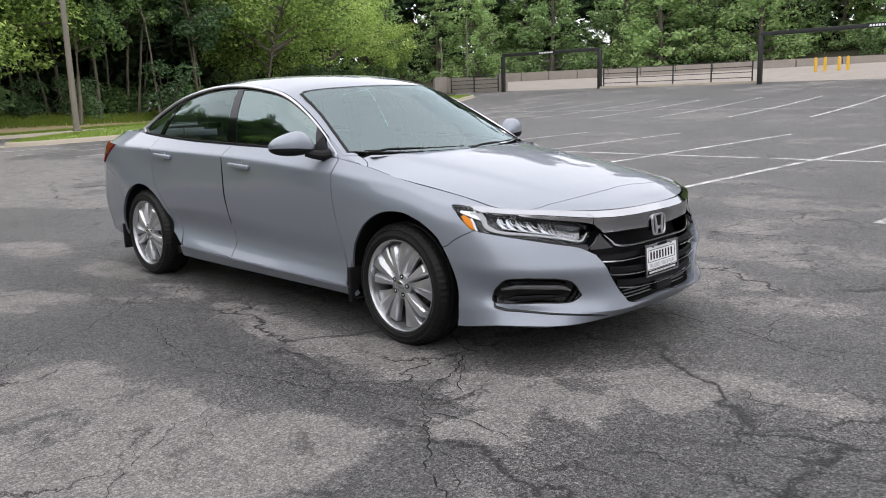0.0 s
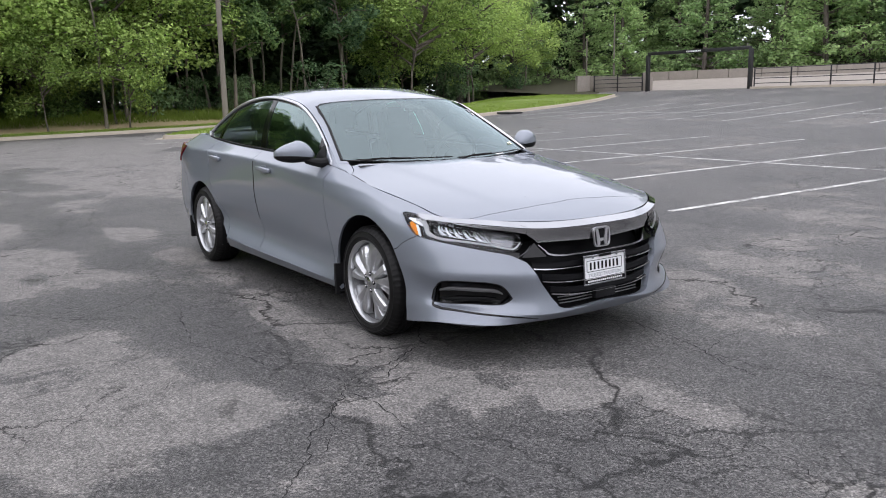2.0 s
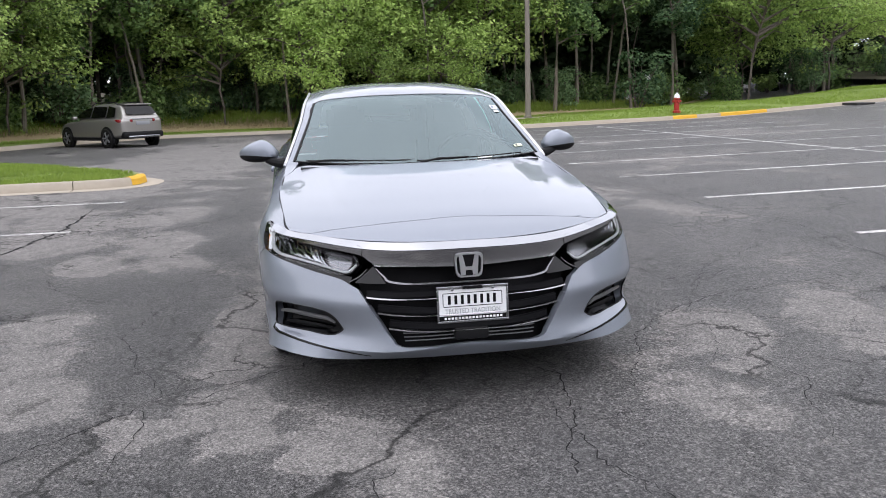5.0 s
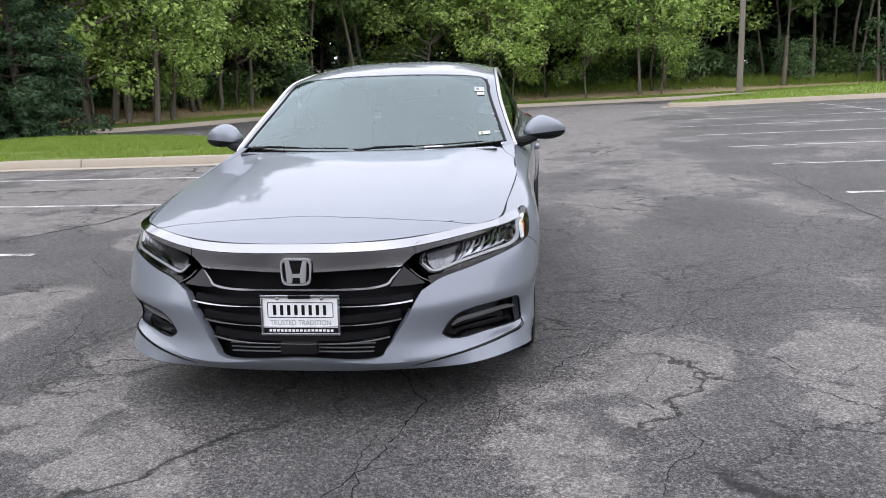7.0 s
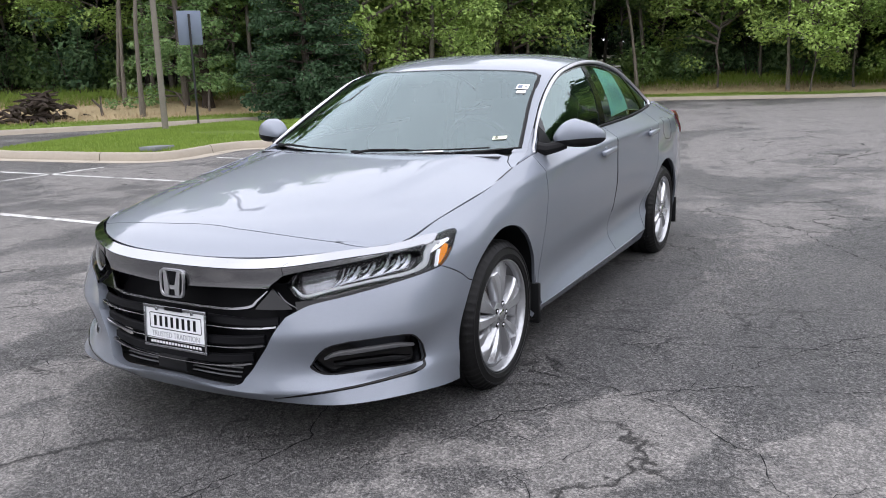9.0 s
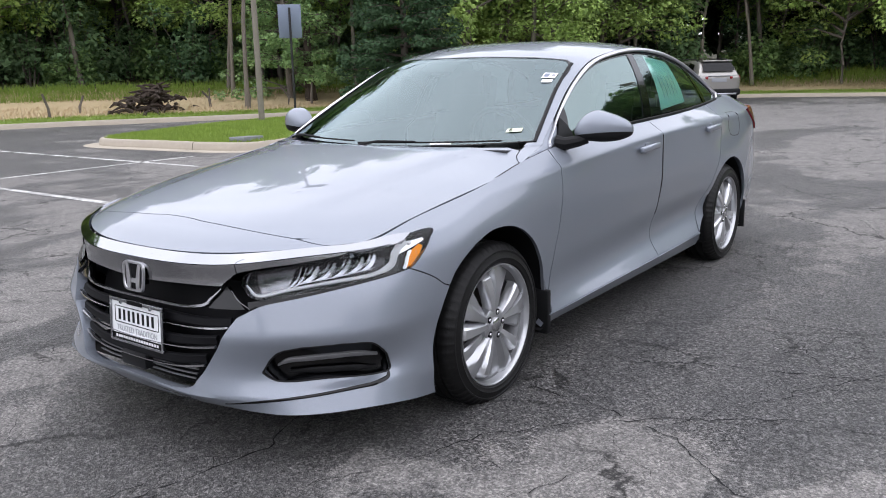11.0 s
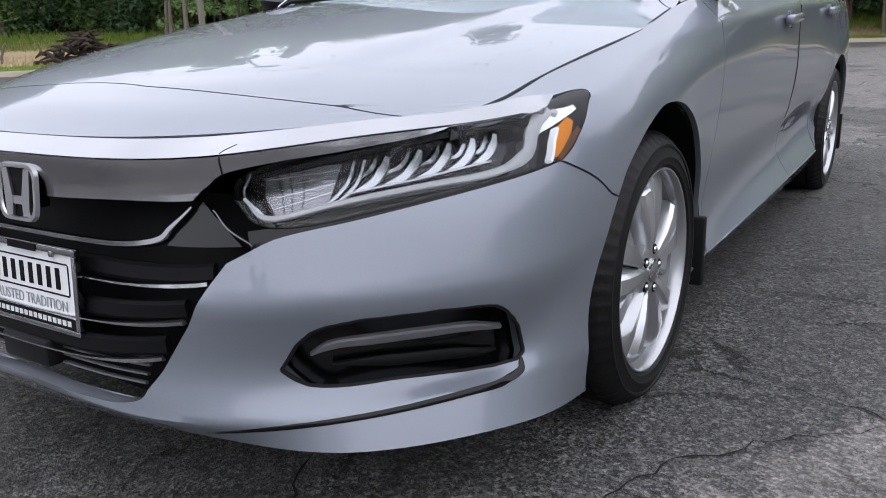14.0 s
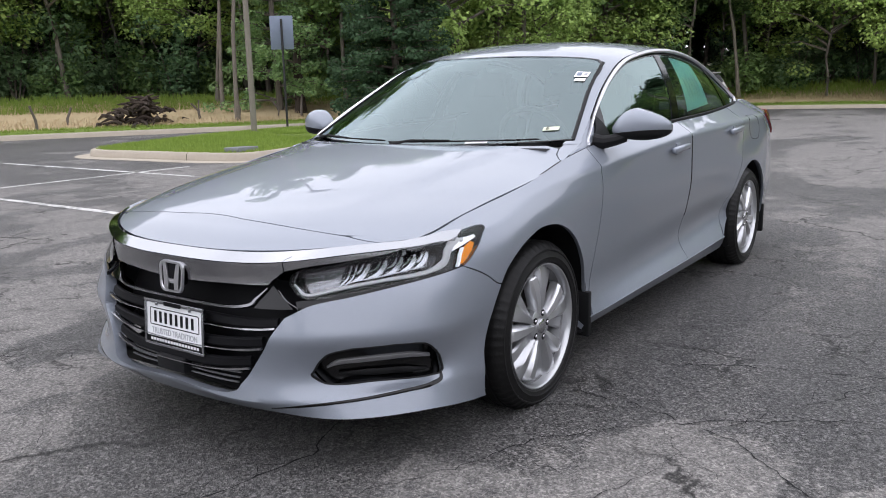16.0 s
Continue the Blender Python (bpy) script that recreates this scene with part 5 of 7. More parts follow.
window("front_window", corner((0.66, 0.03)) + corner((0.58, 0.93)) + [(0.3, 0.94), (0.0, 0.945)] + corner((-0.345, 0.945)) + corner((-0.235, 0.03)), SIDEGLASS, front_doors, "clear tinted front window")
window("rear_side_window", corner((-0.315, 0.03)) + corner((-0.395, 0.945)) + [(-0.8, 0.945)] + corner((-1.19, 0.93)) + corner((-1.33, 0.04)), PRIVACY, rear_doors, "dark tinted rear side window")
window("quarter_window", corner((-1.37, 0.05)) + corner((-1.24, 0.92)) + [(-1.42, 0.90)] + corner((-1.66, 0.80)) + [(-1.68, 0.4)] + corner((-1.62, 0.06)), PRIVACY, (None, None), "small dark quarter window")
frame_loop = ring(corner((0.80, 0.0)) + [(0.5, 0.985), (0.1, 0.99), (-0.5, 0.99), (-1.2, 0.99)] + corner((-1.78, 0.98)) + [(-1.7, 0.0)] + [(-1.0, 0.0), (0, 0.0)])
front_hole = ring(corner((0.645, 0.05)) + corner((0.57, 0.91)) + [(0.3, 0.92), (0.0, 0.925)] + corner((-0.33, 0.925)) + corner((-0.22, 0.05)))
rear_hole = ring(corner((-0.325, 0.05)) + corner((-0.405, 0.925)) + [(-0.8, 0.925)] + corner((-1.18, 0.91)) + corner((-1.32, 0.06)))
small_hole = ring(corner((-1.38, 0.07)) + corner((-1.25, 0.90)) + [(-1.42, 0.88)] + corner((-1.64, 0.77)) + [(-1.66, 0.4)] + corner((-1.60, 0.08)))
both("window_surround", skin(GLASS, frame_loop, holes=(front_hole, rear_hole, small_hole), grid=(0.12, 0.15), gap=0.0, lip=0.012, off=-0.005), GLOSS, "gloss black window surround")
both("window_trim", bead(GLASS, [(0.84, 0.1), (0.76, 0.80), (0.68, 0.93), (0.5, 0.955), (0.2, 0.965), (-0.2, 0.97), (-0.6, 0.97), (-1.0, 0.97), (-1.4, 0.985), (-1.74, 0.93), (-1.72, 0.5), (-1.66, 0.06)], [0.006, 0.007, 0.010, 0.014, 0.02, 0.022, 0.022, 0.022, 0.02, 0.018, 0.014, 0.012], 0.010, 0.003), BADGE_CHROME, "chrome strip over the side windows")
both("belt_trim", bead(GLASS, [(0.70, 0.015), (0.2, 0.015), (-0.5, 0.015), (-1.2, 0.015), (-1.66, 0.015)], 0.016, 0.006), PLASTIC, "black belt moulding")
both("quarter_cap", skin(GLASS, ring(corner((-1.66, 0.02)) + [(-1.69, 0.5)] + corner((-1.79, 0.98)) + corner((-1.84, 0.5)) + corner((-1.84, 0.02))), grid=(0.1, 0.2), gap=0, lip=0.0, off=-0.003), paint)

# door handles
def handle(x, z, door, sign):
    s, v = WALL.side(x, z)
    p = WALL.at([s], [v])[0]
    bm = box(-0.115, 0.115, -0.012, 0.016, -0.016, 0.016, 0.011, 3)
    m = Matrix.Translation((p[0], sign * (p[1] + 0.018), z)) @ pose(0, 0, 0, 0, 3 , 0)
    bmesh.ops.transform(bm, matrix=m, verts=bm.verts)
    part("door_handle", bm, paint, door, "silver pull handle")
    d = box(-0.062, 0.062, -0.008, 0.003, -0.030, 0.030, 0.0028, 2)
    for v in d.verts:
        v.co.x *= 1.0 - 0.45 * (v.co.z / 0.03) ** 2
    bmesh.ops.transform(d, matrix=Matrix.Translation((p[0] - 0.01, sign * (p[1] + 0.001), z - 0.004)), verts=d.verts)
    part("handle_cup", d, paint, door, "silver handle cup")


for sign, i in ((1, 0), (-1, 1)):
    handle(-0.03, 0.880, front_doors[i], sign)
    handle(-1.04, 0.915, rear_doors[i], sign)


# mirrors
def wing_mirror(sign):
    bm = bmesh.new()
    bmesh.ops.create_uvsphere(bm, u_segments=32, v_segments=20, radius=1.0)
    for v in bm.verts:
        x, y, z = v.co
        g = lambda a, p: math.copysign(abs(a) ** p, a)
        y2, zz = g(y, 0.62), g(z, 0.70)
        taper = 1.0 - 0.30 * max(0.0, y2) ** 2 - 0.04 * max(0.0, -y2)
        high = zz * (0.090 * (1.0 - 0.52 * max(0.0, (y2 + 0.3) / 1.3) ** 1.2) if z > 0 else 0.050 * taper)
        v.co = ((g(x, 0.75) * 0.072 if x > 0 else g(x, 0.45) * 0.055) * taper - 0.045 * max(0, y2), y2 * 0.124 + 0.42 * max(0.0, high) * max(0.0, -y2), high + 0.008 * y2)
    bmesh.ops.transform(bm, matrix=Matrix.Translation((0.655, 0.967, 1.018)) @ pose(0, 0, 0, -6, 0, 8), verts=bm.verts)
    top = bm.copy()
    bmesh.ops.bisect_plane(top, geom=top.verts[:] + top.edges[:] + top.faces[:], plane_co=(0.655, 0.967, 1.003), plane_no=(-0.12, -0.12, 1), clear_inner=True)
    bmesh.ops.bisect_plane(bm, geom=bm.verts[:] + bm.edges[:] + bm.faces[:], plane_co=(0.655, 0.967, 1.0025), plane_no=(-0.12, -0.12, 1), clear_outer=True)
    if sign < 0:
        for b in (top, bm):
            bmesh.ops.transform(b, matrix=Matrix.Diagonal((1, -1, 1, 1)), verts=b.verts)
            bmesh.ops.reverse_faces(b, faces=b.faces[:])
    base = part("wing_mirror", bm, PLASTIC, car, "silver-capped door mirror")
    part("mirror_cap", top, paint, base, "silver painted mirror cap")
    arm = tube([(0.76, sign * 0.79, 0.968), (0.745, sign * 0.83, 0.962), (0.715, sign * 0.875, 0.972), (0.69, sign * 0.91, 0.985)], [0.034, 0.030, 0.026, 0.024], 10)
    part("mirror_arm", arm, PLASTIC, base, "black mirror arm")
    tri = skin(GLASS, ring(corner((0.82, 0.0)) + corner((0.665, 0.93)) + corner((0.60, 0.0))), grid=(0.06, 0.2), gap=0, lip=0.01, off=0.004)
    part("mirror_corner", tri if sign > 0 else flipped(tri), PLASTIC, base, "black corner cover")


wing_mirror(1)
wing_mirror(-1)

# ---- wheels and underside ----


def wheel(cx, sign, name_label="silver split-spoke alloy wheel with a black tyre"):
    """Built for the left side at the origin, axis along y, outer face at +y."""
    R, W, GROW = TYRE_R, 0.108, 1.09
    prof = [(0.234, -W + 0.02), (0.242, -W), (0.272, -W - 0.008), (0.298, -W + 0.002), (R - 0.010, -W + 0.016), (R, -W + 0.034), (R, -0.052), (R - 0.007, -0.049), (R - 0.007, -0.043), (R, -0.040), (R, -0.004), (R - 0.007, -0.001), (R - 0.007, 0.006), (R, 0.009),
            (R, 0.040), (R - 0.007, 0.043), (R - 0.007, 0.049), (R, 0.052), (R, W - 0.034), (R - 0.010, W - 0.016), (0.302, W - 0.003), (0.296, W + 0.004), (0.291, W + 0.004), (0.289, W + 0.001), (0.272, W + 0.006), (0.266, W + 0.009), (0.262, W + 0.006), (0.250, W + 0.004), (0.243, W - 0.004), (0.234, W - 0.02)]
    tyre = lathe(prof, steps=180)
    for i in range(0, 180):
        if i % 3 == 0:
            for j in (4, 5, 18, 19, 20):
                k = i * len(prof) + j
                x, y, z = tyre[0][k]
                tyre[0][k] = (x * 0.984, y, z * 0.984)
    lip = lathe([(GROW * q, y) for q, y in ((0.2195, W - 0.012), (0.223, W - 0.004), (0.222, W), (0.2185, W), (0.2145, W - 0.006), (0.211, W - 0.022), (0.2095, W - 0.034))], steps=72)
    barrel = lathe([(GROW * q, y) for q, y in ((0.2095, W - 0.034), (0.202, W - 0.055), (0.192, W - 0.09), (0.188, -W + 0.03), (0.215, -W + 0.01))], steps=64)
    top = W - 0.008

    # a wide blade that flares into the rim, and a narrow raised bar that ends short of it
    blade, rail = bmesh.new(), bmesh.new()
    def strip(b, stations, profile):
        rows = []
        for r, wd, h, skew in stations:
            rows.append([b.verts.new((GROW * r, h + t, GROW * (wd * k + skew))) for k, t in profile])
        for p, q in zip(rows, rows[1:]):
            for i in range(len(profile) - 1):
                b.faces.new((p[i], p[i + 1], q[i + 1], q[i]))
        b.faces.new(rows[-1][::-1])
    strip(blade, [(0.028, 0.030, top - 0.010, 0.0), (0.060, 0.040, top - 0.006, 0.0), (0.100, 0.062, top - 0.003, 0.001), (0.150, 0.096, top - 0.003, 0.003), (0.185, 0.124, top - 0.008, 0.006), (0.2095, 0.150, top - 0.016, 0.009)],
          [(-0.5, -0.05), (-0.5, -0.010), (-0.45, 0.0), (-0.10, 0.004), (0.02, -0.006), (0.10, -0.018), (0.42, -0.022), (0.5, -0.030), (0.5, -0.05)])
    strip(rail, [(0.030, 0.022, top - 0.008, 0.0), (0.060, 0.028, top - 0.001, 0.0), (0.105, 0.040, top + 0.004, -0.002), (0.150, 0.051, top + 0.003, -0.005), (0.184, 0.056, top - 0.003, -0.007), (0.194, 0.052, top - 0.016, -0.007), (0.202, 0.032, top - 0.040, -0.007)],
          [(-0.5, -0.045), (-0.5, -0.010), (-0.36, 0.0), (0.20, 0.002), (0.32, -0.008), (0.5, -0.024), (0.5, -0.045)])
    disc = lathe([(0.0, top - 0.008), (0.034, top - 0.002), (0.058, top - 0.003), (0.070, top - 0.010), (0.076, top - 0.05), (0.0, top - 0.05)], steps=40)
    cap = lathe([(0.0, top + 0.008), (0.022, top + 0.007), (0.028, top + 0.003), (0.029, top - 0.01)], steps=32)
    nuts = []
    for i in range(5):
        a = 2 * math.pi * i / 5 + 0.30 + math.pi / 5
        nuts.append((0.050 * math.cos(a), 0.050 * math.sin(a)))
    brake = lathe([(0.06, 0.0), (0.06, 0.02), (0.145, 0.02), (0.150, 0.014), (0.150, 0.0), (0.145, -0.006)], steps=48)
    drum = lathe([(0.0, 0.036), (0.07, 0.036), (0.075, 0.02)], steps=32)
    m = Matrix.Translation((cx, sign * 0.79, HUB_Z + (0.006 if cx < 0 else -0.004))) @ (Matrix.Identity(4) if sign > 0 else pose(0, 0, 0, 0, 0, 180)) @ pose(0, 0, 0, 0, 20 if cx > 0 else 47, 0)
    w = part("wheel", lip, ALLOY, car, name_label)
    w.matrix_parent_inverse = Matrix.Identity(4)
    w.matrix_basis = m
    # the barrel is silver too; its recess shade is put in as the darker alloy
    for nm, geo, mat, lab in (("tyre", tyre, RUBBER, "black rubber tyre with circumferential grooves"), ("rim_barrel", barrel, DARK_ALLOY, "inner rim darkened for the shade behind the spokes"), ("hub", disc, ALLOY, ""),
                              ("centre_cap", cap, MACHINED, "bright centre cap"), ("brake_disc", brake, IRON, "grey brake disc"), ("brake_hub", drum, IRON, "")):
        part(nm, geo, mat, w, lab)
    for nm, geo, lab, turned in (("spoke", blade, "wide flared silver spoke", 17), ("spoke_rail", rail, "narrow raised silver spoke", 45)):
        bmesh.ops.recalc_face_normals(geo, faces=geo.faces[:])
        first = part(nm, geo, ALLOY if nm == "spoke" else BRIGHT_ALLOY, w, lab)
        for i in range(5):
            sp = first if i == 0 else tagged(new(nm, first.data), lab)
            sp.parent = w
            sp.matrix_basis = pose(0, 0, 0, 0, 72 * i + turned, 0)
    for x, z in nuts:
        # a flat black disc stands in for the shade of each nut recess
        part("nut_shade", lathe([(0.0, 0.0008), (0.0125, 0.0008), (0.0135, -0.004)], (x, top - 0.002, z), 16), INK, w, "black disc for the shade in a nut recess")
        b = lathe([(0.0, 0.004), (0.0055, 0.004), (0.008, 0.0), (0.008, -0.01)], (x, top - 0.001, z), 10)
        part("wheel_nut", b, MACHINED, w, "")
    return w


for cx in (FRONT_X, REAR_X):
    for sign in (1, -1):
        wheel(cx, sign)


def liner(cx, sign):
    verts, faces = [], []
    n = 22
    for i in range(n + 1):
        w = radians(-30 + 240 * i / n)
        for y in (0.885, 0.86, 0.55):
            r = arch_radius(cx, -30 + 240 * i / n) + 0.012
            verts.append((cx + r * math.cos(w), sign * y, max(0.19, HUB_Z + r * math.sin(w))))
    for i in range(n):
        for j in range(2):
            faces.append((i * 3 + j, i * 3 + j + 1, i * 3 + j + 4, i * 3 + j + 3))
    c = len(verts)
    verts.append((cx, sign * 0.55, 0.25))
    for i in range(n):
        faces.append((i * 3 + 2, i * 3 + 5, c))
    part("wheel_arch_liner", (verts, faces), PLASTIC, car, "black arch liner")
    flap = box(cx - 0.415, cx - 0.385, sign * 0.70 if sign > 0 else -0.905, 0.905 if sign > 0 else -0.70, 0.165, 0.36, 0.006)
    part("mud_flap", flap, PLASTIC, car, "black mud flap")


for cx in (FRONT_X, REAR_X):
    for sign in (1, -1):
        liner(cx, sign)
part("underbody", box(-2.3, 2.28, -0.62, 0.62, 0.19, 0.24, 0.01), PLASTIC, car, "dark underbody")
part("floor_pan", box(-1.03, 1.03, -0.86, 0.86, 0.205, 0.26, 0.01), PLASTIC, car, "dark floor pan")
part("bulkhead", box(0.95, 1.0, -0.80, 0.80, 0.25, 0.90, 0.01), TRIM, car)
part("rear_shelf", box(-2.0, -1.25, -0.62, 0.62, 0.93, 0.97, 0.01), TRIM, car, "dark rear shelf")

# ---- cabin ----
dash = bmesh.new()
bmesh.ops.create_cube(dash, size=1.0)
bmesh.ops.subdivide_edges(dash, edges=dash.edges[:], cuts=6, use_grid_fill=True)
for v in dash.verts:
    x, y, z = v.co
    v.co = (0.82 + 0.30 * (x + 0.5) - 0.18 * (0.5 - x) * 0, y * 1.42, 0.70 + (z + 0.5) * (0.225 + 0.03 * (x + 0.5)) - 0.07 * max(0, -x) * (z > 0))
    v.co.x -= 0.35 * abs(y) ** 2.2
part("dashboard", dash, TRIM, car, "dark grey dashboard")


def seat(x, y, wide, headrests):
    c = bmesh.new()
    def cushion(w, d, h, m, taper=0.0):
        b = bmesh.new()
        bmesh.ops.create_cube(b, size=1.0)
        bmesh.ops.bevel(b, geom=b.edges[:], offset=0.18, segments=4, affect="EDGES")
        for v in b.verts:
            v.co = (v.co.x * d, v.co.y * w * (1 - taper * max(0, v.co.z)), v.co.z * h)
        bmesh.ops.transform(b, matrix=m, verts=b.verts)
        me = bpy.data.meshes.new("tmp")
        b.to_mesh(me)
        b.free()
        c.from_mesh(me)
        bpy.data.meshes.remove(me)
    cushion(wide, 0.52, 0.18, Matrix.Translation((x, y, 0.50)) @ pose(0, 0, 0, 0, -6, 0))
    s = part("seat", c, FABRIC, car, "dark grey cloth seat")
    c = bmesh.new()
    cushion(wide * 0.98, 0.16, 0.66, Matrix.Translation((x - 0.32, y, 0.82)) @ pose(0, 0, 0, 0, -17, 0), 0.25)
    part("seat_back", c, FABRIC, s, "padded seat back")
    for hy in headrests:
        c = bmesh.new()
        cushion(0.27, 0.11, 0.20, Matrix.Translation((x - 0.44, hy, 1.19)) @ pose(0, 0, 0, 0, -10, 0))
        part("headrest", c, FABRIC, s, "padded headrest")


seat(0.12, 0.37, 0.50, (0.37,))
seat(0.12, -0.37, 0.50, (-0.37,))
seat(-0.78, 0.0, 1.22, (0.36, -0.36))
sw = bmesh.new()
wheel_pts = [(0.19 * math.cos(2 * math.pi * i / 32), 0.19 * math.sin(2 * math.pi * i / 32), 0) for i in range(33)]
me = mesh_from("tmp", *tube(wheel_pts, 0.015, 8, False))
sw.from_mesh(me)
bpy.data.meshes.remove(me)
bmesh.ops.transform(sw, matrix=Matrix.Translation((0.52, 0.37, 0.93)) @ pose(0, 0, 0, 0, -66, 0), verts=sw.verts)
steering = part("steering_wheel", sw, TRIM, car, "dark steering wheel")
part("steering_boss", tube([(0.50, 0.37, 0.925), (0.72, 0.37, 0.84)], [0.075, 0.05], 16), TRIM, steering)
part("mirror_sensor", box(0.50, 0.57, -0.045, 0.045, 1.265, 1.31, 0.02), FABRIC, windshield, "dark camera housing behind the glass")

# ---- wipers, stickers, plate ----
def on_glass(a, b, off):
    p = CANOPY.at(np.array([a]), np.array([b]))
    n = outward(p, normals(CANOPY, np.array([float(a)]), np.array([float(b)])))
    return Vector(p[0] + n[0] * off)


for b0, b1, a1 in ((-0.86, -0.10, 0.10), (-0.06, 0.80, 0.08)):
    pts = [on_glass(0.07 + (a1 - 0.07) * t + 0.045 * math.sin(t * 2.6), b0 + (b1 - b0) * t, 0.014) for t in np.linspace(0, 1, 12)]
    w = part("wiper", tube(pts, [0.0038] * 12, 6), PLASTIC, car, "black windscreen wiper")
    arm = [on_glass(-0.0, b0 + 0.02, 0.012), on_glass(0.06, b0 + 0.16, 0.026), on_glass(0.11, b0 + 0.40, 0.020)]
    part("wiper_arm", tube(arm, [0.008, 0.006, 0.004], 6), PLASTIC, w, "black wiper arm")


def sticker(name, a0, a1, b0, b1, mat, label, off=0.0035):
    return part(name, skin(CANOPY, ring([p for q in ((a0, b0), (a1, b0), (a1, b1), (a0, b1)) for p in corner(q)]), grid=(0.1, 0.05), gap=0, lip=0, off=off), mat, windshield, label)


sticker("inspection_sticker", 0.49, 0.63, 0.79, 0.868, PAPER, "pale inspection sticker")
sticker("window_label", 2.30, 2.46, 0.81, 0.89, WHITE, "white window label")
sticker("window_label", 2.17, 2.26, 0.825, 0.885, WHITE, "white window label")
sticker("label_print", 2.33, 2.43, 0.82, 0.848, SIGNBACK, "blue print", 0.005)
sticker("label_print", 2.35, 2.41, 0.862, 0.88, GREYINK, "grey print", 0.005)
sticker("sensor_patch", 2.52, 2.86, -0.16, 0.16, FABRIC, "dark sensor patch behind the glass", -0.004)
sticker("dash_card", 0.10, 0.19, 0.42, 0.54, WHITE, "white card", 0.004)
paper = skin(GLASS, ring([p for q in ((-0.50, 0.10), (-0.56, 0.90), (-0.90, 0.86), (-0.93, 0.16)) for p in corner(q)]), grid=(0.1, 0.2), gap=0, lip=0, off=-0.012)
win_paper = part("price_sheet", paper, MINT, car, "mint green price sheet inside the rear window")
rnd = random.Random(4)
for i in range(9):
    u, w = -0.60 - 0.028 * i, 0.22
    line_geo = skin(GLASS, ring([p for q in ((u, w + 0.1 * rnd.random()), (u - 0.007, w + 0.1), (u - 0.007, 0.55 + 0.25 * rnd.random()), (u, 0.6)) for p in corner(q)]), grid=(0.05, 0.2), gap=0, lip=0, off=-0.010)
    part("print_bar", line_geo, WHITE if i % 2 else SIGNBACK, win_paper)


def text_mesh(body, size, m, name, mat, parent, width=None):
    cu = bpy.data.curves.new("tmp", "FONT")
    cu.body, cu.size, cu.align_x, cu.align_y, cu.extrude = body, size, "CENTER", "CENTER", 0.0004
    tmp = new("tmp", cu)
    bpy.context.view_layer.update()
    me = bpy.data.meshes.new_from_object(tmp)
    bpy.data.objects.remove(tmp)
    bpy.data.curves.remove(cu)
    if width:
        w = max(v.co.x for v in me.vertices) - min(v.co.x for v in me.vertices)
        me.transform(Matrix.Diagonal((width / w, 1, 1, 1)))
    me.transform(m)
    me.materials.append(mat)
    return tagged_child(new(name, me), parent)


def tagged_child(ob, parent):
    ob.parent = parent
    return ob


PL = Matrix.Translation((2.408, 0.010, 0.437)) @ pose(0, 0, 0, 90, 0, 90) @ pose(0, 0, 0, -4, 0, 0)


def plate_box(name, x0, x1, y0, y1, z0, z1, mat, parent, label="", bevel=0.0):
    bm = box(x0, x1, y0, y1, z0, z1, bevel)
    bmesh.ops.transform(bm, matrix=PL, verts=bm.verts)
    return part(name, bm, mat, parent, label)


plate = plate_box("dealer_plate", -0.152, 0.152, -0.076, 0.076, -0.004, 0.0, WHITE, car, "white dealer plate in a chrome frame")
for nm, a in (("frame_top", (-0.160, 0.160, 0.068, 0.081)), ("frame_bottom", (-0.160, 0.160, -0.081, -0.071)), ("frame_side", (-0.160, -0.150, -0.071, 0.068)), ("frame_side", (0.150, 0.160, -0.071, 0.068))):
    plate_box(nm, *a, -0.008, 0.006, CHROME, plate, "chrome plate frame", 0.002)
plate_box("footer_band", -0.149, 0.149, -0.0705, -0.051, 0.0, 0.002, INK, plate, "black footer band")
for i in range(17):
    x = -0.128 + 0.0155 * i
    plate_box("footer_bar", x, x + 0.0105, -0.066, -0.056, 0.002, 0.0028, WHITE, plate)
for i in range(8):
    x = -0.113 + 0.0288 * i
    plate_box("title_bar", x + 0.003, x + 0.016, 0.0, 0.040, 0.0, 0.0012, INK, plate)
for a in ((-0.13, 0.13, 0.048, 0.051), (-0.13, 0.13, -0.011, -0.008), (-0.133, -0.130, -0.008, 0.048), (0.130, 0.133, -0.008, 0.048)):
    plate_box("title_rule", *a, 0.0, 0.001, INK, plate)
text_mesh("TRUSTED TRADITION", 0.03, PL @ Matrix.Translation((0, -0.031, 0.001)), "plate_text", GREYINK, plate, 0.245)
plate_box("top_tab", -0.045, 0.045, 0.066, 0.080, 0.006, 0.008, INK, plate, "black tab")
for x in (-0.09, 0.09):
    plate_box("plate_bolt", x - 0.006, x + 0.006, 0.060, 0.072, 0.0, 0.008, CHROME, plate, "bright bolt", 0.003)
p = on_glass(0.56, 0.83, 0.006)
ax = (on_glass(0.58, 0.84, 0.006) - on_glass(0.58, 0.76, 0.006)).normalized()
ay = (on_glass(0.66, 0.80, 0.006) - on_glass(0.50, 0.80, 0.006)).normalized()
az = ax.cross(ay)
text_mesh("6", 0.034, Matrix.Translation(p + ax * -0.016) @ Matrix((ax, ay, az)).transposed().to_4x4(), "sticker_number", INK, windshield)

# ---- surroundings ----


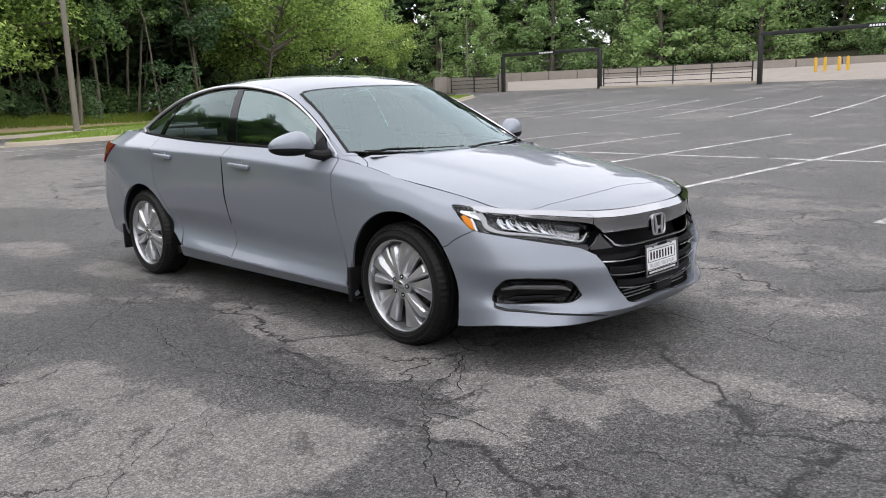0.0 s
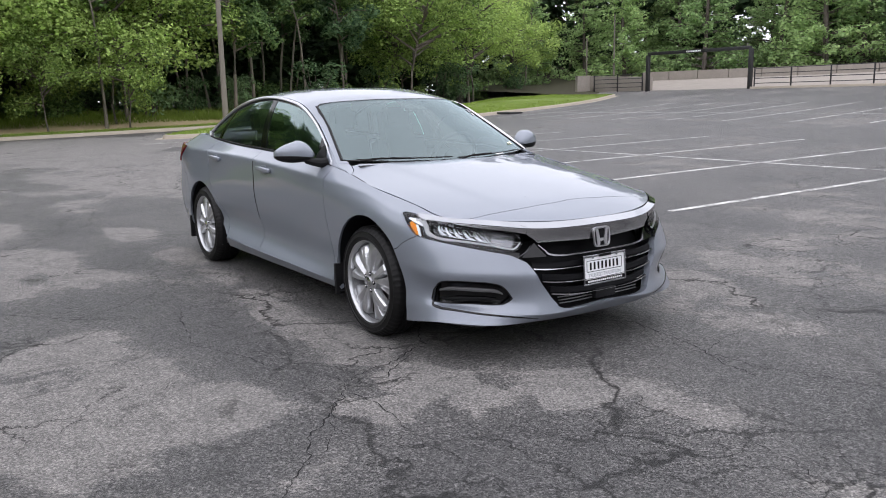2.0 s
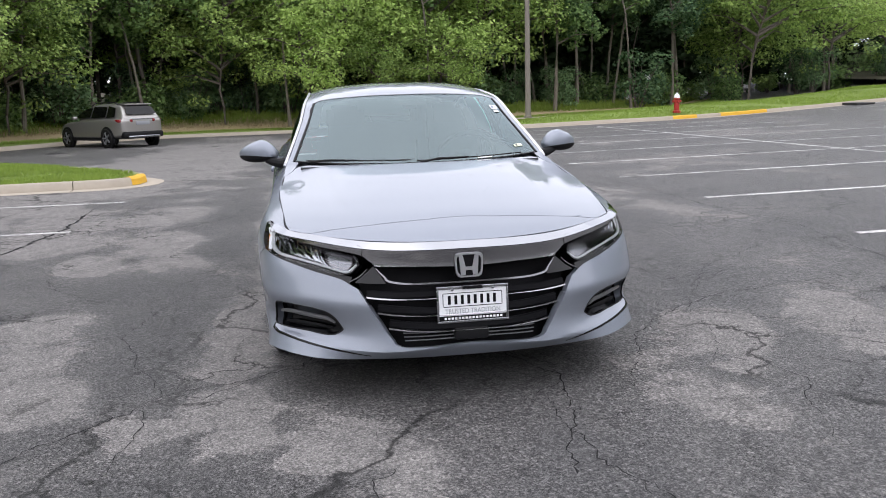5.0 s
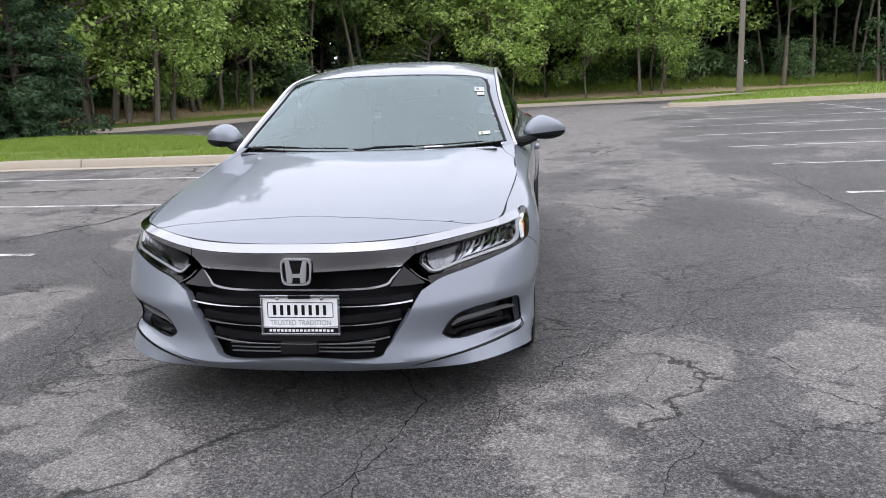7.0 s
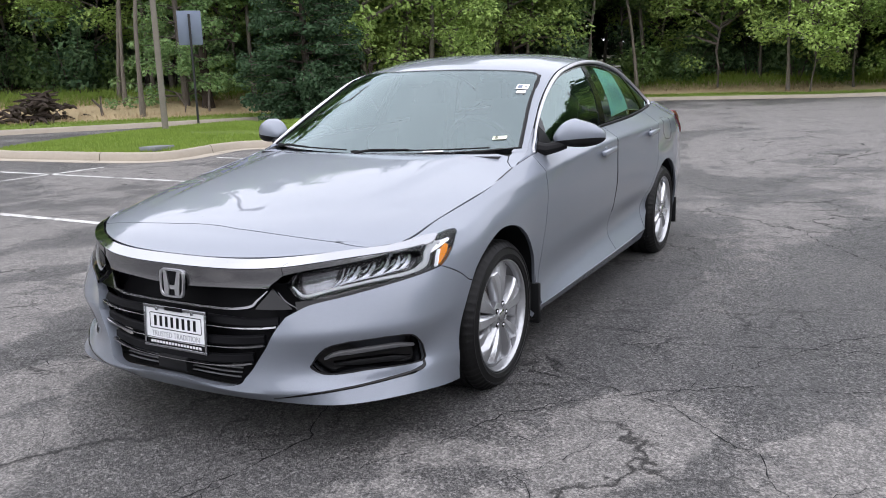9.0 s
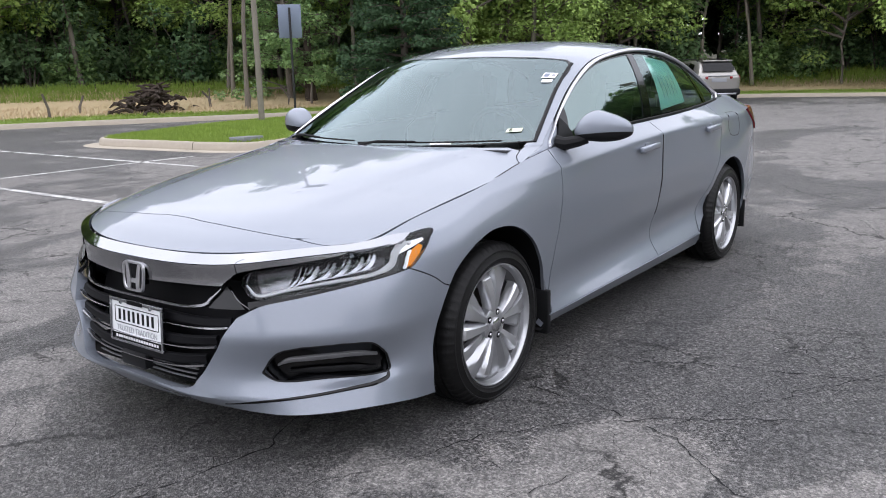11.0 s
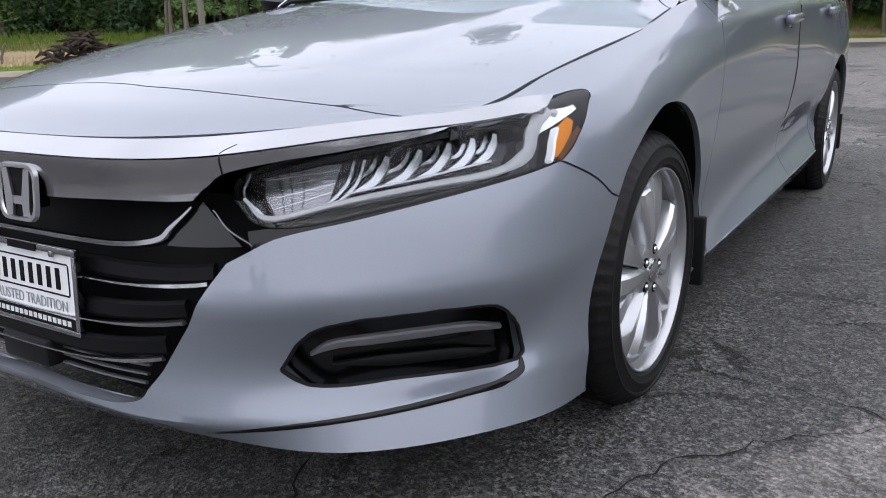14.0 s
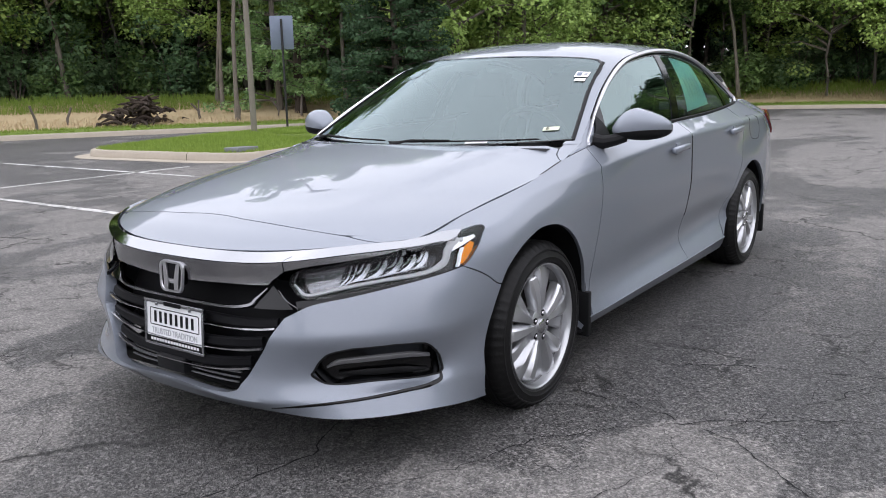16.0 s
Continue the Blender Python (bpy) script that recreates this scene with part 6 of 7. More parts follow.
def leaf_cloud(rnd, centres, count, size, droop=0.3):
    """Folded leaf pieces scattered round clump centres (x, y, z, radius)."""
    w = np.array([c[3] ** 2 for c in centres])
    ids = rnd.choice(len(centres), count, p=w / w.sum())
    c = np.array(centres)[ids]
    d = rnd.normal(size=(count, 3))
    d /= np.linalg.norm(d, axis=1)[:, None]
    r = c[:, 3:4] * rnd.uniform(0.35, 1.0, (count, 1)) ** 0.5
    p = c[:, :3] + d * r * np.array((1, 1, 0.72))
    n = d * 0.6 + rnd.normal(size=(count, 3)) * 0.42 + np.array((0, 0, 0.75))
    n /= np.linalg.norm(n, axis=1)[:, None]
    a = np.cross(n, rnd.normal(size=(count, 3)))
    a /= np.linalg.norm(a, axis=1)[:, None]
    b = np.cross(n, a)
    s = size * rnd.uniform(0.55, 1.25, (count, 1))
    tip, back, l, r2 = p + a * s, p - a * s * 0.7, p + b * s * 0.55 - n * s * droop, p - b * s * 0.55 - n * s * droop
    verts = np.stack([back, l, tip, r2], 1).reshape(-1, 3)
    k = np.arange(count) * 4
    faces = np.concatenate([np.stack([k, k + 1, k + 2], 1), np.stack([k, k + 2, k + 3], 1)])
    return verts, faces


def quick_mesh(name, verts, faces, material):
    me = bpy.data.meshes.new(name)
    me.vertices.add(len(verts))
    me.vertices.foreach_set("co", np.asarray(verts, dtype=np.float32).ravel())
    n = len(faces)
    me.loops.add(n * 3)
    me.loops.foreach_set("vertex_index", np.asarray(faces, dtype=np.int32).ravel())
    me.polygons.add(n)
    me.polygons.foreach_set("loop_start", np.arange(0, n * 3, 3, dtype=np.int32))
    me.materials.append(material)
    me.update(calc_edges=True)
    return me


def broadleaf(seed, height, spread, clear, count, leaf_mat, bark, label, lean=0.0, size=0.2):
    """A woodland tree: tapered trunk, limbs, and a crown of leaf clumps from clear (share of height) up."""
    r = np.random.RandomState(seed)
    girth = r.uniform(0.65, 1.15)
    t = thing("tree", label, "tree")
    pts, rad = [], []
    for i in range(9):
        f = i / 8
        pts.append((lean * height * f + 0.5 * (math.sin(f * 6 + seed) - math.sin(seed)) * f + 0.08 * r.normal(), 0.5 * (math.cos(f * 5 + seed) - math.cos(seed)) * f + 0.08 * r.normal(), height * 0.93 * f - 0.3 * (i == 0)))
        rad.append((0.0085 * height) * girth * (1 - 0.75 * f) + (0.04 if i == 0 else 0))
    geos = [tube(pts, rad, 8)]
    clumps = []
    n = int(10 + spread * 5)
    for i in range(n):
        f = clear + (0.97 - clear) * (i + r.uniform(0, 1)) / n
        base = Vector(pts[min(int(f * 8), 7)]).lerp(Vector(pts[min(int(f * 8) + 1, 8)]), f * 8 % 1)
        w = r.uniform(0, 2 * math.pi)
        reach = spread * (0.45 + 0.75 * math.sin(math.pi * min(1, (f - clear) / (1.02 - clear) * 0.85 + 0.12))) * r.uniform(0.55, 1.1)
        end = base + Vector((math.cos(w) * reach, math.sin(w) * reach, reach * r.uniform(0.05, 0.5)))
        mid = base.lerp(end, 0.5) + Vector((0, 0, 0.12 * reach))
        geos.append(tube([base, mid, end], [0.03 + 0.012 * spread, 0.03, 0.012], 5))
        clumps.append((*end, spread * r.uniform(0.20, 0.36)))
        clumps.append((*mid, spread * r.uniform(0.17, 0.32)))
        for _ in range(2):
            q = mid.lerp(end, r.uniform(0.3, 1.1))
            clumps.append((q.x + r.normal() * 0.35 * spread * 0.5, q.y + r.normal() * 0.35 * spread * 0.5, q.z + r.normal() * 0.3 * spread * 0.5, spread * r.uniform(0.14, 0.3)))
    part("trunk", merged(*geos), bark, t, "")
    v, f = leaf_cloud(r, clumps, count, size)
    ob = new("crown", quick_mesh("crown", v, f, leaf_mat))
    ob.parent = t
    return t


def shrub(seed, height, spread, count, leaf_mat, label):
    r = np.random.RandomState(seed)
    t = thing("shrub", label, "shrub")
    stems, clumps = [], []
    for i in range(9):
        w, d = r.uniform(0, 6.28), spread * r.uniform(0.1, 0.8)
        end = (math.cos(w) * d, math.sin(w) * d, height * r.uniform(0.35, 0.95))
        stems.append(tube([(0.1 * math.cos(w), 0.1 * math.sin(w), -0.2), (end[0] * 0.5, end[1] * 0.5, end[2] * 0.6), end], [0.04, 0.025, 0.01], 5))
        clumps.append((*end, spread * r.uniform(0.28, 0.5)))
        clumps.append((end[0] * 0.9, end[1] * 0.9, end[2] * 0.45, spread * r.uniform(0.3, 0.5)))
    part("stem", merged(*stems), BARK, t)
    v, f = leaf_cloud(r, clumps, count, 0.13)
    ob = new("foliage", quick_mesh("foliage", v, f, leaf_mat))
    ob.parent = t
    return t


def conifer(seed, height, spread, count, leaf_mat, label, size=0.22, low=0.02, layers=22, droop=0.25, boughs=7):
    """An evergreen: straight trunk, whorls of boughs that shorten to the top, needle sprays along them."""
    r = np.random.RandomState(seed)
    t = thing("evergreen_tree", label, "tree")
    geos, clumps = [tube([(0, 0, -0.3), (0.05, 0, height * 0.5), (0, 0.05, height)], [0.017 * height, 0.011 * height, 0.02], 8)], []
    for i in range(layers):
        f = low + (0.97 - low) * i / (layers - 1)
        reach = spread * (1 - f) ** 0.75 * r.uniform(0.8, 1.1) + 0.15
        for j in range(boughs):
            w = r.uniform(0, 6.28)
            q = reach * r.uniform(0.75, 1.1)
            base, end = Vector((0, 0, height * f)), Vector((math.cos(w) * q, math.sin(w) * q, height * f + q * (r.uniform(0.0, 0.35) - droop)))
            geos.append(tube([base, base.lerp(end, 0.5) + Vector((0, 0, 0.06 * q)), end], [0.03, 0.02, 0.008], 4))
            for s in (0.45, 0.72, 0.98):
                c = base.lerp(end, s)
                clumps.append((c.x, c.y, c.z, 0.16 * spread * (1.15 - 0.4 * s) * (0.5 + 0.5 * (1 - f))))
    part("trunk", merged(*geos), BARK, t)
    v, f = leaf_cloud(r, clumps, count, size, 0.15)
    ob = new("crown", quick_mesh("crown", v, f, leaf_mat))
    ob.parent = t
    return t


LIBRARY = [
    broadleaf(1, 13, 3.4, 0.30, 7500, LEAF, BARK, "tall green woodland tree with a rough trunk", size=0.17),
    broadleaf(2, 14, 3.0, 0.40, 6500, LEAF_DARK, PALEBARK, "tall slim woodland tree with a bare pale lower trunk", size=0.18),
    broadleaf(3, 9, 3.8, 0.28, 9000, LEAF_LIGHT, BARK, "spreading light green tree at the edge of the woods", size=0.13),
    broadleaf(4, 12, 2.8, 0.36, 7500, LEAF, PALEBARK, "slender green woodland tree", size=0.16),
    broadleaf(5, 7, 2.8, 0.26, 7000, LEAF_LIGHT, BARK, "young light green tree in front of the woods", size=0.12),
    broadleaf(6, 13, 4.0, 0.03, 3400, LEAF_DEEP, BARK, "dense back-row woodland tree with forest shade in its leaf colour", size=0.40),
    shrub(7, 2.0, 1.5, 1500, LEAF, "leafy green shrub under the trees"),
    shrub(8, 3.2, 1.8, 1700, LEAF_DARK, "dark green undergrowth shrub"),
    conifer(9, 11, 3.6, 9500, NEEDLE, "feathery light green pine tree behind the ramp wall", 0.14, 0.03, 18, 0.1),
    conifer(10, 8.5, 2.4, 42000, EVERGREEN, "dense dark evergreen tree on bare soil", 0.085, 0.01, 28, 0.12, 11),
    broadleaf(12, 13, 1.6, 0.5, 2200, LEAF, PALEBARK, "thin pale-barked woodland tree with a bare trunk", size=0.17),
    conifer(13, 9, 2.6, 16000, NEEDLE, "soft light green pine tree behind a road sign", 0.085, 0.06, 16, 0.1),
]
EDGE = rounded([(10, -42), (0, -38), (-8, -34), (-14, -31.5), (-19, -27.5), (-22, -21), (-24.5, -16.5), (-29, -13), (-34.5, -8), (-37, -2), (-36.5, 4), (-37.5, 11), (-39, 18), (-42, 27), (-46, 37), (-52, 48), (-48, 61), (-34, 66), (-18, 69), (-2, 71), (16, 72)], False, 8)
rt = random.Random(11)
used = set()


KERB_RUN = np.array([(p.x, p.y) for p in FARSIDE])


def wood_z(x, y):
    """The bank rises from the far kerb into the woods."""
    if y > 50:
        return 2.4 + 0.12 * max(y - 58, 0.0)
    d = float(np.sqrt(((KERB_RUN - (x, y)) ** 2).sum(1).min()))
    return ground_z(x, y) + 0.05 + (0.1 * min(max(d - 1.5, 0.0), 7.5) + 0.05 * max(d - 9.0, 0.0)) * min(1.0, max(0.3, 1 - (y - 8) / 20))


def plant(i, x, y, scale, lift=0.0, squash=1.0):
    m = Matrix.Translation((x, y, wood_z(x, y) + lift)) @ pose(0, 0, 0, rt.uniform(-5, 5), rt.uniform(-5, 5), rt.uniform(0, 360)) @ Matrix.Diagonal((scale, scale, scale * squash, 1))
    if i not in used:
        used.add(i)
        LIBRARY[i].matrix_world = m
        return LIBRARY[i]
    t = copy_thing(LIBRARY[i], Matrix.Identity(4))
    t.matrix_world = m
    return t


NORTH = 15 * 8
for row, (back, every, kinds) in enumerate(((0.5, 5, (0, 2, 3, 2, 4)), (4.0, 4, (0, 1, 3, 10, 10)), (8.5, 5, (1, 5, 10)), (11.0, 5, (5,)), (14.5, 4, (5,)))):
    line = offset(EDGE, back)
    for i, p in list(enumerate(line))[row % 3::every]:
        north = i > NORTH
        kind = rt.choice((8, 8, 8, 8, 2)) if north and row < 3 else rt.choice(kinds)
        if row < 2 and 8.5 < p.y < 23:
            kind = rt.choice((1, 10, 1, 3))
        grown = rt.uniform(0.8, 1.15) * ((1.7 if north else 1.18) if row > 2 else 1.3 if north else 1.0)
        plant(kind, p.x + rt.uniform(-1.5, 1.5), p.y + rt.uniform(-1.5, 1.5), grown, -0.3 if north else 0.0)
for back, every in ((0.6, 6), (3.0, 4), (7.0, 4)):
    for p in offset(EDGE, back)[1:NORTH:every]:
        plant(rt.choice((6, 7, 7)), p.x + rt.uniform(-1.2, 1.2), p.y + rt.uniform(-1.2, 1.2), rt.uniform(0.6, 1.2))
plant(9, -17.2, -14.6, 1.0, -0.1)
plant(11, -17.6, -20.6, 0.95)
for k, x, y, s in ((3, -23.6, -16.2, 0.8), (3, -26.5, -15.2, 0.85), (0, -28.4, -14.8, 0.8), (3, -30.5, -12.4, 0.85), (2, -25.2, -17.8, 0.9), (3, -33.0, -10.2, 0.8), (0, -21.4, -18.8, 0.8)):
    plant(k, x, y, s)
for x, y, s in ((-34.8, 1.0, 0.95), (-35.5, 6.2, 1.05), (-35, -4.6, 0.9)):
    plant(2, x, y, s)
for x, y in ((-33.6, -0.6), (-33.8, 3.0), (-33.8, 6.4)):
    plant(4, x, y, rt.uniform(0.7, 0.9))
for x, y in ((-22.4, -13.0), (-23.2, -14.4), (-21.9, -15.2), (-24.4, -13.2), (-25.8, -14.6), (-22.9, -17.5), (-16.5, -22.5), (-14.6, -19.5)):
    plant(rt.choice((10, 1, 10)), x, y, rt.uniform(0.85, 1.1))

for back, every, kinds in ((3.0, 5, (0, 3, 2)), (6.0, 5, (0, 3, 1))):
    for p in offset(EDGE, back)[3:64:every]:
        plant(rt.choice(kinds), p.x + rt.uniform(-1.6, 1.6), p.y + rt.uniform(-1.6, 1.6), rt.uniform(0.75, 1.05))
for back, every in ((0.9, 9), (2.6, 8), (5.2, 8)):
    for p in offset(EDGE, back)[2:NORTH:every]:
        plant(10, p.x + rt.uniform(-1.6, 1.6), p.y + rt.uniform(-1.6, 1.6), rt.uniform(0.85, 1.25))
for x, y, s in ((-30.5, -13.6, 1.0), (-27.2, -14.9, 1.1), (-24.0, -17.0, 1.0), (-20.6, -19.8, 1.1), (-17.5, -24.0, 1.0), (-33.9, -1.5, 0.9), (-34.0, 5.4, 0.9)):
    plant(10, x, y, s)

plant(2, -40.2, 26.0, 1.25)
for x, y, s in ((-22.0, -13.8, 0.75), (-24.8, -14.2, 0.8), (-20.8, -16.6, 0.7), (-27.8, -13.6, 0.75)):
    plant(rt.choice((3, 4)), x, y, s)
for k, x, y, s in ((0, -24.4, -15.0, 0.95), (3, -22.4, -14.6, 1.0), (0, -27.0, -13.6, 0.9), (4, -20.6, -14.4, 1.0), (2, -29.4, -12.6, 0.9), (4, -23.2, -12.8, 0.8)):
    plant(k, x, y, s)
# leafy middle storey and undergrowth on the south side
for back, every, kinds in ((1.5, 3, (6, 6, 7)), (4.2, 3, (4, 6, 7)), (6.5, 4, (4, 3, 7))):
    for p in offset(EDGE, back)[4:78:every]:
        plant(rt.choice(kinds), p.x + rt.uniform(-1.2, 1.2), p.y + rt.uniform(-1.2, 1.2), rt.uniform(0.8, 1.25))
# the far woods that close the place all round
r = np.random.RandomState(5)
n = 26000
w = r.uniform(0, 2 * math.pi, n)
# the +x arc is unseen: nearer and taller to cut sky light on the nose
rad = 88 - 30 * np.clip(np.cos(w), 0, 1) + 8 * np.sin(w * 7) + r.uniform(-4, 4, n)
h = 11 + 3 * np.clip(np.cos(w), 0, 1) + 8 * np.clip(np.sin(w), 0, 1) + 2 * np.sin(w * 23) + 2 * np.sin(w * 57 + 1)
z = h * r.uniform(0, 1, n) ** 0.8
cx, cy = -5 + rad * np.cos(w), 10 + rad * np.sin(w)
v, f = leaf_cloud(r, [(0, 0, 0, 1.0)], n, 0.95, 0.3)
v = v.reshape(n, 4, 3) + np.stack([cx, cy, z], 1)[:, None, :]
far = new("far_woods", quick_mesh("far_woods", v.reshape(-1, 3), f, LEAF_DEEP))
tagged(far, "dense far woods in shade-dark leaves, with an unseen arc added on the +x side", "woods", kind="stuff")

# ---- ramp, gates and fence ----


def gate(x0, y0, x1, y1, name_label):
    t = thing("clearance_gate", name_label, "clearance gate", group="clearance gates over the ramp")
    z0, z1 = ground_z(x0, y0), ground_z(x1, y1)
    for x, y, z in ((x0, y0, z0), (x1, y1, z1)):
        part("post", box(x - 0.12, x + 0.12, y - 0.12, y + 0.12, z - 0.1, 4.28, 0.01), STEEL, t, "black steel post")
    p, q = Vector((x0, y0, 4.38)), Vector((x1, y1, 4.34))
    d = (q - p).normalized()
    bm = box(0, (q - p).length, -0.10, 0.10, -0.11, 0.11, 0.01)
    bmesh.ops.transform(bm, matrix=Matrix.Translation(p) @ d.to_track_quat("X", "Z").to_matrix().to_4x4(), verts=bm.verts)
    part("beam", bm, STEEL, t, "black steel cross beam")
    c = p.lerp(q, 0.48 if x0 < -30 else 0.62)
    sgn = part("clearance_sign", box(c.x - 0.8, c.x + 0.8, c.y - 0.15, c.y - 0.12, c.z - 0.12, c.z + 0.11, 0.0), STEEL, t, "black sign with white print")
    for i in range(9):
        x = c.x - 0.62 + 0.14 * i
        part("print_bar", box(x, x + 0.1, c.y - 0.16, c.y - 0.15, c.z - 0.06, c.z + 0.05), WHITE, sgn)


gate(-35.7, 44.2, -27.2, 44.4, "black steel height clearance gate over the ramp entry")
gate(-15.4, 43.0, -4.8, 42.0, "black steel height clearance gate over the upper ramp")


def rail_fence(x0, x1, y, name_label, high=1.2):
    t = thing("rail_fence", name_label, "fence")
    g = lambda x: ground_z(x, y) + 0.12
    n = max(2, int(abs(x1 - x0) / 2.1))
    for i in range(n + 1):
        x = x0 + (x1 - x0) * i / n
        part("fence_post", box(x - 0.035, x + 0.035, y - 0.035, y + 0.035, g(x) - 0.1, g(x) + high, 0.004), STEEL, t, "")
    for k in range(4):
        z = 0.22 + (high - 0.25) * k / 3
        part("fence_rail", tube([(x0, y, g(x0) + z), (x1, y, g(x1) + z)], 0.026, 6), STEEL, t, "")
    return t


rail_fence(-26.8, -16.4, 44.3, "dark metal rail fence on a low kerb beside the ramp")
rail_fence(-41.4, -36.4, 44.4, "dark metal rail fence in front of the ramp wall")
setting("kerb_4", box(-27.0, -15.9, 44.1, 44.5, 1.2, ground_z(0, 44.3) + 0.13, 0.02), CONCRETE, "low concrete kerb under the fence", "kerb")
deck = [(-43, 44.7), (-27, 44.7), (-15.5, 44.4), (-4, 43.4), (30, 42)]
verts, faces = [], []
for i, (x, y) in enumerate(deck):
    up = 0.35 + 0.5 * max(0, i - 1) / 3
    verts += [(x, y, ground_z(x, y) + 0.01), (x, y + 3.5, ground_z(x, y + 3.5) + up * 0.5), (x, 52.2, ground_z(x, 52) + 0.1 + up * 0.6)]
for i in range(len(deck) - 1):
    for j in range(2):
        faces.append((i * 3 + j, i * 3 + 3 + j, i * 3 + 4 + j, i * 3 + 1 + j))
setting("ramp", (verts, faces), WALLCON, "pale tan concrete ramp deck", "ramp")


def concrete_wall(x0, y0, x1, y1, z0, top0, top1, name, joints):
    verts, faces = [], []
    d = (Vector((x1, y1)) - Vector((x0, y0))).normalized()
    nrm = Vector((-d.y, d.x)) * 0.15
    n = joints
    holder = None
    for i in range(n):
        f0, f1 = i / n + 0.0012, (i + 1) / n - 0.0012
        bm = bmesh.new()
        pts = []
        for f in (f0, f1):
            x, y, top = x0 + (x1 - x0) * f, y0 + (y1 - y0) * f, top0 + (top1 - top0) * f
            for s in (-1, 1):
                for z in (z0, top):
                    pts.append(bm.verts.new((x + s * nrm.x, y + s * nrm.y, z)))
        a = pts
        for q in ((0, 4, 5, 1), (2, 3, 7, 6), (1, 5, 7, 3), (0, 1, 3, 2), (4, 6, 7, 5)):
            bm.faces.new([a[k] for k in q])
        if holder is None:
            holder = setting(name, bm, WALLCON, "weathered tan concrete parapet wall", "wall")
        else:
            part("wall_panel", bm, WALLCON, holder)
    return holder


concrete_wall(-43, 52, -8, 52, 1.0, 3.34, 3.16, "wall_north", 12)
concrete_wall(-8, 52, 30, 50, 1.0, 3.16, 3.4, "wall_north_2", 10)
concrete_wall(-42.6, 43.6, -42.4, 44.9, 0.5, 3.0, 3.05, "wall_west", 2)
concrete_wall(-42.4, 44.95, -36.0, 44.95, 0.5, 3.0, 2.75, "wall_low", 2)
for x in (-14.1, -13.55, -12.75, -12.25):
    t = thing("bollard", "yellow painted steel bollard on the ramp", "bollard", group="yellow bollards")
    part("post", tube([(x, 48, 1.5), (x, 48, 2.95), (x, 48, 3.06), (x, 48, 3.1)], [0.09, 0.09, 0.07, 0.02], 12), YELLOW, t)


# ---- poles, signs, hydrant ----
def lamp_pole(x, y, z0, high, r0, label, head=None):
    t = thing("lamp_post", label, "lamp post")
    part("shaft", tube([(x, y, z0), (x, y, z0 + 0.4), (x, y, z0 + high)], [r0, r0 * 0.98, r0 * 0.6], 14), POLE, t, "")
    part("base_plate", box(x - r0 * 1.2, x + r0 * 1.2, y - r0 * 1.2, y + r0 * 1.2, z0 - 0.05, z0 + 0.03, 0.01), POLE, t, "")
    if head:
        bm = box(-0.1, 0.85, -0.17, 0.17, -0.07, 0.07, 0.03)
        bmesh.ops.transform(bm, matrix=Matrix.Translation((x, y, z0 + high)) @ pose(0, 0, 0, 0, 0, head), verts=bm.verts)
        part("lamp_head", bm, POLE, t, "flat lamp head")
    return t


lamp_pole(-25.63, 8.08, 0.56, 9.5, 0.115, "weathered grey concrete lamp post on a grass bank", 180)
lamp_pole(-9.17, -12.62, 0.26, 9.0, 0.074, "weathered brown-grey lamp post on a grass island", 90)
lamp_pole(-49.3, 55, 3.0, 6.0, 0.09, "slim grey lamp post behind the ramp wall", 0)
lamp_pole(-47.9, 50, 1.2, 5.3, 0.09, "slim grey lamp post beside the ramp wall", 0)


def post_sign(x, y, z0, low, wide, high, face, turn, label, back=STEEL):
    t = thing("sign_post", label, "sign")
    part("post", tube([(x, y, z0 - 0.1), (x, y, low + high * 0.9)], 0.03, 8), back, t, "steel post")
    bm = box(-wide / 2, wide / 2, -0.012, 0.012, low, low + high, 0.006)
    bmesh.ops.transform(bm, matrix=Matrix.Translation((x, y, 0)) @ pose(0, 0, 0, 0, 0, turn) @ Matrix.Translation((0, -0.045, 0)), verts=bm.verts)
    p = part("panel", bm, face, t, "flat sign panel")
    return t, p


# the back of this sign faces the car, its post in front of it
t, p = post_sign(-11.26, -13.66, 0.2, 2.29, 0.6, 0.86, SIGNBACK, -43, "grey-blue back of a metal sign on a dark post")
t, p = post_sign(-42.9, 20.75, 0.9, 1.94, 0.42, 0.56, WHITE, 65, "small white sign on a dark post before the woods")


def hydrant(x, y):
    z = ground_z(x, y) + 0.3
    t = thing("fire_hydrant", "red fire hydrant with a white top on the grass", "fire hydrant")
    red = worn("hydrant_red", (0.45, 0.03, 0.02), (0.3, 0.03, 0.025), 6.0, 0.45, 0.1, 0.002)
    def turned(profile):
        v, f = lathe(profile, steps=20)
        return [(x + a, y + c, z + b) for a, b, c in v], [q[::-1] for q in f]
    part("barrel", turned([(0.0, -0.05), (0.16, -0.05), (0.16, 0.03), (0.11, 0.05), (0.105, 0.5), (0.135, 0.51), (0.135, 0.55), (0.0, 0.55)]), red, t, "red barrel")
    part("bonnet", turned([(0.125, 0.55), (0.12, 0.64), (0.08, 0.70), (0.03, 0.72), (0.03, 0.77), (0.0, 0.77)]), WHITE, t, "white bonnet")
    for dx, dy, r in ((0.2, 0.0, 0.06), (0.0, 0.18, 0.05), (0.0, -0.18, 0.05)):
        part("nozzle", tube([(x, y, z + 0.42), (x + dx, y + dy, z + 0.42)], r, 12), red, t, "red nozzle cap")


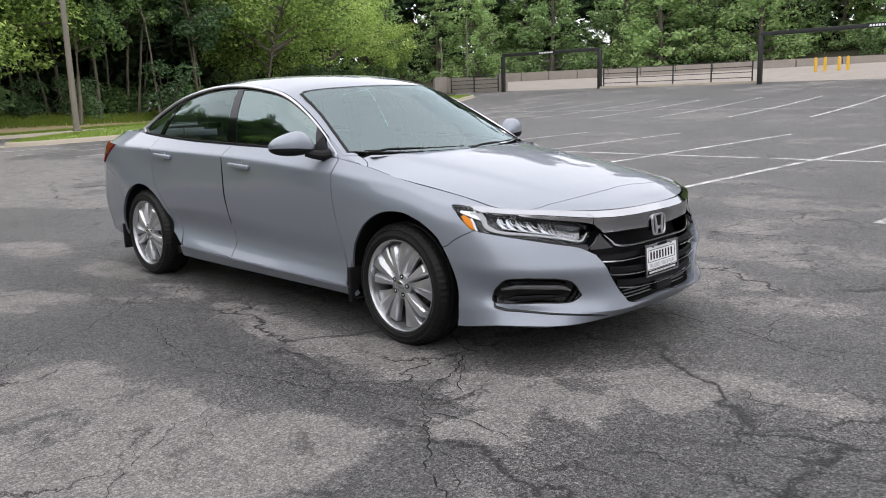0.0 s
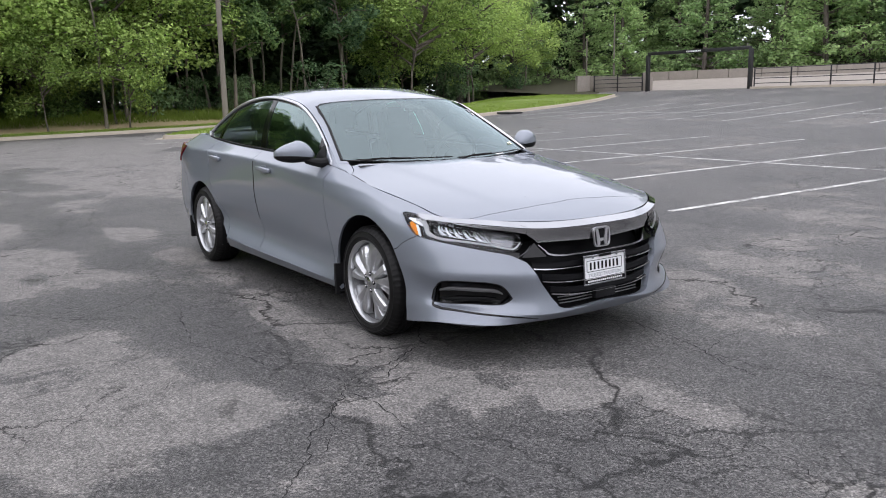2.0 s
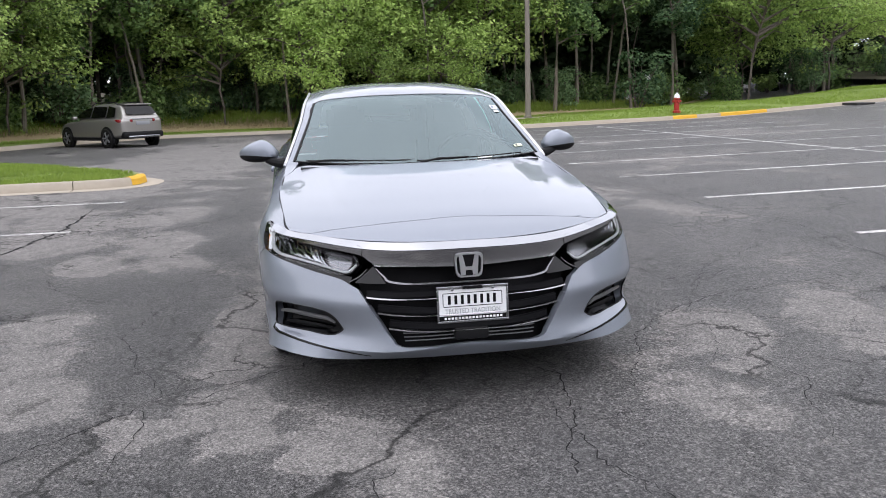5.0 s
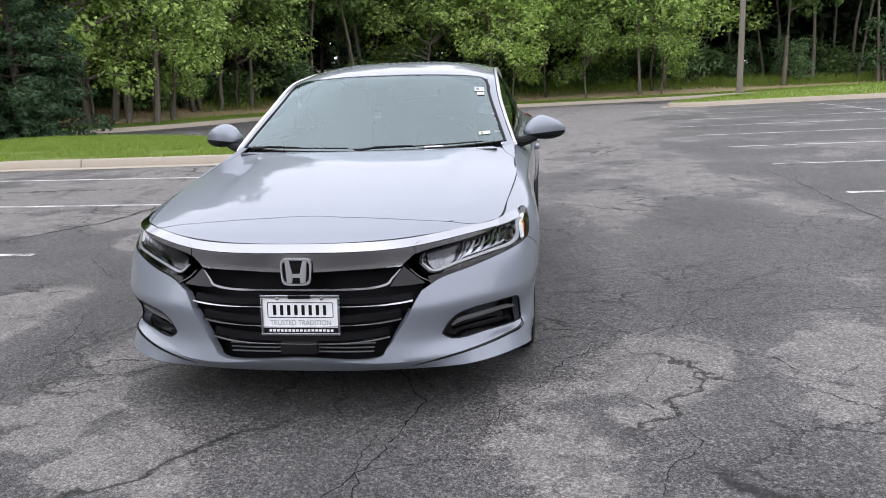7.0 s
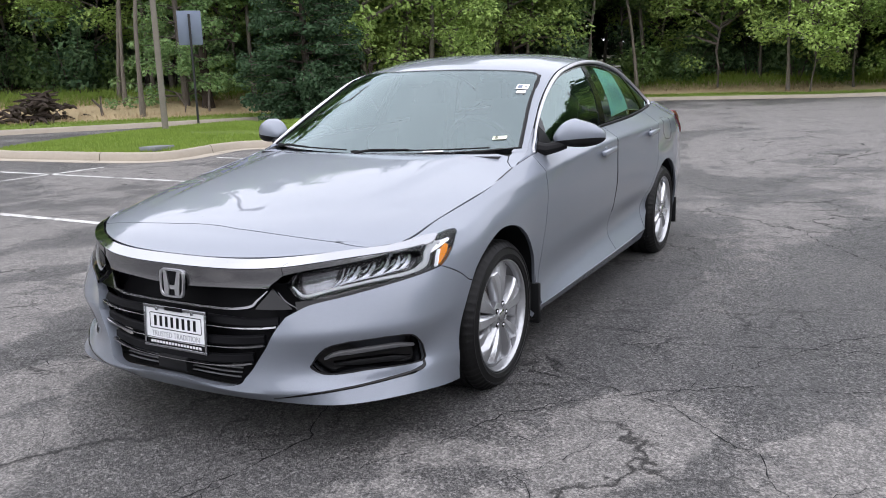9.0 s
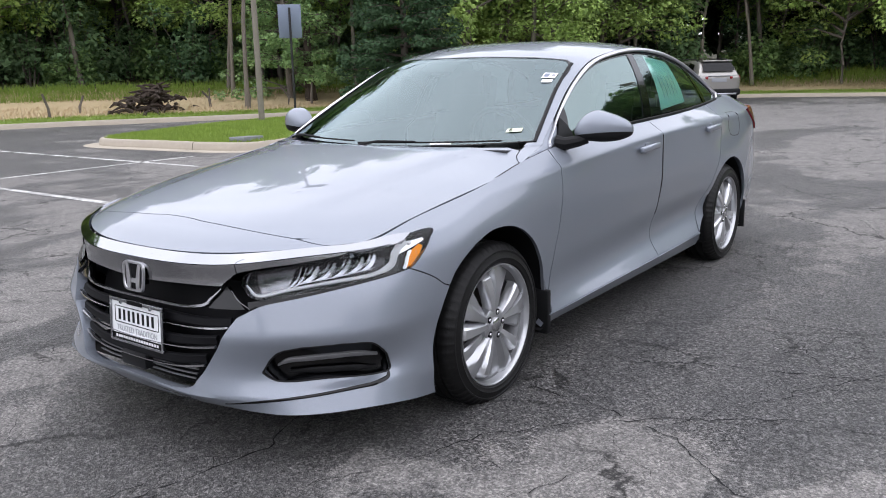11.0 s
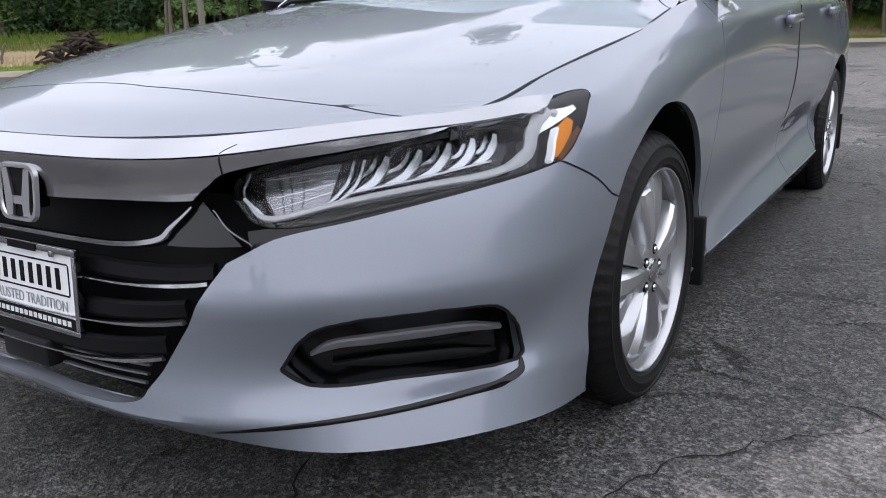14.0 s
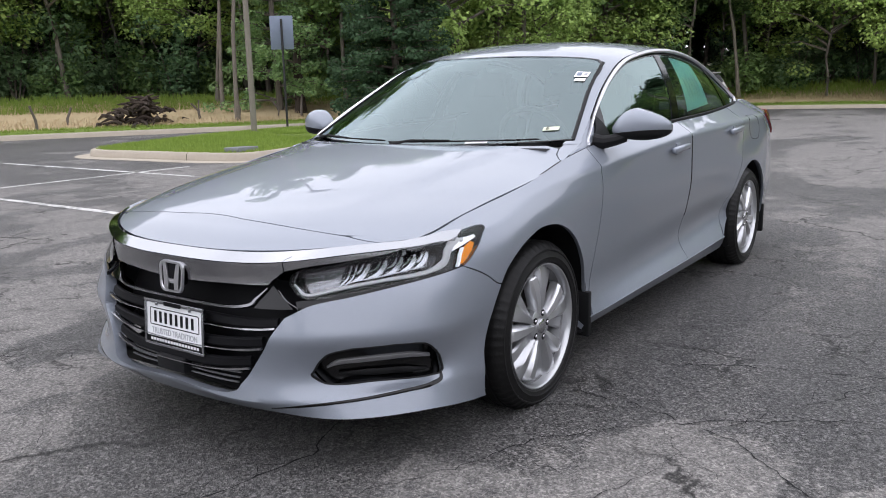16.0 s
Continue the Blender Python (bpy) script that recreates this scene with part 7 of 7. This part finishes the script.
hydrant(-25.49, 14.35)
drain = thing("drain_box", "dark grey metal drain cover on the grass island", "drain cover")
bm = box(-0.27, 0.27, -0.18, 0.18, -0.04, 0.04, 0.012)
bmesh.ops.transform(bm, matrix=Matrix.Translation((-5.85, -9.25, 0.19)) @ pose(0, 0, 0, 1, -1, 8), verts=bm.verts)
part("cover", bm, worn("drain_iron", (0.24, 0.25, 0.255), (0.14, 0.15, 0.155), 5.0, 0.6, 0.2, 0.004), drain, "")
part("frame", box(-6.1, -5.6, -9.42, -9.08, 0.05, 0.17, 0.02), CONCRETE, drain, "concrete collar")
gr = thing("storm_grate", "dark iron storm drain inlet at the kerb", "storm drain")
part("inlet", box(-29.2, -27.4, 24.0, 24.9, ground_z(0, 24.5) - 0.05, ground_z(0, 24.5) + 0.10, 0.02), STEEL, gr, "")
snag = thing("dead_trunk", "dark broken tree trunk standing behind the sign", "tree trunk")
sx, sy = -17.7, -19.6
sz = wood_z(sx, sy)
part("trunk", tube([(sx, sy, sz - 0.2), (sx - 0.05, sy - 0.08, sz + 0.5), (sx - 0.22, sy - 0.3, sz + 1.6), (sx - 0.42, sy - 0.5, sz + 3.1)], [0.30, 0.2, 0.17, 0.13], 9), DEADWOOD, snag)
for ax, ay, h in ((0.5, -0.2, 0.5), (-0.55, -0.35, 1.2), (0.35, -0.5, 1.9)):
    part("stub", tube([(sx - 0.1 * h, sy - 0.15 * h, sz + h), (sx - 0.1 * h + ax, sy - 0.15 * h + ay, sz + h + 0.35)], [0.06, 0.025], 6), DEADWOOD, snag, "broken branch stub")

# ---- the parked estate car behind ----


def suv(m):
    t = thing("suv", "silver-beige sport utility car parked on the far road", "car", m)
    pale = Mat("beige_silver_paint", (0.33, 0.315, 0.295), 0.34, 0.6, coat=1.0).m

    def rounded_mesh(name, geo, label):
        ob = part(name, geo, pale, t, label)
        ob.modifiers.new("rounding", "SUBSURF").levels = 2
        ob.modifiers["rounding"].render_levels = 2
        return ob

    # body as a loft: (x, half width low, half width belt, z low, z belt)
    st = [(-2.36, .66, .70, .48, 1.04), (-2.31, .84, .85, .36, 1.10), (-1.95, .96, .93, .30, 1.13), (-1.0, .97, .92, .28, 1.09), (0.2, .97, .92, .28, 1.05), (1.0, .97, .91, .29, 1.02), (1.7, .95, .88, .30, .98), (2.18, .88, .78, .34, .90), (2.36, .64, .57, .42, .76)]
    verts, faces = [], []
    for x, wl, wb, zl, zb in st:
        ring_pts = [(-wl * .8, zl), (-wl, zl + .1), (-wl, zl + .16), (-wl * 1.01, (zl + zb) / 2), (-wb, zb - .08), (-wb * .95, zb), (0, zb + .02), (wb * .95, zb), (wb, zb - .08), (wl * 1.01, (zl + zb) / 2), (wl, zl + .16), (wl, zl + .1), (wl * .8, zl)]
        verts += [(x, y, z) for y, z in ring_pts]
    n = 13
    for i in range(len(st) - 1):
        for j in range(n):
            k = (j + 1) % n
            faces.append((i * n + j, (i + 1) * n + j, (i + 1) * n + k, i * n + k))
    faces += [tuple(range(n)), tuple(range((len(st) - 1) * n, len(st) * n))[::-1]]
    rounded_mesh("body", (verts, faces), "silver-beige painted body")
    cab = [(-2.36, .80, 1.05, .76, 1.08), (-2.24, .82, 1.05, .72, 1.26), (-2.02, .83, 1.05, .66, 1.58), (-1.72, .84, 1.05, .64, 1.64), (-1.0, .86, 1.03, .65, 1.67), (-.1, .86, 1.0, .65, 1.65), (.45, .84, .99, .62, 1.50), (1.25, .78, .96, .70, 1.02)]
    verts, faces = [], []
    for x, wb, zb, wt, zt in cab:
        verts += [(x, -wb, zb), (x, -wt, zt - .07), (x, -wt * .85, zt), (x, wt * .85, zt), (x, wt, zt - .07), (x, wb, zb)]
    for i in range(len(cab) - 1):
        for j in range(5):
            faces.append((i * 6 + j, (i + 1) * 6 + j, (i + 1) * 6 + j + 1, i * 6 + j + 1))
    faces += [tuple(range(6)), tuple(range(42, 48))[::-1]]
    rounded_mesh("cabin", (verts, faces), "silver-beige roof and pillars")

    def pane(name, pts, off):
        v = [Vector(p) for p in pts]
        if name == "rear_window":
            v = [a.lerp(b, f) for a, b in zip(v, v[1:] + v[:1]) for f in (0.1, 0.9)]
        nn = (Vector(pts[1]) - Vector(pts[0])).cross(Vector(pts[2]) - Vector(pts[0])).normalized() * off
        part(name, ([p + nn for p in v], [tuple(range(len(v)))]), GLOSS, t, "dark window glass")

    for s in (1, -1):
        for a, b in (((-1.88, -1.32), (-1.74, -1.28)), ((-1.25, -.26), (-1.2, -.26)), ((-.18, .95), (-.18, .40))):
            q = [(a[0], s * .845, 1.14), (a[1], s * .855, 1.11), (b[1], s * .668, 1.55 if b[1] < 0.2 else 1.45), (b[0], s * .672, 1.52 if b[0] > -1.5 else 1.47)]
            pane("side_window", q if s < 0 else q[::-1], 0.012)
    pane("rear_window", [(-2.305, -.62, 1.22), (-2.10, -.53, 1.54), (-2.10, .53, 1.54), (-2.305, .62, 1.22)], 0.02)
    for s in (1, -1):
        bm = box(-2.37, -2.0, .40 if s > 0 else -.90, .90 if s > 0 else -.40, .93, 1.06, .05, 4)
        for v in bm.verts:
            v.co.x += 0.16 * max(0.0, abs(v.co.y) - 0.5) ** 2 / 0.16
        part("tail_lamp", bm, RED, t, "red tail lamp")
        for x in (1.44, -1.43):
            def at(g, x=x, s=s):
                return [(x + a, s * .895 + (b if s > 0 else -b), .36 + c) for a, b, c in g[0]], (g[1] if s > 0 else [q[::-1] for q in g[1]])
            w = part("wheel", at(lathe([(.24, -.1), (.33, -.11), (.36, -.08), (.36, .08), (.33, .12), (.26, .115), (.24, .09)], steps=32)), RUBBER, t, "black tyre on an alloy rim")
            part("rim", at(lathe([(.245, .10), (.23, .08), (.08, .075), (.0, .09)], steps=20)), DARK_ALLOY, w, "grey alloy rim")
            for k in range(5):
                a = 2 * math.pi * k / 5
                v, f2 = tube([(.04 * math.cos(a), .10, .04 * math.sin(a)), (.23 * math.cos(a), .105, .23 * math.sin(a))], [.03, .035], 6)
                part("spoke", at((v, f2)), ALLOY, w)
            # filled dark disc in place of the shade inside the wheel well
            arch_g = lathe([(.0, .088), (.425, .088), (.44, .075), (.44, .0)], steps=28)
            part("well_shade_disc", at(arch_g), PLASTIC, t, "dark disc standing in for the shaded wheel well")
    part("rear_bumper", box(-2.40, -2.1, -.84, .84, .36, .60, .08, 4), PLASTIC, t, "dark lower rear bumper")
    part("skid_plate", box(-2.425, -2.3, -.66, .66, .37, .45, .03), CHROME, t, "bright trim strip")
    part("tailgate_trim", box(-2.385, -2.33, -.42, .42, 1.045, 1.075, .008), CHROME, t, "bright trim strip")
    part("plate_recess", box(-2.375, -2.33, -.28, .28, .84, .98, .01), GREYINK, t, "plain grey plate recess")
    for s in (1, -1):
        part("roof_rail", tube([(-1.75, s * .58, 1.59), (-1.55, s * .58, 1.68), (-.2, s * .58, 1.68), (.05, s * .58, 1.58)], .018, 6), STEEL, t, "roof rail")
        part("sill_cladding", box(-1.05, 1.05, s * .955 - .025, s * .955 + .025, .27, .40, .02), PLASTIC, t, "dark sill cladding")
        part("door_mirror", box(.62, .80, s * 1.0 - .1, s * 1.0 + .1, 1.06, 1.2, .05, 3), pale, t, "door mirror")
    part("spoiler", box(-2.16, -1.72, -.56, .56, 1.575, 1.625, .02), pale, t, "roof spoiler")
    return t


suv(Matrix.Translation((-25.2, -7.75, 0.0)) @ pose(0, 0, 0, 0, 0, 223) @ Matrix.Scale(0.92, 4))

# ---- brush pile, old posts and grass ----
rb = random.Random(21)
pile = thing("brush_pile", "heap of dark cut branches on the dry grass", "brush pile", Matrix.Translation((-12.0, -21.2, wood_z(-12.0, -21.2))))
for i in range(170):
    a, d = rb.uniform(0, 6.28), abs(rb.gauss(0, 0.5))
    p = Vector((d * 1.35 * math.cos(a), d * math.sin(a), max(0.02, 0.95 * math.exp(-d * d) * rb.random())))
    w, e = rb.uniform(0, 6.28), rb.uniform(-0.3, 0.5)
    q = p + Vector((math.cos(w), math.sin(w), e)) * rb.uniform(0.25, 0.65)
    part("branch", tube([p, p.lerp(q, 0.5) + Vector((0, 0, 0.06)), q], [rb.uniform(0.04, 0.10), 0.05, 0.02], 5), DEADWOOD, pile)
for x, y, h in ((-9.0, -22.2, 0.9), (-10.2, -22.6, 0.7), (-7.4, -23.2, 1.0), (-13.9, -20.6, 0.8), (-15.0, -20.0, 0.9), (-16.2, -19.3, 0.8), (-17.0, -18.9, 0.9), (-14.4, -21.4, 0.6)):
    t = thing("old_post", "short weathered wooden post in dry grass", "post", group="old wooden posts")
    part("stake", tube([(x, y, wood_z(x, y) - 0.15), (x + rb.uniform(-0.12, 0.12), y, wood_z(x, y) + h * 0.5), (x + rb.uniform(-0.25, 0.25), y + rb.uniform(-0.15, 0.15), wood_z(x, y) + h)], [0.05, 0.042, 0.035], 7), BARK, t)


def blades(points, height, material, name, label, seed):
    """Many single grass blades at the given ground points."""
    r = np.random.RandomState(seed)
    p = np.array(points)
    n = len(p)
    w, l = r.uniform(0, 6.28, n), r.normal(0, 0.35, (n, 2))
    h = height * r.uniform(0.4, 1.2, n)
    side = np.stack([np.cos(w), np.sin(w), np.zeros(n)], 1) * (0.012 + 0.02 * height)
    tip = p + np.stack([l[:, 0] * h, l[:, 1] * h, h], 1)
    v = np.stack([p - side, p + side, tip], 1).reshape(-1, 3)
    f = np.arange(n * 3).reshape(-1, 3)
    tagged(new(name, quick_mesh(name, v, f, material)), label, "grass", kind="stuff")


def scatter(verts, faces, count, seed):
    r = np.random.RandomState(seed)
    v = np.array([tuple(q) for q in verts])
    t = np.array([tuple(q)[:3] for q in faces] + [(q[0], q[2], q[3]) for q in faces if len(q) == 4])
    a, b, c = v[t[:, 0]], v[t[:, 1]], v[t[:, 2]]
    area = np.linalg.norm(np.cross(b - a, c - a), axis=1)
    i = r.choice(len(t), count, p=area / area.sum())
    u, w = r.uniform(0, 1, (2, count, 1))
    swap = u + w > 1
    u, w = np.where(swap, 1 - u, u), np.where(swap, 1 - w, w)
    return a[i] + u * (b[i] - a[i]) + w * (c[i] - a[i])


blades(scatter(lawn_verts, lawn_faces, 60000, 1), 0.07, GRASS, "island_grass", "short green grass blades on the traffic island", 1)
blades(scatter(*band(FARSIDE, 0.2, 1.6, 0.15, 0.2), 30000, 2), 0.09, GRASS, "verge_grass", "green grass blades along the far kerb", 2)
blades(scatter(*band(FARSIDE[8:60], 1.3, 9.0, 0.2, 0.95), 30000, 3), 0.13, HAY, "dry_grass", "dry straw grass before the woods", 3)
blades(scatter(*band(FARSIDE[42:], 3.0, 9.0, 0.35, 0.95), 22000, 4), 0.42, GRASS, "wild_grass", "tall green weeds at the edge of the woods", 4)
blades(scatter(*band(FARSIDE[8:42], 5.6, 9.2, 0.55, 0.95), 16000, 6), 0.36, GRASS, "woodland_weeds", "green weeds between dry grass and trees", 6)
blades(scatter(bank_verts, bank_faces, 40000, 5), 0.09, GRASS, "bank_grass", "short green grass on the bank by the hydrant", 5)

# ---- cracks in the asphalt ----


def crack(points, width, seed, depth=0):
    r = random.Random(seed)
    pts = [Vector(p) for p in points]
    line = []
    for a, b in zip(pts, pts[1:]):
        n = max(3, int((b - a).length / 0.032))
        d = Vector((-(b - a).y, (b - a).x)).normalized()
        for i in range(n):
            t = i / n
            line.append(a.lerp(b, t) + d * (0.05 * noise.noise(Vector((a.x + 3 * t * (b - a).length, a.y, seed))) + r.uniform(-0.013, 0.013)))
    line.append(pts[-1])
    verts, faces = [], []
    for i, p in enumerate(line):
        a, b = line[max(i - 1, 0)], line[min(i + 1, len(line) - 1)]
        d = (b - a).normalized()
        n = Vector((-d.y, d.x))
        f = i / (len(line) - 1)
        w = width * 0.5 * (0.35 + 0.65 * math.sin(math.pi * min(max(f, 0.08), 0.92))) * r.uniform(0.2, 1.4)
        for s in (-0.5, 0.5):
            q = p + n * s * w
            verts.append((q.x, q.y, ground_z(q.x, q.y) + 0.0035))
    for i in range(len(line) - 1):
        faces.append((2 * i, 2 * i + 1, 2 * i + 3, 2 * i + 2))
    if depth == 0:
        for k in range(int(sum((b - a).length for a, b in zip(pts, pts[1:])) / 0.45)):
            i = r.randrange(len(line) // 6, len(line))
            w = r.uniform(0, 2 * math.pi)
            reach = r.uniform(0.12, 0.5)
            end = line[i] + Vector((math.cos(w), math.sin(w))) * reach
            crack([line[i], line[i].lerp(end, 0.5) + Vector((r.uniform(-0.05, 0.05), r.uniform(-0.05, 0.05))), end], width * 0.5, seed * 31 + k, 1)
    tagged(part("asphalt_crack", (verts, faces), CRACK, None), "dark crack in the worn asphalt", "crack", "cracks in the asphalt", "structure")


CRACK = Mat("crack_tar", (0.010, 0.010, 0.011), 0.9).m
for i, (pts, wide) in enumerate((
        ([(4.6, 0.0), (3.45, 0.11), (3.1, 0.23), (2.64, 0.38), (2.2, 0.46), (1.9, 0.3), (1.2, 0.45)], 0.016), ([(2.05, -1.37), (1.93, -1.03), (1.82, -0.78), (1.3, -0.5)], 0.014),
        ([(2.05, -1.37), (1.71, -1.53), (1.37, -1.65), (0.92, -1.79), (0.3, -1.64), (-0.4, -1.5)], 0.011), ([(2.05, -1.37), (2.28, -1.55), (2.5, -1.8), (2.75, -1.95), (3.1, -2.3)], 0.013),
        ([(2.05, -1.37), (2.2, -1.45), (2.4, -1.4), (2.9, -1.5)], 0.009), ([(0.6, -2.9), (0.12, -2.42), (-0.29, -1.83), (-0.82, -1.24), (-1.4, -1.1)], 0.010),
        ([(2.3, 0.4), (2.63, 0.0), (3.1, -0.5), (3.6, -0.4), (4.4, -0.7)], 0.009), ([(2.51, 0.31), (3.12, 0.33), (3.58, 0.5), (4.2, 0.6)], 0.012),
        ([(-1.8, -3.3), (-2.59, -2.88), (-3.3, -2.17), (-4.49, -1.24), (-6, -0.9)], 0.016), ([(1.31, 1.57), (0.8, 1.85), (0.32, 2.2), (-0.2, 2.9), (-0.69, 3.41)], 0.012),
        ([(2.46, 0.75), (1.74, 1.05), (1.3, 1.49), (1.06, 1.96), (0.94, 2.77), (0.8, 3.6)], 0.011), ([(1.28, 0.91), (1.3, 1.25), (1.42, 1.63), (1.7, 1.95), (2.1, 2.2)], 0.012),
        ([(0.74, 0.75), (0.78, 1.19), (0.64, 1.59), (0.5, 2.24), (0.42, 2.9)], 0.012), ([(-0.1, 2.4), (-0.1, 1.51), (0.07, 0.98), (0.1, 0.6)], 0.010),
        ([(-3.31, 1.38), (-1.91, 1.99), (-1.08, 2.49), (-0.4, 3.2)], 0.014), ([(-6.6, 3.7), (-4.28, 3.79), (-1.98, 3.72), (-1.04, 3.85), (0.6, 3.5)], 0.02),
        ([(-0.6, -4.3), (-1.55, -3.92), (-2.33, -3.55), (-3.77, -3.42), (-5.6, -3.57)], 0.075), ([(1.9, -0.94), (2.13, -1.2), (2.05, -1.37)], 0.010),
        ([(3.2, 1.2), (2.6, 1.5), (2.2, 1.3), (1.6, 1.5)], 0.008), ([(0.3, -1.64), (0.0, -2.2), (-0.6, -2.7), (-1.6, -2.9)], 0.010), ([(1.37, -1.65), (1.5, -2.2), (1.9, -2.7), (2.0, -3.4)], 0.009))):
    crack(pts, wide, i)
